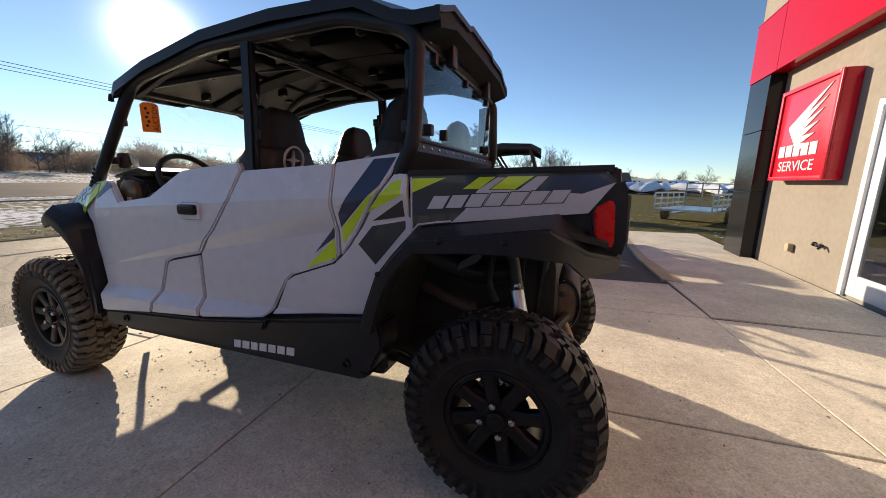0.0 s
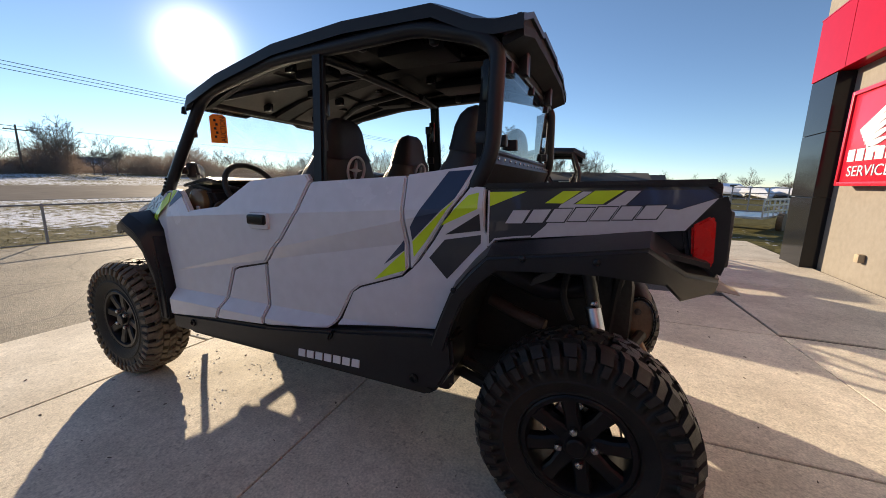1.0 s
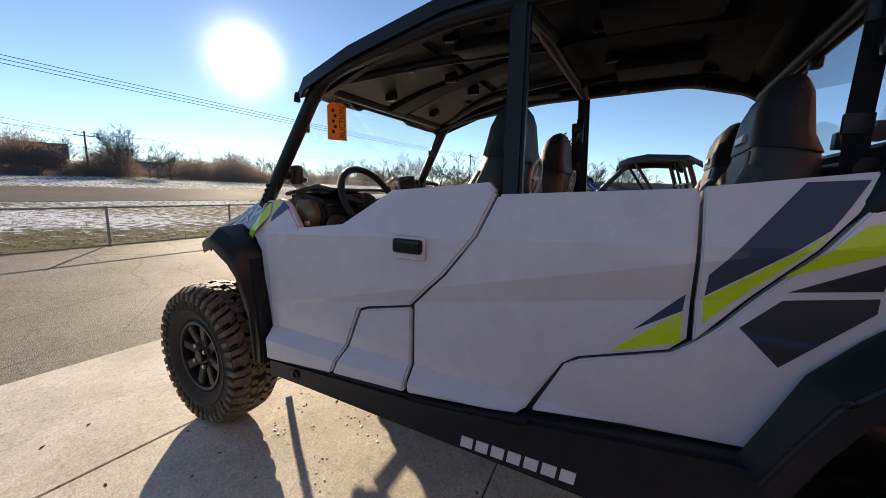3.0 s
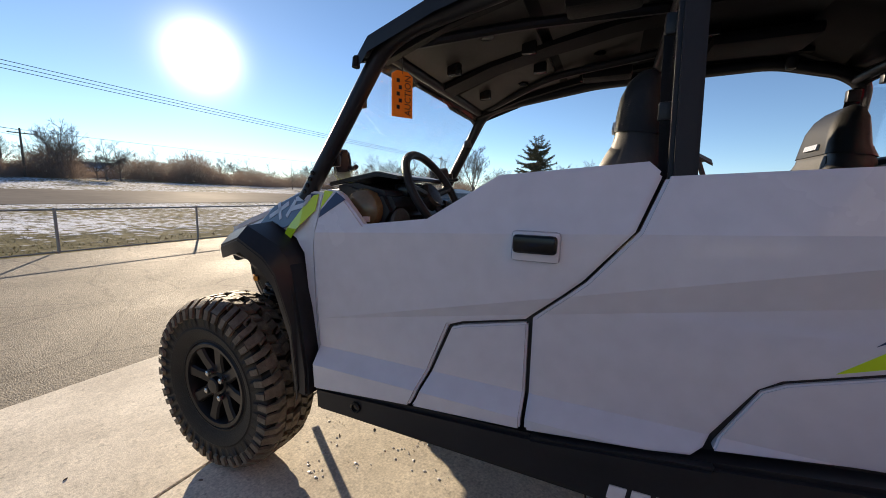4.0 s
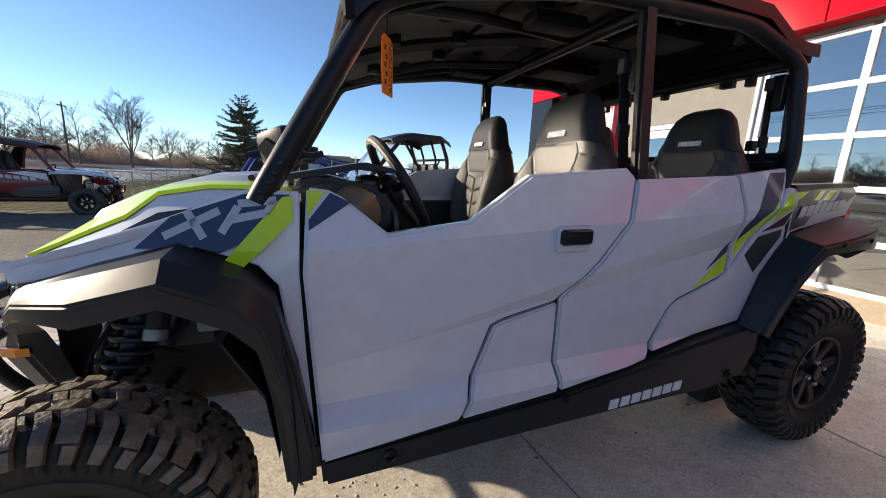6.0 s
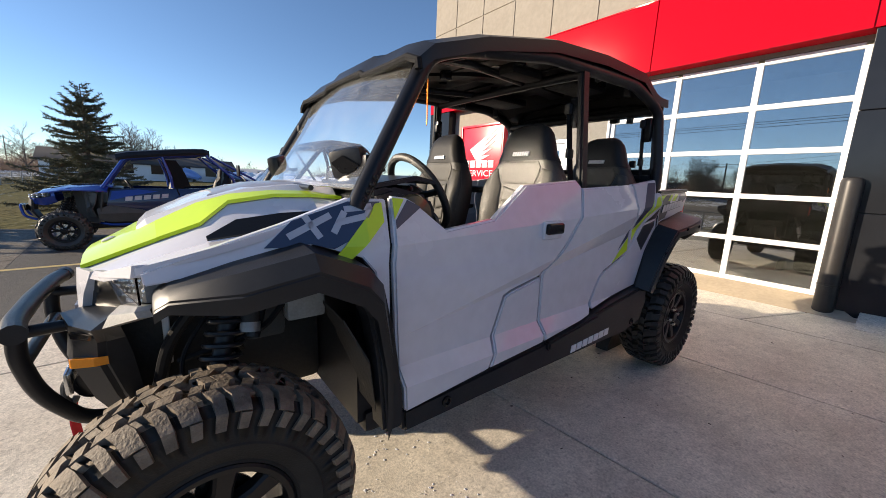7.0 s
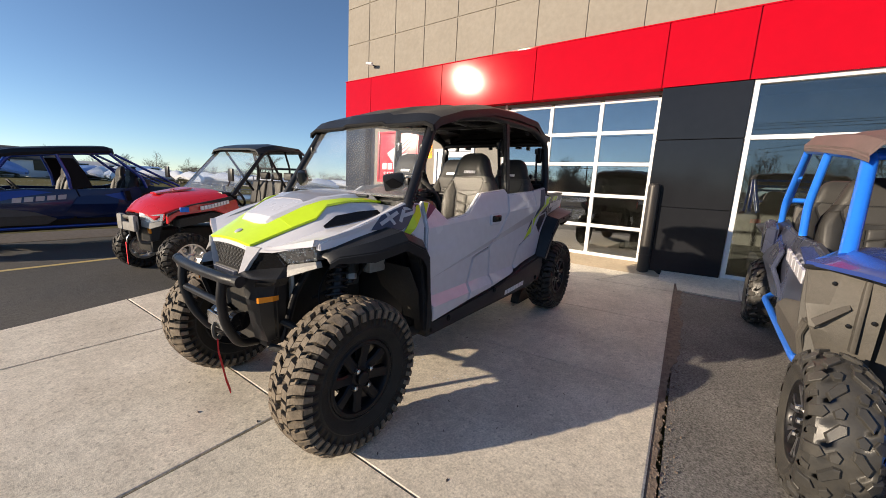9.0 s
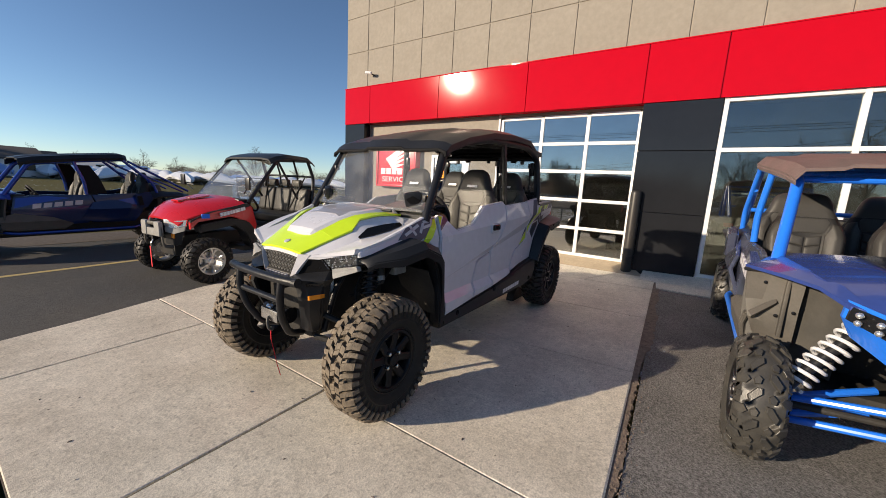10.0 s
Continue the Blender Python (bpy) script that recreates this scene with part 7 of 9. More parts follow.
# moulded roof with sloping edges and a rear lip
R_ = [(-2.092, 1.652, 0.585, 1.672), (-2.04, 1.700, 0.598, 1.735), (-1.80, 1.778, 0.60, 1.815), (-1.40, 1.860, 0.60, 1.900), (-1.00, 1.888, 0.60, 1.935), (-0.60, 1.882, 0.60, 1.930), (-0.44, 1.806, 0.60, 1.870), (-0.36, 1.790, 0.60, 1.858), (-0.262, 1.795, 0.595, 1.862)]
rows = []
for x, ze, w, zc in R_:
    rows.append([(x, 0, zc), (x, w * 0.30, zc), (x, w * 0.36, zc - 0.016), (x, w * 0.72, zc - 0.018), (x, w * 0.90, ze + 0.004), (x + 0.004, w, ze - 0.018), (x + 0.004, w * 1.004, ze - 0.044)])
roof = part("roof", sheet(fresh(), mirrored(rows), 0.022), BLACKP, utv, "black moulded roof", smooth=25)
# matt black tube added to hide the sun's glint on the front edge
part("edge_trim", tube(fresh(), [(x - 0.003, y, z - 0.012) for x, y, z in mirrored(rows[:1])[0]], 0.0135, 8, 0.0), WEB, roof)
rows = [[(x, y, z - 0.045) for x, y, z in row[:5]] for row in rows[1:-2]]
part("headliner", sheet(fresh(), mirrored(rows), 0.010), LINER, roof, "dark ribbed headliner", smooth=25)
for s in (1, -1):
    for x, y, w, l in ((-1.35, 0.36, 0.10, 0.22), (-0.80, 0.30, 0.20, 0.34)):
        part("headliner_pad", block(x - l / 2, x + l / 2, s * y - w / 2, s * y + w / 2, 1.715 + 0.075 * (x + 1.72), 1.765 + 0.075 * (x + 1.72), bevel=0.02), LINER, roof)


def liner_z(x):
    for p, q in zip(R_, R_[1:]):
        if p[0] <= x <= q[0]:
            return p[3] + (q[3] - p[3]) * (x - p[0]) / (q[0] - p[0]) - 0.066
    return R_[0][3] - 0.066


def liner_panel(name, x0, x1, y0, y1, y2, y3, drop, thick, mat, label=""):
    """A moulded panel under the roof, y0..y1 wide at its front and y2..y3 at its rear."""
    rows = []
    for k in range(7):
        u = k / 6
        x = x0 + (x1 - x0) * u
        rows.append([(x, y0 + (y2 - y0) * u, liner_z(x) - drop), (x, y1 + (y3 - y1) * u, liner_z(x) - drop)])
    return part(name, sheet(fresh(), rows, thick), mat, roof, label, smooth=40)


for s in (1, -1):
    # front panels take a greyer liner colour, for sun falling on black plastic
    for x0, x1, a, b, c, d in ((-2.00, -1.58, 0.10, 0.44, 0.07, 0.46), (-1.54, -1.22, 0.07, 0.46, 0.07, 0.46)):
        liner_panel("liner_panel", x0, x1, s * a, s * b, s * c, s * d, 0.002, 0.012, LINERG, "moulded roof panel in sunlit grey")
    liner_panel("liner_panel", -1.06, -0.66, s * 0.07, s * 0.46, s * 0.07, s * 0.46, 0.002, 0.014, LINER)
    liner_panel("liner_rib", -2.04, -0.56, s * 0.475, s * 0.505, s * 0.485, s * 0.515, 0.004, 0.035, LINER)
    for x, y, r in ((-1.74, 0.30, 0.030), (-1.38, 0.22, 0.024), (-1.32, 0.40, 0.022), (-0.86, 0.28, 0.032)):
        o = part("liner_hole", lathe(fresh(), [(r, 0.0), (r, -0.006), (r * 0.6, -0.004)], 18, "z"), GLOSSB, roof)
        o.location = (x, s * y, liner_z(x) - 0.013)
    for x, y in ((-1.90, 0.20), (-1.62, 0.12), (-1.45, 0.44), (-0.98, 0.18), (-0.70, 0.40)):
        part("roof_clip", block(x - 0.028, x + 0.028, s * y - 0.014, s * y + 0.014, liner_z(x) - 0.055, liner_z(x) - 0.010, bevel=0.006), GLOSSB, roof)
    part("roof_knob", lathe(fresh(), [(0.020, 0.0), (0.022, -0.02), (0.018, -0.045), (0.008, -0.05)], 14, "z"), BLACKP, roof).location = (-0.62, s * 0.52, 1.80)
    part("roof_knob", lathe(fresh(), [(0.020, 0.0), (0.022, -0.02), (0.018, -0.045), (0.008, -0.05)], 14, "z"), BLACKP, roof).location = (-0.95, s * 0.53, 1.82)
liner_panel("liner_rib", -2.04, -0.56, -0.055, 0.055, -0.055, 0.055, 0.004, 0.022, LINER)
bm = fresh()
sheet(bm, mirrored([[(-0.262, 0.0, 1.80), (-0.262, 0.40, 1.795), (-0.262, 0.575, 1.745)], [(-0.335, 0.0, 1.755), (-0.335, 0.40, 1.75), (-0.335, 0.575, 1.72)]]), 0.03)
part("rear_lip", bm, LINER, roof)
part("rear_header", sheet(fresh(), mirrored([[(-0.274, 0.0, 1.850), (-0.274, 0.40, 1.838), (-0.274, 0.570, 1.790)], [(-0.278, 0.0, 1.775), (-0.278, 0.40, 1.770), (-0.278, 0.570, 1.722)]]), 0.014, (-1, 0, 0)), LINER, roof)
part("window_header", sheet(fresh(), mirrored([[(-0.338, 0.0, 1.740), (-0.338, 0.40, 1.735), (-0.338, 0.570, 1.706)], [(-0.350, 0.0, 1.690), (-0.350, 0.40, 1.688), (-0.350, 0.566, 1.672)]]), 0.010, (-1, 0, 0)), LINER, roof)
for s in (1, -1):
    part("roof_clamp", block(-0.335, -0.30, s * 0.30 - 0.03, s * 0.30 + 0.03, 1.66, 1.76, bevel=0.008), BLACKP, roof)

# windscreen, rear panel and rear window
bm = fresh()
sheet(bm, mirrored([[(-2.085, 0, 1.655), (-2.072, 0.28, 1.655), (-2.050, 0.505, 1.645)], [(-2.20, 0, 1.46), (-2.18, 0.30, 1.455), (-2.15, 0.535, 1.445)], [(-2.355, 0, 1.215), (-2.335, 0.33, 1.212), (-2.285, 0.57, 1.215)]]), 0.005, (-1, 0, 0.6))
ws = part("windscreen", bm, SCREEN, utv, "clear full windscreen", smooth=60)
ws.visible_shadow = False
bm = fresh()
tube(bm, [(-2.36, -0.33, 1.208), (-2.375, 0, 1.212), (-2.36, 0.33, 1.208)], 0.010, 8)
part("windscreen_seal", bm, BLACKP, ws)
for s in (1, -1):
    part("windscreen_edge", tube(fresh(), [(-2.052, s * 0.508, 1.642), (-2.152, s * 0.538, 1.445), (-2.287, s * 0.573, 1.215)], 0.006, 8, 0.0), GLOSSB, ws)
for s in (1, -1):
    for z in (1.62, 1.50, 1.30):
        x = -2.312 + (z - 1.2) * 0.60
        part("windscreen_clamp", block(x - 0.008, x + 0.04, s * 0.535 - 0.014, s * 0.535 + 0.014, z - 0.022, z + 0.022, bevel=0.010), BLACKP, ws)
bm = fresh()
sheet(bm, mirrored([[(-0.352, 0, 1.700), (-0.352, 0.52, 1.69), (-0.352, 0.565, 1.675)], [(-0.372, 0, 1.345), (-0.372, 0.56, 1.345), (-0.372, 0.595, 1.36)]]), 0.005, (1, 0, 0))
rw = part("rear_window", bm, SMOKED, utv, "clear polycarbonate rear window")
rw.visible_shadow = False
bm = fresh()
tube(bm, [(-0.348, -0.567, 1.69), (-0.348, 0.567, 1.69), (-0.368, 0.60, 1.345), (-0.368, -0.60, 1.345), (-0.348, -0.567, 1.69)], 0.012, 8, 0.03)
part("window_seal", bm, BLACKP, rw)
for y, z in ((-0.47, 1.39), (-0.30, 1.39), (0.47, 1.39), (-0.42, 1.665), (0.0, 1.675), (0.42, 1.665)):
    part("window_clamp", block(-0.372, -0.335, y - 0.016, y + 0.016, z - 0.022, z + 0.022, bevel=0.006), BLACKP, rw)
bm = fresh()
sheet(bm, mirrored([[(-0.365, 0, 1.345), (-0.365, 0.60, 1.345)], [(-0.345, 0, 1.30), (-0.345, 0.60, 1.30)], [(-0.385, 0, 1.20), (-0.385, 0.60, 1.20)], [(-0.44, 0, 1.05), (-0.44, 0.58, 1.05)]]), 0.02, (-1, 0, 0))
rp = part("rear_bulkhead", bm, BLACKP, utv, smooth=30)
for k in range(14):
    o = part("rivet", lathe(fresh(), [(0.006, 0.0), (0.006, 0.004), (0.003, 0.006)], 8, "x"), STEEL, rp)
    o.location = (-0.345, -0.55 + 0.085 * k, 1.318)

# orange tag hanging from the cage
tag = thing("auction_tag", "orange cardboard tag with black lettering hung by a string", "tag")
T = TILT @ pose(-1.978, -0.478, 1.600, 0, 0, 57)
tag.matrix_basis = T
part("card", prism(fresh(), [(-0.040, -0.150), (0.040, -0.150), (0.040, -0.010), (0.022, 0.004), (-0.022, 0.004), (-0.040, -0.010)], -0.001, 0.001), ORANGE, tag, smooth=None)
part("string", tube(fresh(), [(0, 0, -0.005), (0.003, 0, 0.04), (0.0, 0.0, 0.075)], 0.0015, 6, 0.01), BLACKP, tag)
for s in (1, -1):
    words("AUCTION", 0.034, SEATB, "lettering", tag, pose(s * 0.022, -s * 0.0016, -0.075, 90, -90, 0 if s > 0 else 180), 0.0003, "black lettering", 0.88)
    bm = fresh()
    for k in range(5):
        box(bm, -0.022 + 0.008 * (k % 2), -0.010 + 0.008 * (k % 2), -0.0016, 0.0016, -0.035 - 0.022 * k, -0.022 - 0.022 * k)
    if s > 0:
        part("note_bars", bm, SEATB, tag, smooth=None)


# ---- the other vehicles ----
TYRE_B = island_tyre_mesh("tyre", 0.345, 0.108, 0.178, GREYRUB)
RIM_B = rim_mesh("wheel", 0.178, 0.106, RIMM, 6, 0.2, True, ALU)
RIM_D = rim_mesh("wheel", 0.178, 0.106, RIMM, 6, 0.2, True)
TYRE_C = tyre_mesh("tyre", 0.300, 0.105, 0.168, DARKRUB, 24, 0.016)
RIM_C = rim_mesh("wheel", 0.175, 0.110, ALU, 5, 0.3, True)


def sport_utv(m, label, paint, tubes, spring, side_mat, roof_mat, rim, group="", glass=False):
    """A long four-seat sport side-by-side with an open cage. Nose to -x, rear axle at x 0."""
    v = thing("sport_side_by_side", label, "off-road vehicle", m, group)
    WB = 2.78
    for wx in (0.0, -WB):
        for wy in (-0.665, 0.665):
            wheel(v, wx, wy, 0.343, TYRE_B, rim, ALU, 0.106, 20 if wx else 50)
    part("belly_pan", block(-2.62, 0.25, -0.40, 0.40, 0.33, 0.42, bevel=0.02), UNDER, v)
    part("body_tub", block(-2.30, 0.10, -0.50, 0.50, 0.40, 0.72, bevel=0.05), UNDER, v)
    part("rear_bulkhead", block(-0.18, -0.10, -0.55, 0.55, 0.6, 1.25, bevel=0.02), GREYP, v)
    # hood falls to a pointed nose
    rows = [[(-3.22, 0.0, 0.86), (-3.20, 0.12, 0.86), (-3.14, 0.24, 0.85)],
            [(-3.05, 0.0, 1.00), (-3.03, 0.18, 0.99), (-2.98, 0.34, 0.955)],
            [(-2.70, 0.0, 1.085), (-2.70, 0.26, 1.080), (-2.68, 0.50, 1.050)],
            [(-2.12, 0.0, 1.115), (-2.12, 0.30, 1.110), (-2.12, 0.60, 1.085)]]
    hd = part("hood", sheet(fresh(), mirrored(rows), 0.02), paint, v, smooth=25)
    part("hood_panel", sheet(fresh(), mirrored([[(-2.96, 0.0, 1.040), (-2.94, 0.14, 1.034)], [(-2.60, 0.0, 1.110), (-2.60, 0.20, 1.104)], [(-2.14, 0.0, 1.130), (-2.14, 0.24, 1.125)]]), 0.012), GLOSSB, hd, smooth=25)
    bm = fresh()
    sheet(bm, mirrored([[(-3.23, 0.0, 0.85), (-3.18, 0.18, 0.84)], [(-3.27, 0.0, 0.66), (-3.20, 0.18, 0.64)], [(-3.18, 0.0, 0.48), (-3.12, 0.16, 0.48)]]), 0.03, (1, 0, 0))
    nose = part("front_fascia", bm, BLACKP, v, smooth=25)
    part("grille", block(-3.285, -3.26, -0.12, 0.12, 0.65, 0.75, bevel=0.006), GLOSSB, nose)
    bm = fresh()
    tube(bm, [(-3.14, -0.20, 0.50), (-3.29, -0.18, 0.56), (-3.32, -0.16, 0.74), (-3.32, 0.16, 0.74), (-3.29, 0.18, 0.56), (-3.14, 0.20, 0.50)], 0.020, 10, 0.06)
    part("front_bumper", bm, tubes, v)
    for s in (1, -1):
        # headlight cluster set in a painted surround
        bm = fresh()
        sheet(bm, [[(-3.17, -s * 0.16, 0.925), (-3.06, -s * 0.30, 0.955), (-2.90, -s * 0.42, 0.985)], [(-3.20, -s * 0.16, 0.87), (-3.08, -s * 0.31, 0.86), (-2.90, -s * 0.43, 0.90)], [(-3.16, -s * 0.17, 0.76), (-3.02, -s * 0.29, 0.74), (-2.88, -s * 0.38, 0.80)]], 0.03, (1, 0, 0))
        part("lamp_surround", bm, tubes, v, smooth=25)
        bm = fresh()
        sheet(bm, [[(-3.185, -s * 0.19, 0.922), (-3.090, -s * 0.31, 0.942), (-2.940, -s * 0.415, 0.965)], [(-3.205, -s * 0.19, 0.872), (-3.105, -s * 0.318, 0.862), (-2.945, -s * 0.425, 0.900)]], 0.02, (1, 0, 0))
        lamp = part("headlight", bm, GLOSSB, v, "dark headlight with bright round lamps")
        for k in range(4):
            for j in range(2):
                u = 0.16 + 0.23 * k
                p = Vector((-3.195, -s * 0.20, 0.897)).lerp(Vector((-3.10, -s * 0.315, 0.903)), u * 2) if u < 0.5 else Vector((-3.10, -s * 0.315, 0.903)).lerp(Vector((-2.945, -s * 0.42, 0.932)), u * 2 - 1)
                mm = Matrix.Translation(p + Vector((-0.016, -s * 0.016, 0.018 - 0.036 * j)))
                bm = fresh()
                bmesh.ops.create_icosphere(bm, subdivisions=2, radius=0.015, matrix=mm)
                part("lamp_lens", bm, LAMPB, lamp, "bright round lamp lens")
        # front fender top, dark inner fender and shield
        rows = [[(-2.98, -s * 0.34, 0.955), (-2.94, -s * 0.42, 0.965)], [(-2.80, -s * 0.42, 1.030), (-2.78, -s * 0.50, 1.010)], [(-2.62, -s * 0.50, 1.055), (-2.60, -s * 0.62, 1.020)], [(-2.36, -s * 0.58, 1.085), (-2.34, -s * 0.76, 1.015)], [(-2.18, -s * 0.60, 1.085), (-2.20, -s * 0.72, 1.00)]]
        part("front_fender", sheet(fresh(), rows, 0.02), paint, v, smooth=25)
        bm = fresh()
        sheet(bm, [[(-2.66, -s * 0.34, 1.00), (-2.52, -s * 0.48, 1.02), (-2.38, -s * 0.62, 1.03), (-2.26, -s * 0.74, 1.00)], [(-2.64, -s * 0.34, 0.80), (-2.46, -s * 0.46, 0.80), (-2.36, -s * 0.60, 0.80), (-2.30, -s * 0.74, 0.78)], [(-2.62, -s * 0.34, 0.62), (-2.45, -s * 0.46, 0.60), (-2.36, -s * 0.60, 0.60), (-2.32, -s * 0.73, 0.58)], [(-2.60, -s * 0.34, 0.46), (-2.46, -s * 0.46, 0.45), (-2.38, -s * 0.58, 0.45), (-2.36, -s * 0.68, 0.45)]], 0.02, (1, 0, 0))
        inner = part("inner_fender", bm, GREYP, v, "dusty dark plastic inner fender", smooth=25)
        # the shield before the door: facets, ribs and push-in clips
        sheet_rows = [[(-2.33, -s * 0.745, 0.99), (-2.44, -s * 0.64, 1.00), (-2.54, -s * 0.50, 1.00)], [(-2.37, -s * 0.735, 0.80), (-2.43, -s * 0.66, 0.82), (-2.50, -s * 0.50, 0.80)], [(-2.42, -s * 0.715, 0.70), (-2.44, -s * 0.63, 0.68), (-2.49, -s * 0.50, 0.66)], [(-2.38, -s * 0.66, 0.56), (-2.42, -s * 0.58, 0.55), (-2.48, -s * 0.50, 0.55)]]
        part("shield", sheet(fresh(), sheet_rows, 0.014, (1, 0, 0)), DUSTB, inner, smooth=12)
        part("rib", sheet(fresh(), [[(-2.44, -s * 0.715, 0.735), (-2.45, -s * 0.60, 0.845)], [(-2.475, -s * 0.700, 0.715), (-2.485, -s * 0.60, 0.825)], [(-2.44, -s * 0.70, 0.69), (-2.45, -s * 0.60, 0.80)]], 0.008, (1, 0, 0)), DUSTB, inner, smooth=12)
        part("rib", block(-2.50, -2.46, min(-s * 0.555, -s * 0.575), max(-s * 0.555, -s * 0.575), 0.62, 0.97, bevel=0.006), DUSTB, inner)
        part("arch_lip", tube(fresh(), [(-2.34, -s * 0.758, 0.985), (-2.46, -s * 0.66, 1.012), (-2.62, -s * 0.52, 1.015)], 0.013, 8, 0.04), BLACKP, inner)
        for cy, cz in ((0.52, 0.93), (0.52, 0.78), (0.59, 0.74), (0.66, 0.93)):
            part("clip", lathe(fresh(), [(0.011, 0.0), (0.010, -0.006), (0.004, -0.008)], 10, "x"), GLOSSB, inner).location = (-2.495 + (cy - 0.52) * 0.45, -s * cy, cz)
        # flank: doors in two pieces with bars for lettering, lower shell and sill tube
        def flank(x, z):
            return -0.70 + max(0.0, z - 0.85) * 0.25 + max(0.0, 0.62 - z) * 0.35
        for nm, pts in (("front_door", [(-2.20, 0.58), (-2.22, 0.78), (-2.16, 1.02), (-1.80, 1.06), (-1.22, 1.05), (-1.16, 0.80), (-1.30, 0.55), (-1.9, 0.52)]), ("rear_door", [(-1.20, 1.05), (-0.55, 1.08), (-0.40, 0.98), (-0.50, 0.70), (-0.62, 0.54), (-1.26, 0.55), (-1.13, 0.80)])):
            d = part(nm, skin(pts, flank, [(-3, 0.85, 1, 0.85), (-3, 0.62, 1, 0.62)], 0.04, s, 0.008), side_mat, v, smooth=25)
            if nm == "front_door":
                for k in range(5):
                    a = -1.98 + 0.13 * k
                    zz = 0.83 + 0.012 * k
                    bm = prism(fresh(), [(a, zz), (a + 0.10, zz + 0.008), (a + 0.115, zz + 0.085), (a + 0.015, zz + 0.078)], s * -0.7045, s * -0.69)
                    part("name_bar", bm, SILVERL, d, "plain silver bar", smooth=None)
                part("door_flash", skin([(-2.18, 0.84), (-1.9, 0.92), (-1.5, 1.0), (-1.78, 1.035), (-2.14, 1.0)], flank, [(-3, 0.85, 1, 0.85)], 0.003, s, 0, 0.003), paint, d, smooth=None)
            else:
                part("door_flash", skin([(-1.05, 0.92), (-0.60, 1.0), (-0.48, 0.97), (-0.56, 0.86)], flank, [], 0.003, s, 0, 0.004), paint, d, smooth=None)
        part("sill_tube", tube(fresh(), [(-2.36, -s * 0.60, 0.46), (-2.2, -s * 0.69, 0.42), (-0.62, -s * 0.69, 0.42), (-0.5, -s * 0.60, 0.46)], 0.024, 10, 0.1), tubes, v)
        bm = skin([(-2.34, 0.50), (-2.36, 0.70), (-2.18, 0.76), (-1.75, 0.68), (-1.50, 0.56), (-1.62, 0.47), (-2.2, 0.47)], lambda x, z: -0.715 - max(0.0, 0.12 - abs(z - 0.62)) * 0.22, [(-3, 0.62, 1, 0.62), (-3, 0.55, 1, 0.55)], 0.03, s, 0.008)
        part("lower_shell", bm, DUSTB, v, smooth=15)
        bm = skin([(-1.42, 0.60), (-1.22, 0.92), (-0.92, 0.98), (-0.66, 0.88), (-0.74, 0.62), (-1.1, 0.56)], lambda x, z: -0.712 - max(0.0, 0.16 - abs(z - 0.80)) * 0.35, [(-3, 0.80, 1, 0.80), (-3, 0.66, 1, 0.66), (-3, 0.94, 1, 0.94)], 0.03, s, 0.008)
        part("door_pod", bm, BLUEGREY if paint is BLUEP else side_mat, v, smooth=15)
        part("scoop", prism(fresh(), [(-0.56, 0.80), (-0.60, 1.06), (-0.36, 1.12), (-0.30, 0.98), (-0.42, 0.80)], s * -0.765, s * -0.68, bevel=0.02), side_mat, v, "angular side scoop")
        part("scoop_mouth", prism(fresh(), [(-0.545, 0.84), (-0.575, 1.03), (-0.50, 1.045), (-0.47, 0.85)], s * -0.769, s * -0.755, bevel=0.004), GLOSSB, v)
        # rear fender and bed side
        rows = [[(-0.52, -s * 0.58, 1.06), (-0.50, -s * 0.74, 0.92)], [(-0.22, -s * 0.58, 1.12), (-0.20, -s * 0.78, 1.02)], [(0.22, -s * 0.56, 1.10), (0.22, -s * 0.78, 1.03)], [(0.46, -s * 0.54, 1.02), (0.46, -s * 0.72, 0.95)]]
        part("rear_fender", sheet(fresh(), rows, 0.02), BLACKP, v, smooth=25)
        part("tail_light", block(0.44, 0.47, min(-s * 0.50, -s * 0.64), max(-s * 0.50, -s * 0.64), 0.92, 0.99, bevel=0.006), REDL, v, "red tail light")
        # suspension
        part("shock_absorber", tube(fresh(), [(-2.72, -s * 0.28, 0.86), (-2.86, -s * 0.56, 0.46)], 0.026, 14), BLACKP, v)
        part("spring", coil(fresh(), (-2.735, -s * 0.31, 0.82), (-2.855, -s * 0.54, 0.49), 0.056, 0.010, 9), spring, v, "pale coil spring")
        for a, b_ in (((-2.58, -s * 0.16, 0.46), (-WB, -s * 0.58, 0.36)), ((-2.93, -s * 0.16, 0.50), (-WB, -s * 0.58, 0.38)), ((-2.62, -s * 0.18, 0.33), (-WB, -s * 0.58, 0.27)), ((-2.90, -s * 0.18, 0.36), (-WB, -s * 0.58, 0.25))):
            part("control_arm", tube(fresh(), [a, b_], 0.020, 10), tubes, v)
        part("drive_shaft", tube(fresh(), [(-2.80, -s * 0.1, 0.39), (-WB, -s * 0.60, 0.34)], 0.018, 10), UNDER, v)
        part("hub_carrier", block(-WB - 0.05, -WB + 0.05, min(-s * 0.56, -s * 0.62), max(-s * 0.56, -s * 0.62), 0.25, 0.47, bevel=0.012), UNDER, v)
        part("rear_shock", tube(fresh(), [(0.02, -s * 0.36, 1.02), (-0.10, -s * 0.52, 0.42)], 0.030, 12), BLACKP, v)
        part("rear_spring", coil(fresh(), (0.015, -s * 0.37, 0.98), (-0.09, -s * 0.51, 0.50), 0.052, 0.009, 8), spring, v)
        part("trailing_arm", tube(fresh(), [(-0.62, -s * 0.42, 0.46), (-0.05, -s * 0.58, 0.36)], 0.030, 10), tubes, v)
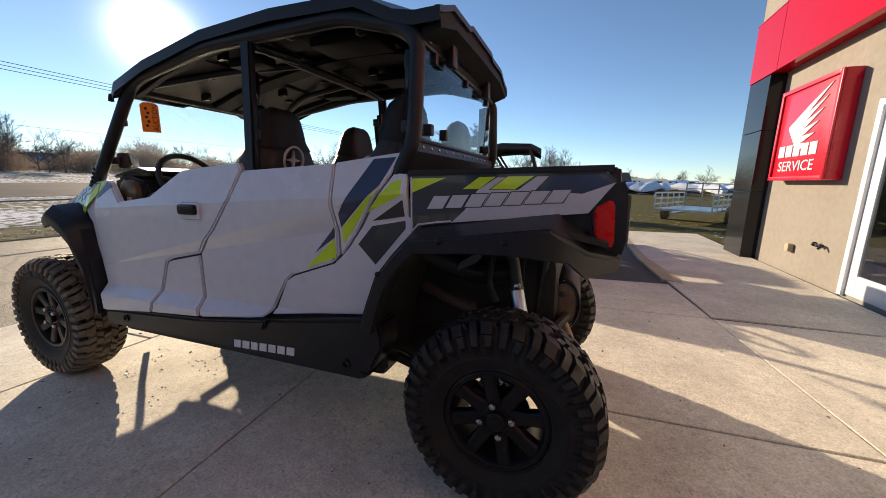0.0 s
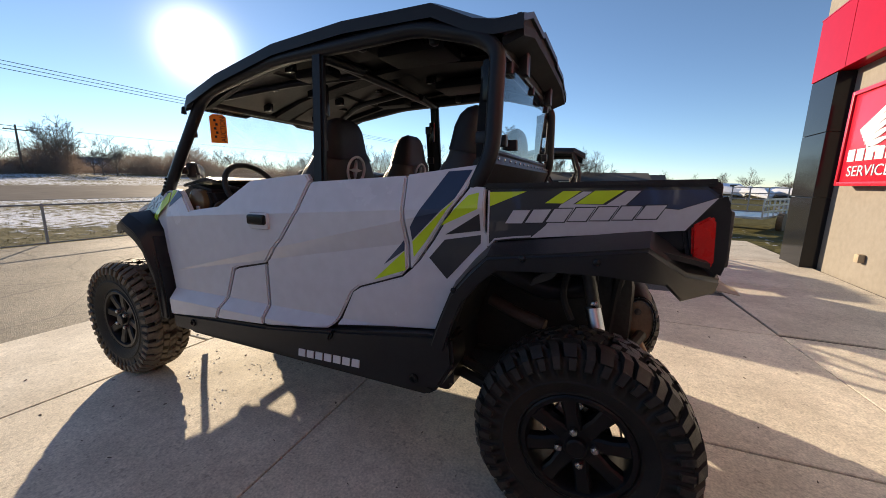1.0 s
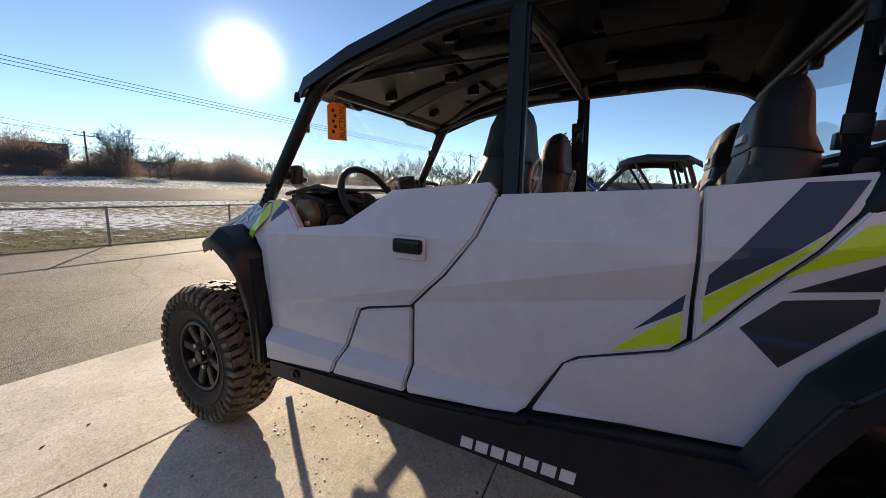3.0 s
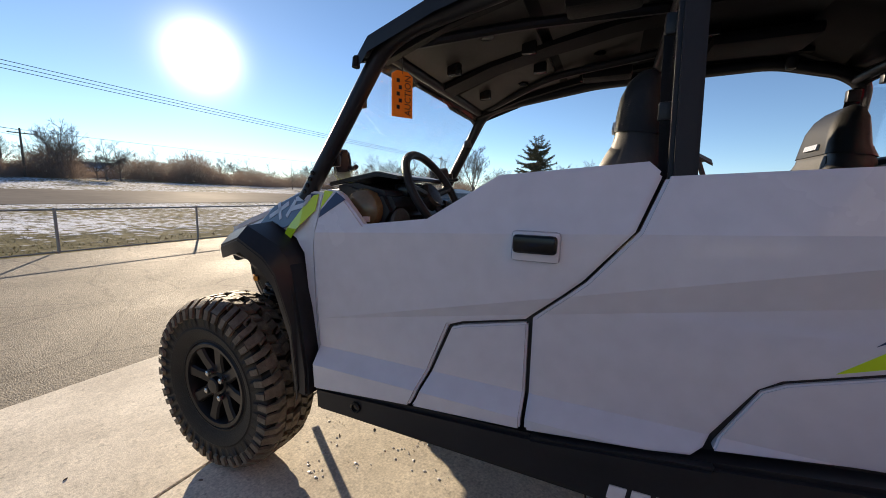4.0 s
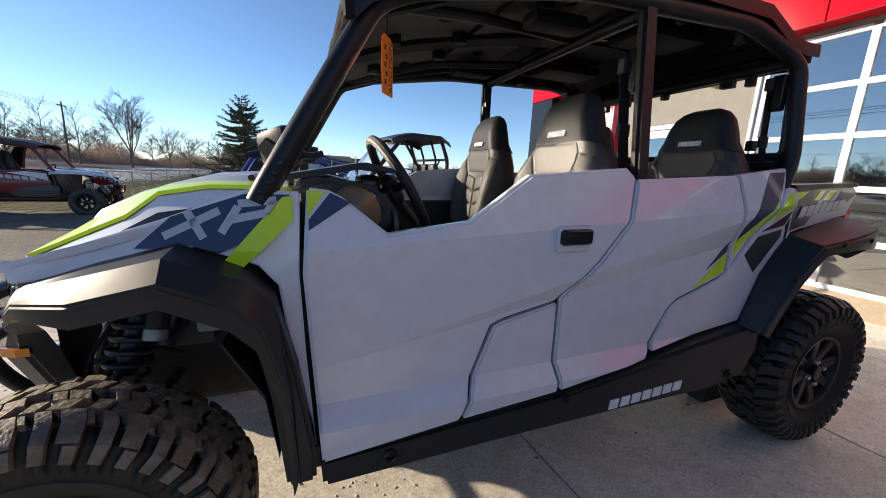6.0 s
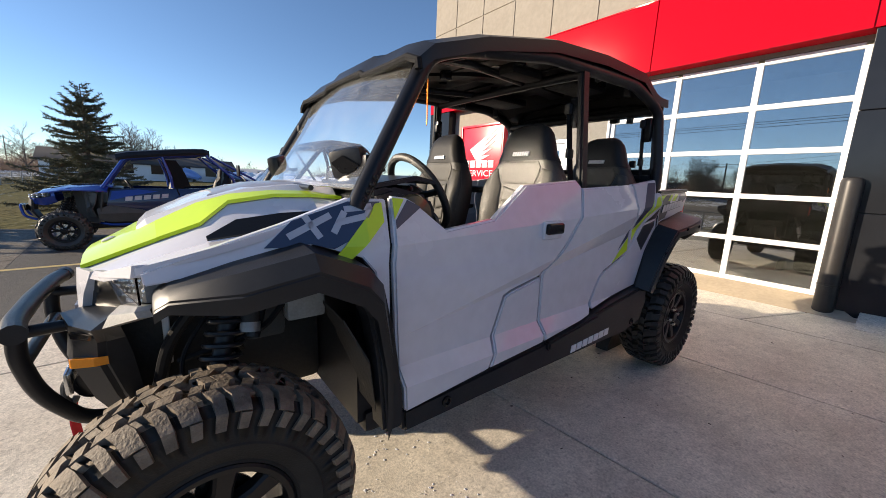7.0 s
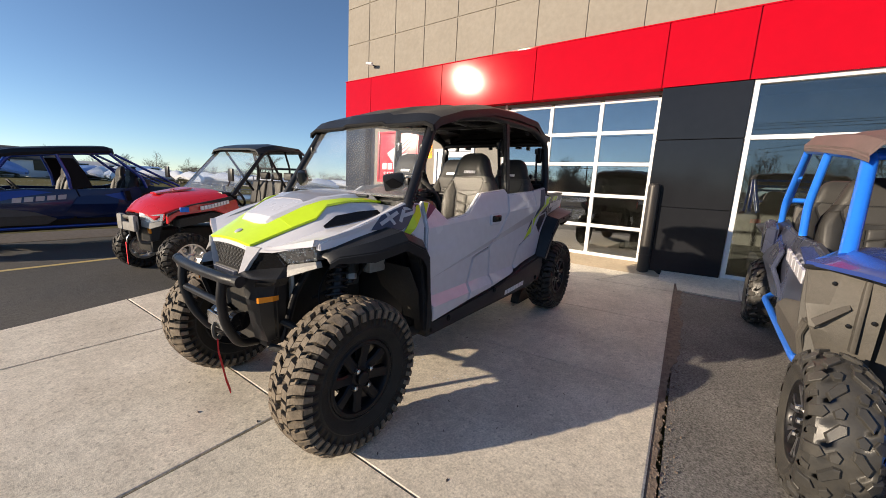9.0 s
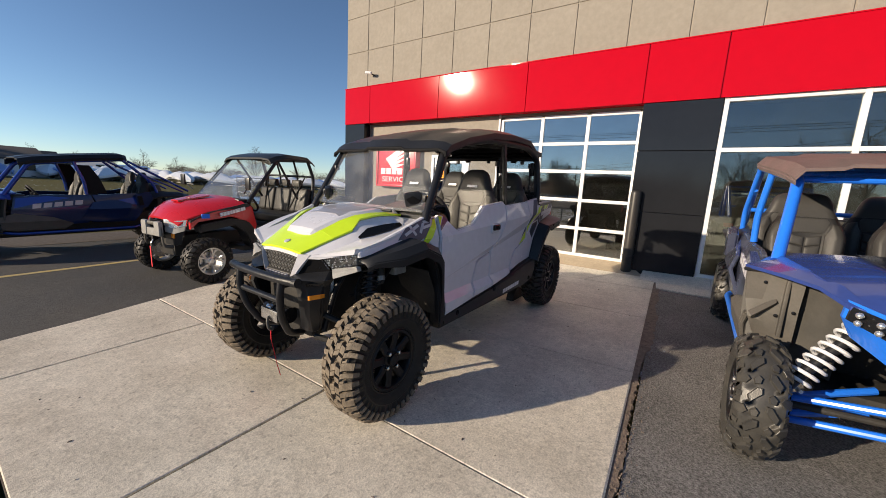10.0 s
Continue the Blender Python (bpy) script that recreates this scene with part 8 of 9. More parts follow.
        # cage
        part("front_pillar", tube(fresh(), [(-2.26, -s * 0.605, 1.05), (-1.93, -s * 0.535, 1.56), (-1.82, -s * 0.535, 1.60)], 0.034, 12, 0.05), tubes, v)
        part("roof_rail", tube(fresh(), [(-1.88, -s * 0.53, 1.57), (-1.38, -s * 0.60, 1.640), (-0.80, -s * 0.62, 1.700), (-0.66, -s * 0.61, 1.705)], 0.025, 12), tubes, v)
        part("middle_pillar", tube(fresh(), [(-1.27, -s * 0.63, 1.06), (-1.285, -s * 0.64, 1.28), (-1.39, -s * 0.61, 1.635)], 0.025, 12, 0.08), tubes, v)
        part("rear_pillar", tube(fresh(), [(-0.19, -s * 0.63, 1.06), (-0.26, -s * 0.64, 1.28), (-0.70, -s * 0.62, 1.70)], 0.025, 12, 0.08), tubes, v)
        part("rear_brace", tube(fresh(), [(-0.62, -s * 0.60, 1.69), (0.40, -s * 0.56, 1.12)], 0.022, 12), tubes, v)
        part("rear_brace", tube(fresh(), [(-0.52, -s * 0.61, 1.50), (0.30, -s * 0.57, 1.10)], 0.016, 10), tubes, v)
        bm = fresh()
        sheet(bm, [[(-1.26, -s * 0.63, 1.08), (-1.30, -s * 0.62, 1.35), (-1.37, -s * 0.60, 1.58)], [(-0.98, -s * 0.63, 1.08), (-1.06, -s * 0.61, 1.35), (-1.18, -s * 0.59, 1.58)]], 0.003, (0, s, 0))
        part("side_net", bm, WEB, v, "black webbing side net")
        for sx in (-1.42, -0.62):
            seat(v, sx, -s * 0.31, 0.80, SEATT if paint is BLUEP else SEATB, SEATB, SEATT if paint is BLUEP else SEATB, 16, 0.60, 0.44)
    for x, y, z in ((-1.86, 0.53, 1.575), (-1.39, 0.60, 1.635), (-0.72, 0.62, 1.70), (-0.30, 0.60, 1.30)):
        part("cross_tube", tube(fresh(), [(x, -y, z), (x, y, z)], 0.022, 10), tubes, v)
    rows = []
    for x, z, w in ((-2.04, 1.635, 0.57), (-1.88, 1.680, 0.61), (-1.30, 1.755, 0.66), (-0.85, 1.800, 0.67), (-0.70, 1.805, 0.65), (-0.63, 1.790, 0.61)):
        rows.append([(x, 0, z + 0.03), (x, w * 0.55, z + 0.03), (x, w * 0.62, z + 0.012), (x, w * 0.92, z + 0.005), (x, w, z - 0.06), (x, w * 0.985, z - 0.085)])
    part("roof", sheet(fresh(), mirrored(rows), 0.022), roof_mat, v, smooth=25)
    part("dash", block(-2.20, -2.0, -0.52, 0.52, 0.86, 1.06, bevel=0.04), BLACKP, v)
    steering_wheel(v, -1.86, -0.31, 1.05, 0.165, 58)
    if glass:
        bm = fresh()
        sheet(bm, mirrored([[(-1.92, 0, 1.56), (-1.90, 0.50, 1.55)], [(-2.36, 0, 1.12), (-2.34, 0.58, 1.10)]]), 0.005, (-1, 0, 0.6))
        part("windscreen", bm, CLEAR, v, "clear windscreen").visible_shadow = False
    bm = fresh()
    box(bm, -0.05, 0.42, -0.50, 0.50, 0.86, 0.90)
    box(bm, 0.38, 0.43, -0.52, 0.52, 0.70, 1.05, bevel=0.02)
    part("cargo_bed", bm, BLACKP, v)
    part("engine", block(-0.10, 0.30, -0.30, 0.30, 0.40, 0.80, bevel=0.05), UNDER, v)
    return v


def tilted(x, y, z, yaw):
    return pose(x, y, z, 0, 0, yaw) @ pose(0, 0, 0, 0, -1.1 * math.cos(radians(yaw)), 0)


sport_utv(tilted(1.11, -3.145, fall(1.0) - 0.026, 0), "four-seat sport side-by-side in metallic blue with bright blue tubing", BLUEP, BLUET, SPRING, BLUEGREY, ROSEROOF, RIM_B)
sport_utv(tilted(-1.38, 7.06, fall(-1.0) - 0.05, 1.5) @ Matrix.Scale(0.93, 4), "four-seat sport side-by-side in dark blue with blue tubing", DARKBLUE, DARKBLUE, BLACKP, DEEPNAVY, BLACKP, RIM_D)
sport_utv(pose(-10.0, 10.0, fall(-10) - 0.02, 0, 0, 186), "four-seat sport side-by-side in white and dark red with red tubing", WHITEP, MAROON, SPRING, MAROON, GREYP, RIM_D)


def work_utv(m):
    """A red two-seat utility side-by-side with windscreen, brush guard and bench."""
    v = thing("utility_side_by_side", "two-seat utility side-by-side in red and black with a hard roof", "off-road vehicle", m)
    WB = 2.02
    for wx in (0.0, -WB):
        for wy in (-0.60, 0.60):
            wheel(v, wx, wy, 0.296, TYRE_C, RIM_C, ALU, 0.105, 15)
    rows = [[(-2.62, 0.0, 0.84), (-2.60, 0.20, 0.83), (-2.52, 0.40, 0.80), (-2.46, 0.50, 0.76)],
            [(-2.40, 0.0, 0.955), (-2.38, 0.22, 0.945), (-2.32, 0.46, 0.90), (-2.28, 0.60, 0.84)],
            [(-2.00, 0.0, 1.045), (-2.00, 0.26, 1.035), (-1.98, 0.52, 0.99), (-1.96, 0.66, 0.93)],
            [(-1.52, 0.0, 1.105), (-1.52, 0.30, 1.10), (-1.52, 0.58, 1.07), (-1.52, 0.68, 1.02)]]
    hd = part("hood", sheet(fresh(), mirrored(rows), 0.02), REDP, v, smooth=25)
    part("hood_scoop", sheet(fresh(), mirrored([[(-2.10, 0.0, 1.05), (-2.10, 0.10, 1.045)], [(-1.70, 0.0, 1.115), (-1.70, 0.16, 1.11)]]), 0.02), REDP, hd)
    for s in (1, -1):
        bm = fresh()
        prism(bm, [(-2.30, 0.70), (-2.12, 0.80), (-1.72, 0.86), (-1.52, 0.78), (-1.40, 0.60), (-1.36, 0.72), (-1.42, 0.98), (-1.52, 1.03), (-1.95, 0.925), (-2.30, 0.80)], s * -0.69, s * -0.62, bevel=0.01)
        fn = part("front_fender", bm, REDP, v)
        bm = fresh()
        prism(bm, [(-2.30, 0.79), (-2.12, 0.855), (-1.62, 0.945), (-1.45, 0.99), (-1.50, 1.03), (-1.95, 0.93), (-2.30, 0.82)], s * -0.696, s * -0.66)
        part("black_flash", bm, BLACKP, fn)
        bm = word_bars(fresh(), -1.86, -1.52, 0.90, 0.945, s * -0.70, s * -0.68, 9, 0.006, 0.25)
        bmesh.ops.transform(bm, matrix=pose(-1.7, 0, 0.92, 0, -13, 0) @ pose(1.7, 0, -0.92), verts=bm.verts)
        part("name_bars", bm, WHITEL, fn, "row of plain white bars", smooth=None)
        part("badge", block(-2.06, -1.97, min(s * -0.70, s * -0.68), max(s * -0.70, s * -0.68), 0.845, 0.90), BLUET, fn, "small blue badge")
        bm = fresh()
        prism(bm, [(-2.10, 0.66), (-1.70, 0.74), (-1.55, 0.64), (-1.45, 0.42), (-1.36, 0.36), (-1.30, 0.40), (-1.36, 0.62), (-1.48, 0.78), (-1.72, 0.84), (-2.10, 0.76)], s * -0.70, s * -0.50, bevel=0.012)
        part("wheel_arch", bm, BLACKP, v)
        bm = fresh()
        sheet(bm, [[(-2.60, -s * 0.22, 0.82), (-2.50, -s * 0.42, 0.80), (-2.32, -s * 0.60, 0.82)], [(-2.62, -s * 0.24, 0.74), (-2.52, -s * 0.42, 0.71), (-2.34, -s * 0.58, 0.74)]], 0.03, (1, 0, 0))
        hl = part("headlight", bm, LAMPB, v, "bright headlight")
        bm = fresh()
        sheet(bm, [[(-2.61, -s * 0.26, 0.735), (-2.52, -s * 0.44, 0.708), (-2.36, -s * 0.585, 0.735)], [(-2.62, -s * 0.27, 0.66), (-2.54, -s * 0.44, 0.64), (-2.38, -s * 0.57, 0.68)]], 0.03, (1, 0, 0))
        part("lamp_bracket", bm, DUSTP, hl, "silver-grey bracket")
        bm = fresh()
        sheet(bm, [[(-2.60, -s * 0.22, 0.73), (-2.51, -s * 0.43, 0.70), (-2.34, -s * 0.56, 0.73)], [(-2.58, -s * 0.22, 0.50), (-2.50, -s * 0.40, 0.48), (-2.38, -s * 0.46, 0.50)]], 0.03, (1, 0, 0))
        fc = part("front_fascia", bm, BLACKP, v, smooth=25)
        part("marker_lamp", block(-2.54, -2.50, min(-s * 0.34, -s * 0.42), max(-s * 0.34, -s * 0.42), 0.58, 0.64, bevel=0.006), AMBER, fc)
        part("shock_absorber", tube(fresh(), [(-1.93, -s * 0.36, 0.80), (-2.01, -s * 0.47, 0.42)], 0.020, 12), BLACKP, v)
        part("spring", coil(fresh(), (-1.935, -s * 0.365, 0.77), (-2.005, -s * 0.465, 0.45), 0.040, 0.007, 8), UNDER, v)
        for a, b_ in (((-1.86, -s * 0.2, 0.42), (-WB, -s * 0.52, 0.33)), ((-2.18, -s * 0.2, 0.42), (-WB, -s * 0.52, 0.33))):
            part("control_arm", tube(fresh(), [a, b_], 0.018, 8), UNDER, v)
        part("front_pillar", tube(fresh(), [(-1.45, -s * 0.64, 1.03), (-0.90, -s * 0.58, 1.66)], 0.026, 10), TUBE, v)
        part("rear_pillar", tube(fresh(), [(-0.30, -s * 0.62, 0.90), (-0.24, -s * 0.60, 1.40), (-0.34, -s * 0.57, 1.70)], 0.026, 10, 0.08), TUBE, v)
        part("roof_rail", tube(fresh(), [(-0.90, -s * 0.58, 1.66), (-0.34, -s * 0.57, 1.70)], 0.024, 10), TUBE, v)
        part("side_brace", tube(fresh(), [(-0.85, -s * 0.5, 1.66), (-0.45, -s * 0.45, 1.05)], 0.018, 10), TUBE, v)
        bm = fresh()
        tube(bm, [(-1.50, -s * 0.64, 1.16), (-1.53, -s * 0.76, 1.24)], 0.009, 8)
        box(bm, -1.56, -1.53, -s * 0.80 - 0.05, -s * 0.80 + 0.05, 1.22, 1.38, bevel=0.015)
        part("wing_mirror", bm, BLACKP, v)
        bm = fresh()
        prism(bm, [(-0.42, 0.62), (-0.30, 0.80), (0.55, 0.80), (0.62, 0.62), (0.40, 0.62), (0.30, 0.70), (-0.22, 0.70)], s * -0.68, s * -0.55, bevel=0.01)
        part("rear_fender", bm, REDP, v)
        part("headrest", block(-0.36, -0.28, -s * 0.30 - 0.10, -s * 0.30 + 0.10, 1.24, 1.36, bevel=0.03, seg=3), SEATB, v)
        part("seat_belt", tube(fresh(), [(-0.30, -s * 0.46, 1.40), (-0.52, -s * 0.30, 0.85)], 0.012, 6), WEB, v)
    for z, x in ((1.42, -0.24), (1.18, -0.265), (0.95, -0.29)):
        part("cross_bar", tube(fresh(), [(x, -0.60, z), (x, 0.60, z)], 0.018, 10), TUBE, v)
    for y in (-0.22, 0.22):
        part("upright_bar", tube(fresh(), [(-0.33, y, 1.70), (-0.24, y, 1.42), (-0.29, y, 0.90)], 0.016, 10), TUBE, v)
    part("headrest", block(-0.36, -0.28, -0.10, 0.10, 1.24, 1.36, bevel=0.03, seg=3), SEATB, v)
    bm = fresh()
    tube(bm, [(-2.50, -0.34, 0.46), (-2.72, -0.30, 0.48), (-2.74, -0.28, 0.76), (-2.74, 0.28, 0.76), (-2.72, 0.30, 0.48), (-2.50, 0.34, 0.46)], 0.024, 10, 0.07)
    tube(bm, [(-2.74, -0.28, 0.62), (-2.74, 0.28, 0.62)], 0.02, 10)
    bg = part("brush_guard", bm, DUSTB, v)
    for y0, y1 in ((-0.30, -0.13), (0.13, 0.30)):
        part("guard_plate", block(-2.80, -2.68, y0, y1, 0.60, 0.79, bevel=0.03), DUSTP, bg, "silver-grey guard block")
    part("guard_bar", block(-2.78, -2.70, -0.14, 0.14, 0.60, 0.70, bevel=0.02), DUSTP, bg)
    part("grille", block(-2.64, -2.58, -0.20, 0.20, 0.62, 0.80, bevel=0.01), GLOSSB, v)
    part("hook", tube(fresh(), [(-2.74, 0.0, 0.54), (-2.80, 0.0, 0.50), (-2.80, 0.0, 0.45)], 0.012, 8, 0.02), STEEL, v)
    part("hook_strap", sheet(fresh(), [[(-2.83, -0.020, 0.46), (-2.825, 0.020, 0.46)], [(-2.84, -0.028, 0.34), (-2.83, 0.012, 0.34)], [(-2.85, -0.045, 0.19), (-2.84, -0.005, 0.19)]], 0.005, (1, 0, 0)), REDW, v, "red pull strap")
    bm = fresh()
    rows = []
    for x, z, w in ((-1.02, 1.66, 0.58), (-0.92, 1.705, 0.62), (-0.72, 1.745, 0.62), (-0.32, 1.73, 0.61), (-0.18, 1.66, 0.57)):
        rows.append([(x, 0, z + 0.02), (x, w * 0.6, z + 0.02), (x, w * 0.9, z), (x, w, z - 0.05)])
    part("roof", sheet(bm, mirrored(rows), 0.025), BLACKP, v, smooth=25)
    bm = fresh()
    sheet(bm, mirrored([[(-0.94, 0, 1.655), (-0.93, 0.55, 1.65)], [(-1.47, 0, 1.10), (-1.45, 0.61, 1.07)]]), 0.005, (-1, 0, 0.6))
    part("windscreen", bm, SCREEN, v, "clear windscreen").visible_shadow = False
    part("cowl", block(-1.56, -1.40, -0.60, 0.60, 0.70, 1.08, bevel=0.03), BLACKP, v)
    steering_wheel(v, -1.22, -0.30, 1.02, 0.17, 55)
    part("bench_seat", block(-0.86, -0.34, -0.60, 0.60, 0.68, 0.82, bevel=0.05, seg=3), SEATB, v)
    for k in range(3):
        bm = block(-0.10, 0.02, -0.195, 0.195, 0.0, 0.42, bevel=0.05, seg=3)
        bk = part("backrest", bm, SEATB, v, smooth=60)
        bk.matrix_basis = pose(-0.36, -0.40 + 0.40 * k, 0.80, 0, 12, 0)
    part("floor_pan", block(-1.50, -0.20, -0.58, 0.58, 0.34, 0.42, bevel=0.02), BLACKP, v)
    part("seat_box", block(-0.86, -0.24, -0.58, 0.58, 0.42, 0.68, bevel=0.02), BLACKP, v)
    part("chassis", block(-2.40, 0.4, -0.25, 0.25, 0.32, 0.60, bevel=0.04), UNDER, v)
    bm = fresh()
    box(bm, -0.20, 0.72, -0.60, 0.60, 0.80, 0.84)
    for q in ((-0.20, -0.16, -0.62, 0.62), (0.70, 0.74, -0.62, 0.62), (-0.16, 0.70, -0.63, -0.59), (-0.16, 0.70, 0.59, 0.63)):
        box(bm, *q, 0.84, 1.08)
    part("cargo_bed", bm, BLACKP, v)
    # a short front overhang
    for ob in v.children_recursive:
        if ob.type == "MESH" and ob.name.split(".")[0] not in ("wheel", "tyre", "lug_nut", "brake_disc"):
            for vert in ob.data.vertices:
                k = max(0.0, min(1.0, (-1.75 - vert.co.x) / 0.5))
                vert.co.y *= 1 - 0.24 * k
                if vert.co.x < -2.04:
                    vert.co.x = -2.04 + (vert.co.x + 2.04) * 0.45


work_utv(tilted(-0.19, 3.90, fall(-0.3) - 0.02, 6))


# ---- the surroundings ----
GZ = -0.30


def fence():
    f = thing("chain_link_fence", "low chain-link fence on galvanised posts at the lot's edge", "fence")
    X, H = -10.85, 0.86
    y0, y1 = -14.0, 46.0
    ys = [1.62 + 2.62 * k for k in range(-6, 17)]
    post = finish("post", lathe(fresh(), [(0.024, GZ - 0.05), (0.024, GZ + H + 0.02), (0.018, GZ + H + 0.035)], 10, "z"), GALV)
    for y in ys:
        part("post", post, GALV, f).location = (X, y, 0)
    part("top_rail", tube(fresh(), [(X, ys[0], GZ + H), (X, ys[-1], GZ + H)], 0.018, 8), GALV, f)
    part("bottom_rail", tube(fresh(), [(X, ys[0], GZ + 0.05), (X, ys[-1], GZ + 0.05)], 0.014, 8), GALV, f)
    bm = fresh()
    step = 0.075
    n = int((ys[-1] - ys[0]) / step)
    for k in range(n):
        y = ys[0] + k * step
        for d in (1, -1):
            a, b = (y, GZ + 0.04), (y + d * H * 0.8, GZ + H - 0.01)
            if not ys[0] <= b[0] <= ys[-1]:
                continue
            w = 0.0012
            vs = [bm.verts.new((X + dx, p[0] + dy, p[1])) for p in (a, b) for dx, dy in ((-w, -w), (w, 0), (-w, w))]
            for i in range(3):
                bm.faces.new((vs[i], vs[(i + 1) % 3], vs[3 + (i + 1) % 3], vs[3 + i]))
    tagged(part("wire_mesh", bm, WIREM, f, smooth=None), kind="stuff")


fence()


def branches(bm, p, d, r, length, level, rnd, ends=None):
    """A limb that wanders upwards and carries ever finer shoots along its whole length."""
    pts, q = [p], d.normalized()
    for i in range(4):
        q = (q + Vector((rnd.uniform(-1, 1), rnd.uniform(-1, 1), rnd.uniform(-0.4, 0.9))) * 0.13).normalized()
        pts.append(pts[-1] + q * length / 4)
    tube(bm, pts if level > 1 else [pts[0], pts[2], pts[4]], max(r, 0.011), 5 if level > 1 else 3, rad=0, cap=False, r2=max(r * 0.35, 0.007))
    if level == 0:
        if ends is not None:
            ends.append(pts[-1])
        return
    count = (0, 5, 7, 9)[level]
    for k in range(count):
        f = 0.22 + 0.78 * (k + rnd.random() * 0.7) / count
        i = min(3, int(f * 4))
        at = pts[i].lerp(pts[i + 1], min(1.0, f * 4 - i))
        along = (pts[i + 1] - pts[i]).normalized()
        a = rnd.uniform(0, math.tau)
        side = Vector((math.cos(a), math.sin(a), rnd.uniform(-0.1, 0.5)))
        side = (side - along * side.dot(along)).normalized()
        branches(bm, at, along + side * rnd.uniform(0.55, 1.15), r * 0.42, length * (0.60 - 0.28 * f) * rnd.uniform(0.75, 1.15), level - 1, rnd, ends)


def bare_tree(seed, h, spread=0.62, level=3, leaves=None, trunks=1):
    """A leafless tree h metres tall: trunk and crown of fine twigs."""
    rnd = random.Random(seed)
    tr, cr, ends = fresh(), fresh(), []
    for t in range(trunks):
        lean = Vector((rnd.uniform(-0.2, 0.2), rnd.uniform(-0.2, 0.2), 1)) if trunks > 1 else Vector((0, 0, 1))
        base = Vector((rnd.uniform(-0.3, 0.3), rnd.uniform(-0.3, 0.3), -0.1)) if trunks > 1 else Vector((0, 0, -0.1))
        top = base + lean * h * 0.26
        tube(tr, [base, base + (top - base) * 0.5 + Vector((0.02 * h * rnd.uniform(-1, 1), 0, 0)), top], h * 0.016, 8, rad=0, r2=h * 0.011)
        branches(cr, top - lean * h * 0.02, lean, h * 0.010, h * 0.62, level, rnd, ends)
        for k in range(6):
            a = math.tau * (k + rnd.random() * 0.6) / 6
            branches(cr, top - lean * h * 0.025 * (5 - k), lean + Vector((math.cos(a), math.sin(a), 0)) * spread * rnd.uniform(0.7, 1.3), h * 0.0080, h * rnd.uniform(0.44, 0.60), level, rnd, ends)
    top_z = max(v.co.z for v in cr.verts)
    for b in (tr, cr):
        bmesh.ops.scale(b, vec=(h / top_z,) * 3, verts=b.verts)
    lf = None
    if leaves:
        lf = fresh()
        for e in ends:
            for k in range(3):
                p = e * (h / top_z) + Vector((rnd.gauss(0, 0.14), rnd.gauss(0, 0.14), rnd.gauss(0, 0.12)))
                u = Vector((rnd.gauss(0, 1), rnd.gauss(0, 1), rnd.gauss(0, 1))).normalized() * 0.07
                w = u.cross(Vector((rnd.gauss(0, 1), rnd.gauss(0, 1), 1))).normalized() * 0.05
                lf.faces.new([lf.verts.new(p + q) for q in (u, w, -u, -w)])
        lf = finish("leaves", lf, leaves)
    return finish("trunk", tr, BARK), finish("crown", cr, BARK), lf


KINDS = [bare_tree(11, 10.0, 0.75), bare_tree(12, 10.0, 0.55), bare_tree(13, 10.0, 1.0), bare_tree(14, 10.0, 0.40), bare_tree(15, 10.0, 0.62, 2, RUSSET)]


def plant(kind, az, dist, el, eye=(-1.5, -1.7), yaw=0, label="leafless tree with a wide crown of bare grey twigs", group="bare trees"):
    """A tree on a bearing from the forecourt, as tall as its top's elevation asks."""
    x, y = eye[0] + dist * math.cos(radians(az)), eye[1] + dist * math.sin(radians(az))
    base = GZ + rise(x)
    h = 1.2 + dist * math.tan(radians(el)) - base
    t = thing("tree", label, "tree", pose(x, y, base, 0, 0, yaw), group)
    tr, cr, lf = KINDS[kind]
    part("trunk", tr, BARK, t).scale = (h / 10,) * 3
    part("crown", cr, BARK, t).scale = (h / 10,) * 3
    if lf:
        part("leaves", lf, RUSSET, t).scale = (h / 10,) * 3
    return t


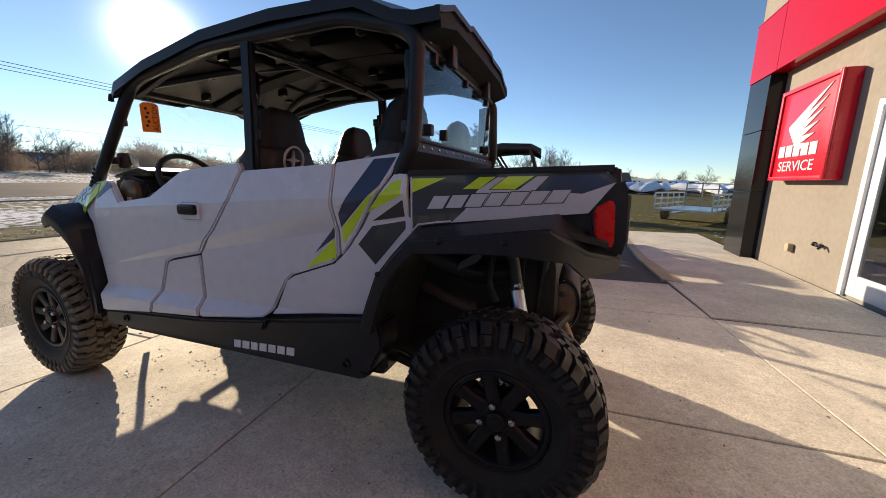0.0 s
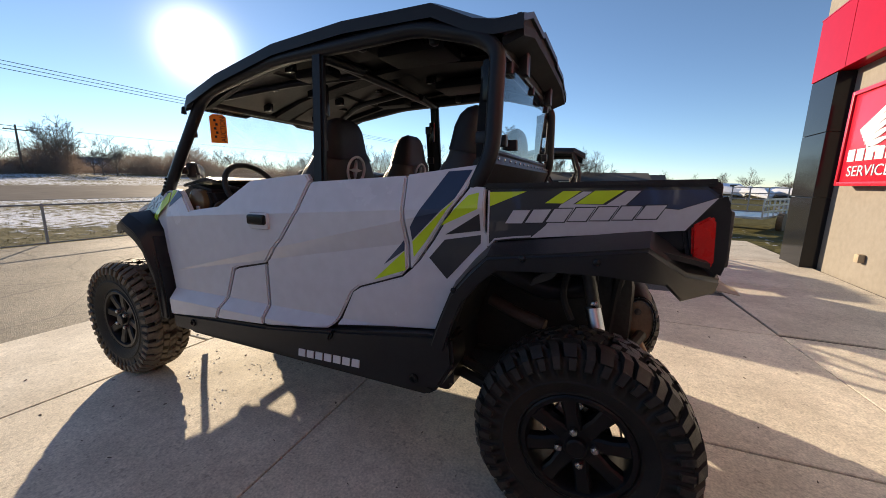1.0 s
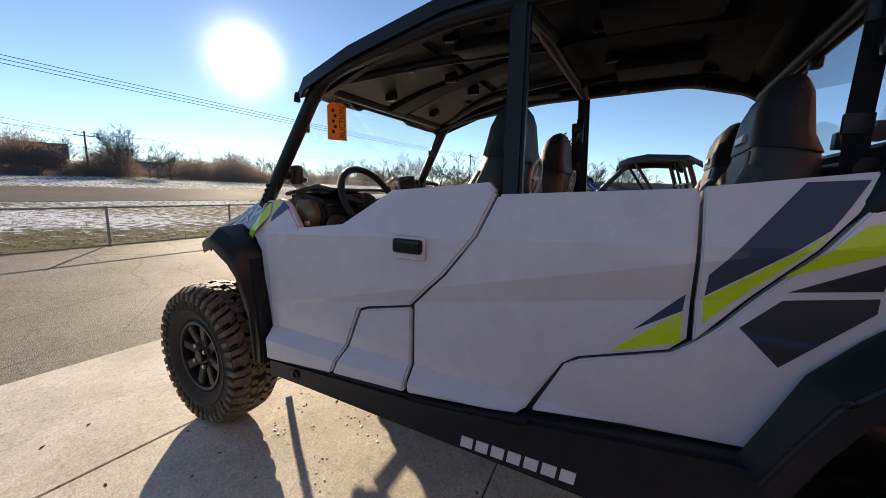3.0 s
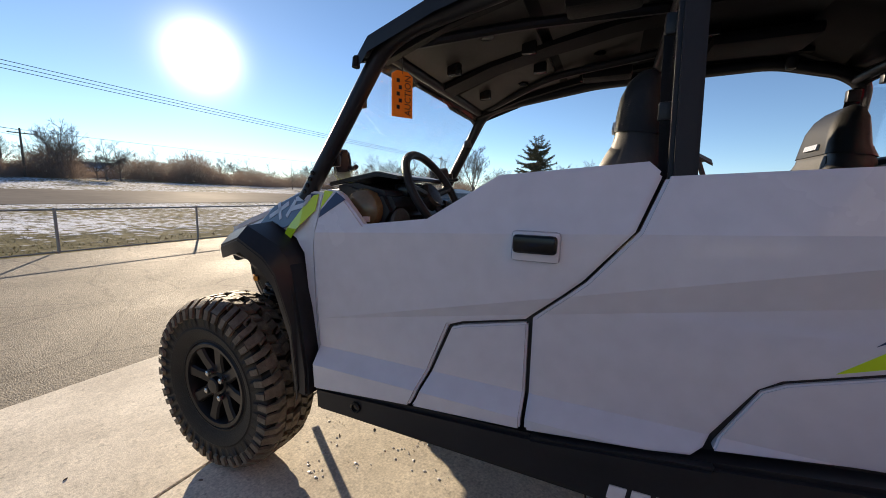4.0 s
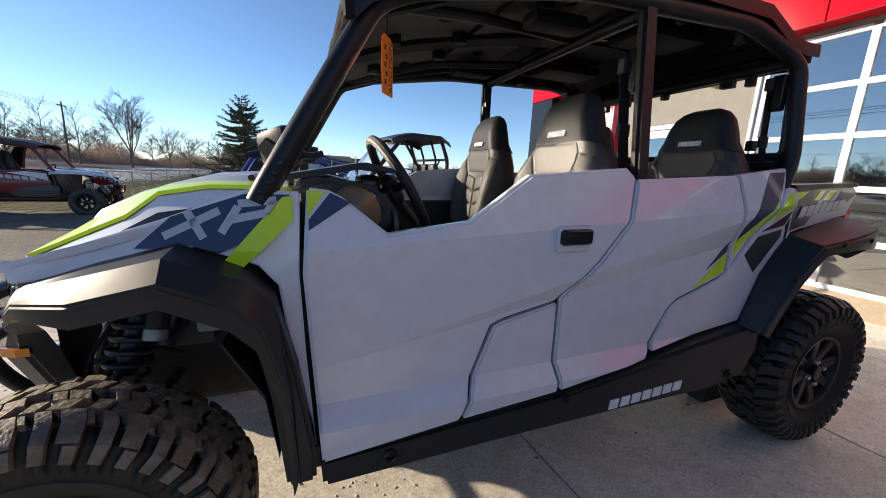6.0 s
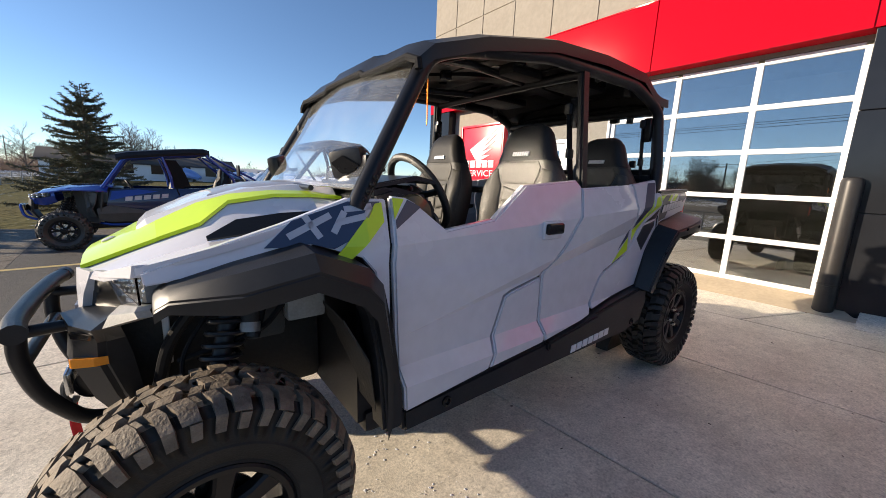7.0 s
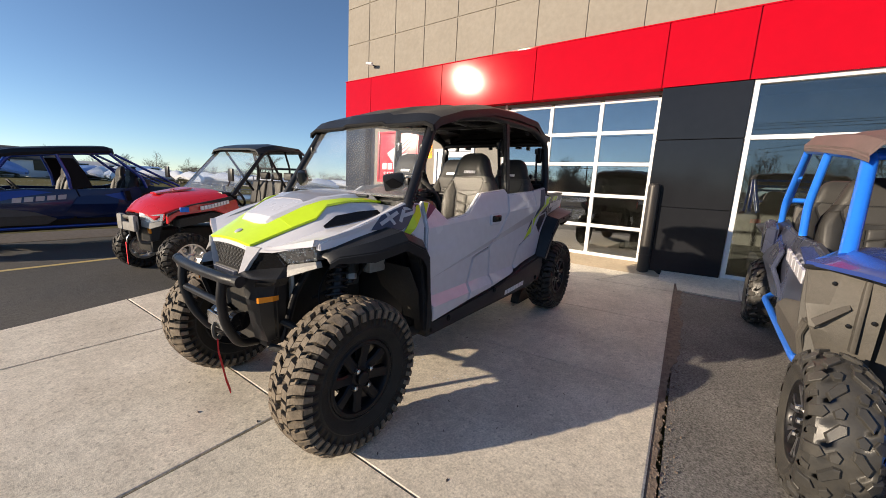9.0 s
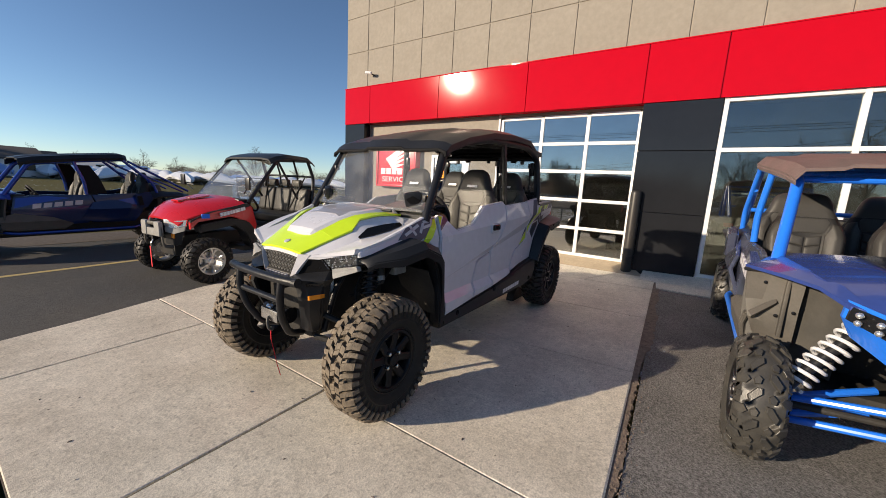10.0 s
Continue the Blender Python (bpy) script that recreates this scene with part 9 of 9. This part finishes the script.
for i, (kind, az, dist, el) in enumerate(((0, 160.3, 85, 6.2), (2, 161.0, 87, 5.7), (1, 159.4, 86, 5.6), (2, 156.6, 80, 4.6), (0, 155.4, 82, 4.5), (2, 157.4, 84, 4.3), (1, 164.5, 95, 4.3), (2, 152.3, 100, 3.6), (0, 148.6, 110, 3.2), (1, 145.0, 120, 3.2), (2, 142.2, 118, 3.3),
                                          (4, 136.6, 85, 3.5), (1, 133.6, 100, 3.4), (0, 131.0, 95, 3.6), (2, 128.3, 100, 4.0), (0, 125.0, 90, 4.6), (1, 122.4, 96, 4.2), (0, 119.4, 92, 4.4), (2, 116.8, 85, 5.2), (2, 114.2, 88, 5.0),
                                          (3, 109.9, 82, 6.5), (1, 106.3, 90, 3.6), (0, 104.2, 95, 3.3), (3, 96.5, 62, 4.8), (1, 93.2, 60, 5.4), (0, 91.2, 62, 4.9), (2, 98.6, 70, 4.2), (2, 101.2, 80, 3.6),
                                          (2, 71.2, 150, 2.1), (0, 63.0, 80, 4.3), (2, 66.8, 170, 1.5), (4, 68.5, 160, 1.6), (2, 83.5, 150, 2.3), (2, 74.5, 140, 2.6), (0, 57.0, 160, 1.8), (4, 54.8, 150, 1.8), (1, 172.0, 100, 4.0), (0, 178.0, 75, 5.5),
                                          (1, 185.0, 62, 7.5), (2, 191.0, 60, 9.5), (0, 197.0, 62, 10.5), (1, 204.0, 60, 8.5), (2, 211.0, 64, 11.0), (0, 219.0, 66, 9.5), (2, 227.0, 70, 8.0), (2, 168.4, 110, 3.4),
                                          (1, 150.4, 125, 2.9), (2, 146.8, 128, 2.8), (0, 143.6, 130, 3.0), (2, 139.6, 120, 3.0), (1, 134.9, 125, 2.8), (2, 132.2, 120, 3.0), (1, 126.7, 122, 3.2), (2, 123.6, 120, 3.4), (1, 120.8, 118, 3.2), (0, 112.0, 120, 3.2), (2, 107.8, 125, 2.8), (2, 80.0, 170, 1.9), (1, 77.2, 165, 2.0), (0, 87.0, 160, 2.2))):
    if kind == 4:
        plant(kind, az, dist, el, yaw=37 * i, label="small tree holding its russet winter leaves", group="russet trees")
    else:
        plant(kind, az, dist, el * (1.16 if 99 < az < 153 else 1.0), yaw=37 * i)


def brush(name, az0, az1, dist, h, seed, mat, label, count):
    """A winter thicket: rounded clumps of fine bare twigs of many heights, thinning towards their tops."""
    rnd = random.Random(seed)
    verts, faces = [], []
    clumps = count // 110
    for i in range(clumps):
        az = radians(az0 + (az1 - az0) * (i + rnd.random()) / clumps)
        d = dist * rnd.uniform(0.9, 1.15)
        swell = 0.62 + 0.38 * math.sin(az * 17 + seed) * math.cos(az * 41 + seed * 2)
        hh = h * swell * rnd.uniform(0.45, 1.0)
        wide = hh * rnd.uniform(0.32, 0.6) + 0.5
        base = Vector((-1.5 + d * math.cos(az), -1.7 + d * math.sin(az), GZ + rise(-1.5 + d * math.cos(az))))
        for k in range(190):
            a, u, v = rnd.uniform(0, math.tau), rnd.random() ** 0.5, rnd.random() ** 1.1
            ring = wide * u * math.sqrt(max(0.05, 1 - (v * 1.06 - 0.35) ** 2 * 1.3))
            p = base + Vector((ring * math.cos(a), ring * math.sin(a), hh * v * 0.9))
            t = Vector((math.cos(a) * u + rnd.gauss(0, 0.5), math.sin(a) * u + rnd.gauss(0, 0.5), 0.9 + rnd.gauss(0, 0.35))).normalized() * hh * rnd.uniform(0.07, 0.17)
            n = Vector((-math.sin(az), math.cos(az), rnd.uniform(-0.4, 0.4))) * (0.015 + 0.030 * rnd.random()) * dist / 90
            b = len(verts)
            verts += [p + n, p - n, p + t]
            faces.append((b, b + 1, b + 2))
    me = bpy.data.meshes.new(name)
    me.from_pydata(verts, [], faces)
    me.materials.append(mat)
    return tagged(new(name, me), label, "thicket", kind="stuff")


brush("thicket", 138, 160, 98, 7.4, 5, BRUSH, "dense brown winter thicket beyond the road", 40000)
brush("thicket", 163, 176, 76, 3.2, 19, BRUSH, "low brown brush before the barn", 9000)
brush("thicket", 159, 176, 88, 8.2, 9, BRUSH, "tall brown winter thicket beyond the road", 44000)
brush("thicket", 176, 232, 100, 7.5, 6, BRUSH, "dense brown winter thicket beyond the road", 40000)
brush("thicket", 99, 138, 112, 6.4, 7, BRUSH, "brown winter brush along the far field", 62000)
brush("thicket", 50, 99, 190, 6.0, 8, BRUSH, "distant brown winter tree line", 36000)


def spruce(x, y, h, label):
    """A conifer: tapered trunk, drooping whorls and needle sprays with gaps between."""
    rnd = random.Random(3)
    t = thing("spruce", label, "tree", pose(x, y, GZ + 0.02))
    part("trunk", tube(fresh(), [(0, 0, -0.1), (0.03, 0.02, h * 0.5), (0, 0, h * 0.99)], h * 0.022, 8, rad=0, r2=0.01), BARK, t)
    wood, verts, faces = fresh(), [], []
    z = h * 0.06
    while z < h * 0.985:
        k = 1 - z / h
        n = rnd.randint(7, 9) if k > 0.12 else 4
        for i in range(n):
            a = math.tau * (i + rnd.random()) / n
            length = (0.04 + 0.46 * k ** 0.85) * h * rnd.uniform(0.5, 1.12)
            droop = rnd.uniform(-0.12, 0.26) * length
            d = Vector((math.cos(a), math.sin(a), 0))
            p0 = Vector((0, 0, z + rnd.uniform(-0.05, 0.03) * h))
            tipz = -droop + length * (0.10 + 1.1 * max(0.0, 0.38 - k))
            pts = [p0, p0 + d * length * 0.5 + Vector((0, 0, -droop * 0.25)), p0 + d * length + Vector((0, 0, tipz))]
            tube(wood, pts, 0.016 * k + 0.006, 4, rad=0, cap=False, r2=0.004)
            side = Vector((-d.y, d.x, 0))
            m = int(length * 24) + 4
            for j in range(m):
                s = 0.12 + 0.88 * (j + rnd.random()) / m
                c = pts[0].lerp(pts[1], s * 2) if s < 0.5 else pts[1].lerp(pts[2], s * 2 - 1)
                for sg in (-1, 1):
                    w = (0.30 * (1 - s) + 0.10) * length * 0.62 * rnd.uniform(0.5, 1.1)
                    e = c + side * sg * w + d * w * rnd.uniform(0.3, 0.8) + Vector((0, 0, -w * rnd.uniform(0.05, 0.4)))
                    wide = d * 0.022 + Vector((0, 0, 0.028))
                    b = len(verts)
                    verts += [c - wide * 0.6, c + wide * 0.6, e]
                    faces.append((b, b + 1, b + 2))
                    for q in range(3):
                        at = c.lerp(e, rnd.uniform(0.15, 1.0))
                        aim = Vector((rnd.gauss(0, 1), rnd.gauss(0, 1), rnd.gauss(0.15, 0.8))).normalized() * rnd.uniform(0.05, 0.12)
                        wide = Vector((rnd.gauss(0, 1), rnd.gauss(0, 1), rnd.gauss(0, 1))).normalized() * 0.014
                        b = len(verts)
                        verts += [at + wide, at - wide, at + aim]
                        faces.append((b, b + 1, b + 2))
        z += h * 0.028 * rnd.uniform(0.5, 1.5)
    part("limbs", wood, BARK, t)
    me = bpy.data.meshes.new("crown")
    me.from_pydata(verts, [], faces)
    me.materials.append(NEEDLE)
    part("crown", me, NEEDLE, t)


spruce(-4.47, 15.05, 4.05, "tall dark green spruce with drooping boughs")


def pole(x, y, h, arms=1):
    p = thing("utility_pole", "weathered wooden utility pole with a crossarm", "utility pole", pose(x, y, GZ + rise(x)), "utility poles")
    h -= rise(x)
    part("shaft", tube(fresh(), [(0, 0, -0.2), (0, 0, h)], 0.17, 10, r2=0.11), WOODP, p)
    for k in range(arms):
        part("crossarm", block(-0.06, 0.06, -1.25, 1.25, h - 0.75 - 1.0 * k, h - 0.61 - 1.0 * k), WOODP, p)
        for y_ in (-1.1, -0.45, 0.45, 1.1):
            part("insulator", lathe(fresh(), [(0.03, h - 0.61 - k), (0.05, h - 0.55 - k), (0.03, h - 0.46 - k)], 8, "z"), GALV, p).location = (0, y_, 0)


pole(-41.5, 84.0, 10.6)
pole(-41.5, -22.0, 10.6)
pole(-41.5, 188.0, 10.6)
pole(-78.0, 22.0, 8.2)
pole(-78.0, 92.0, 6.9)
wires = thing("power_lines", "thin sagging power lines between wooden poles", "power lines")
for x, z, top in ((-42.0, 9.0, 0), (-41.1, 8.55, 0), (-40.6, 9.0, 0), (-78.4, 8.6, 1)):
    pts = []
    for k in range(-6, 31):
        y = -22 + 106 * k / 10
        u = (k % 10) / 10
        pts.append((x, y, z + GZ - 1.7 * 4 * u * (1 - u) * 0.35 + (0.9 if not top else 0)))
    part("wire", tube(fresh(), pts, 0.022, 4, rad=0, cap=False), TUBE, wires)

for dy, dz in ((0.0, 0.0), (0.6, -0.75)):
    a, b = Vector((-78.0, 22.0, GZ + 7.9 + dz)), Vector((-41.5, -22.0 + dy, GZ + 9.6 + dz * 0.6))
    pts = [a.lerp(b, k / 12) + Vector((0, 0, -1.6 * (k / 12) * (1 - k / 12))) for k in range(13)]
    part("wire", tube(fresh(), pts, 0.022, 4, rad=0, cap=False), TUBE, wires)


def house(x, y, yaw, length, width, wall_h, roof_h, wall_mat, roof_mat, label, windows=3):
    h = thing("house", label, "building", pose(x, y, GZ + rise(x), 0, 0, yaw))
    part("wall", block(-length / 2, length / 2, -width / 2, width / 2, 0, wall_h), wall_mat, h)
    bm = fresh()
    prism(bm, [(-width / 2 - 0.3, wall_h), (0, wall_h + roof_h), (width / 2 + 0.3, wall_h), (width / 2 + 0.3, wall_h - 0.15), (-width / 2 - 0.3, wall_h - 0.15)], -length / 2 - 0.3, length / 2 + 0.3, plane="yz")
    part("roof", bm, roof_mat, h)
    for k in range(windows):
        cx = -length / 2 + length * (k + 0.5) / windows
        w = part("window", block(cx - 0.6, cx + 0.6, -width / 2 - 0.04, -width / 2 + 0.02, 1.0, 2.1), GLOSSB, h)
        part("frame", block(cx - 0.68, cx + 0.68, -width / 2 - 0.06, -width / 2 - 0.041, 2.1, 2.2), WHITEF, w)


def bearing(az, d):
    return -1.5 + d * math.cos(radians(az)), -1.7 + d * math.sin(radians(az))


house(*bearing(85.5, 72), 2, 6.5, 7, 2.0, 1.5, DARKROOF, DARKROOF, "dark barn with a gambrel-like roof", 0)
house(*bearing(81.0, 80), 0, 7, 9, 1.6, 1.0, BOARD, BOARD, "pale grey storage shed", 2)
house(*bearing(77.2, 82), 0, 6, 9, 1.5, 0.9, BOARD, WRAPB, "pale blue-grey storage shed", 2)
house(*bearing(92.5, 62), 5, 17, 8, 2.2, 1.3, WHITEP, DARKROOF, "long low house with a dark roof", 6)
house(*bearing(166.2, 84), -104, 5.2, 5.5, 2.6, 2.1, WOODWALL, WOODWALL, "brown wooden barn among the bare trees", 0)
house(*bearing(157.6, 105), -100, 5, 6, 2.0, 1.2, WHITEP, BOARD, "small pale house behind the bare trees", 3)


def boat(x, y, yaw, length, mat, seed):
    """A boat under shrink wrap on its trailer."""
    rnd = random.Random(seed)
    b = thing("wrapped_boat", "boat under pale shrink wrap on a trailer", "boat", pose(x, y, GZ, 0, 0, yaw), "wrapped boats")
    rows = []
    for u, w, z in ((0.0, 0.05, 0.95), (0.10, 0.55, 1.05), (0.35, 1.05, 1.25), (0.6, 1.15, 1.45), (0.85, 1.15, 1.2), (1.0, 1.05, 0.95)):
        peak = z + 0.55 * math.sin(math.pi * min(1, u * 1.1)) * rnd.uniform(0.7, 1.2)
        rows.append([(length * (u - 0.5), 0, peak), (length * (u - 0.5), w * 0.45, peak - 0.16), (length * (u - 0.5), w, z - 0.12), (length * (u - 0.5), w * 0.92, z - 0.35)])
    part("wrap", sheet(fresh(), mirrored(rows), 0.02), mat, b, smooth=45)
    rows = [[(length * (u - 0.5), 0, 0.45 + 0.2 * (1 - u)), (length * (u - 0.5), w * 0.92, z - 0.33)] for u, w, z in ((0.0, 0.05, 0.95), (0.2, 0.7, 1.1), (0.6, 1.15, 1.25), (1.0, 1.05, 0.95))]
    part("hull", sheet(fresh(), mirrored(rows), 0.02), WHITEP, b)
    tr = part("trailer", tube(fresh(), [(-length * 0.62, 0, 0.4), (length * 0.45, 0, 0.4)], 0.05, 8), GALV, b)
    for s in (1, -1):
        part("trailer_wheel", lathe(fresh(), [(0.12, s * 0.95), (0.30, s * 0.96), (0.30, s * 1.12), (0.12, s * 1.13)], 16, "y"), RUBBER, tr).location = (length * 0.12, 0, 0.30)


rnd = random.Random(21)
for k in range(34):
    az = 53.0 + 36.0 * k / 33 + rnd.uniform(-0.4, 0.4)
    d = rnd.uniform(52, 68)
    x, y = bearing(az, d)
    boat(x, y, rnd.uniform(60, 130), rnd.uniform(5.0, 7.0), WRAPB if k % 5 == 2 else WRAPW, k)

# aluminium trailer on the grass
tr = thing("utility_trailer", "low aluminium utility trailer with railed sides, on the grass", "trailer", pose(3.9, 12.9, GZ + 0.26, 0, 0, 62))
part("deck", block(-1.5, 1.5, -0.8, 0.8, 0.42, 0.48), ALU, tr)
for s in (1, -1):
    for z in (0.62, 0.80, 0.98):
        part("rail", block(-1.5, 1.5, s * 0.8 - 0.02, s * 0.8 + 0.02, z - 0.025, z + 0.025), ALU, tr)
    for k in range(6):
        part("stake", block(-1.5 + 0.6 * k - 0.02, -1.5 + 0.6 * k + 0.02, s * 0.8 - 0.018, s * 0.8 + 0.018, 0.45, 1.0), ALU, tr)
    part("wheel", lathe(fresh(), [(0.10, s * 0.86), (0.28, s * 0.87), (0.28, s * 1.02), (0.10, s * 1.03)], 18, "y"), RUBBER, tr).location = (0.1, 0, 0.28)
gate = part("ramp_gate", block(1.50, 1.54, -0.78, 0.78, 0.48, 0.52), GALV, tr, "open ladder-like ramp gate")
for k in range(4):
    part("gate_bar", block(1.50, 1.54, -0.78, 0.78, 0.70 + 0.20 * k, 0.735 + 0.20 * k), GALV, gate)
    part("gate_bar", block(1.503, 1.537, -0.78 + 0.507 * k, -0.745 + 0.507 * k, 0.52, 1.335), GALV, gate)
part("tongue", tube(fresh(), [(-2.5, 0, 0.42), (-1.5, 0, 0.42)], 0.04, 8), ALU, tr)
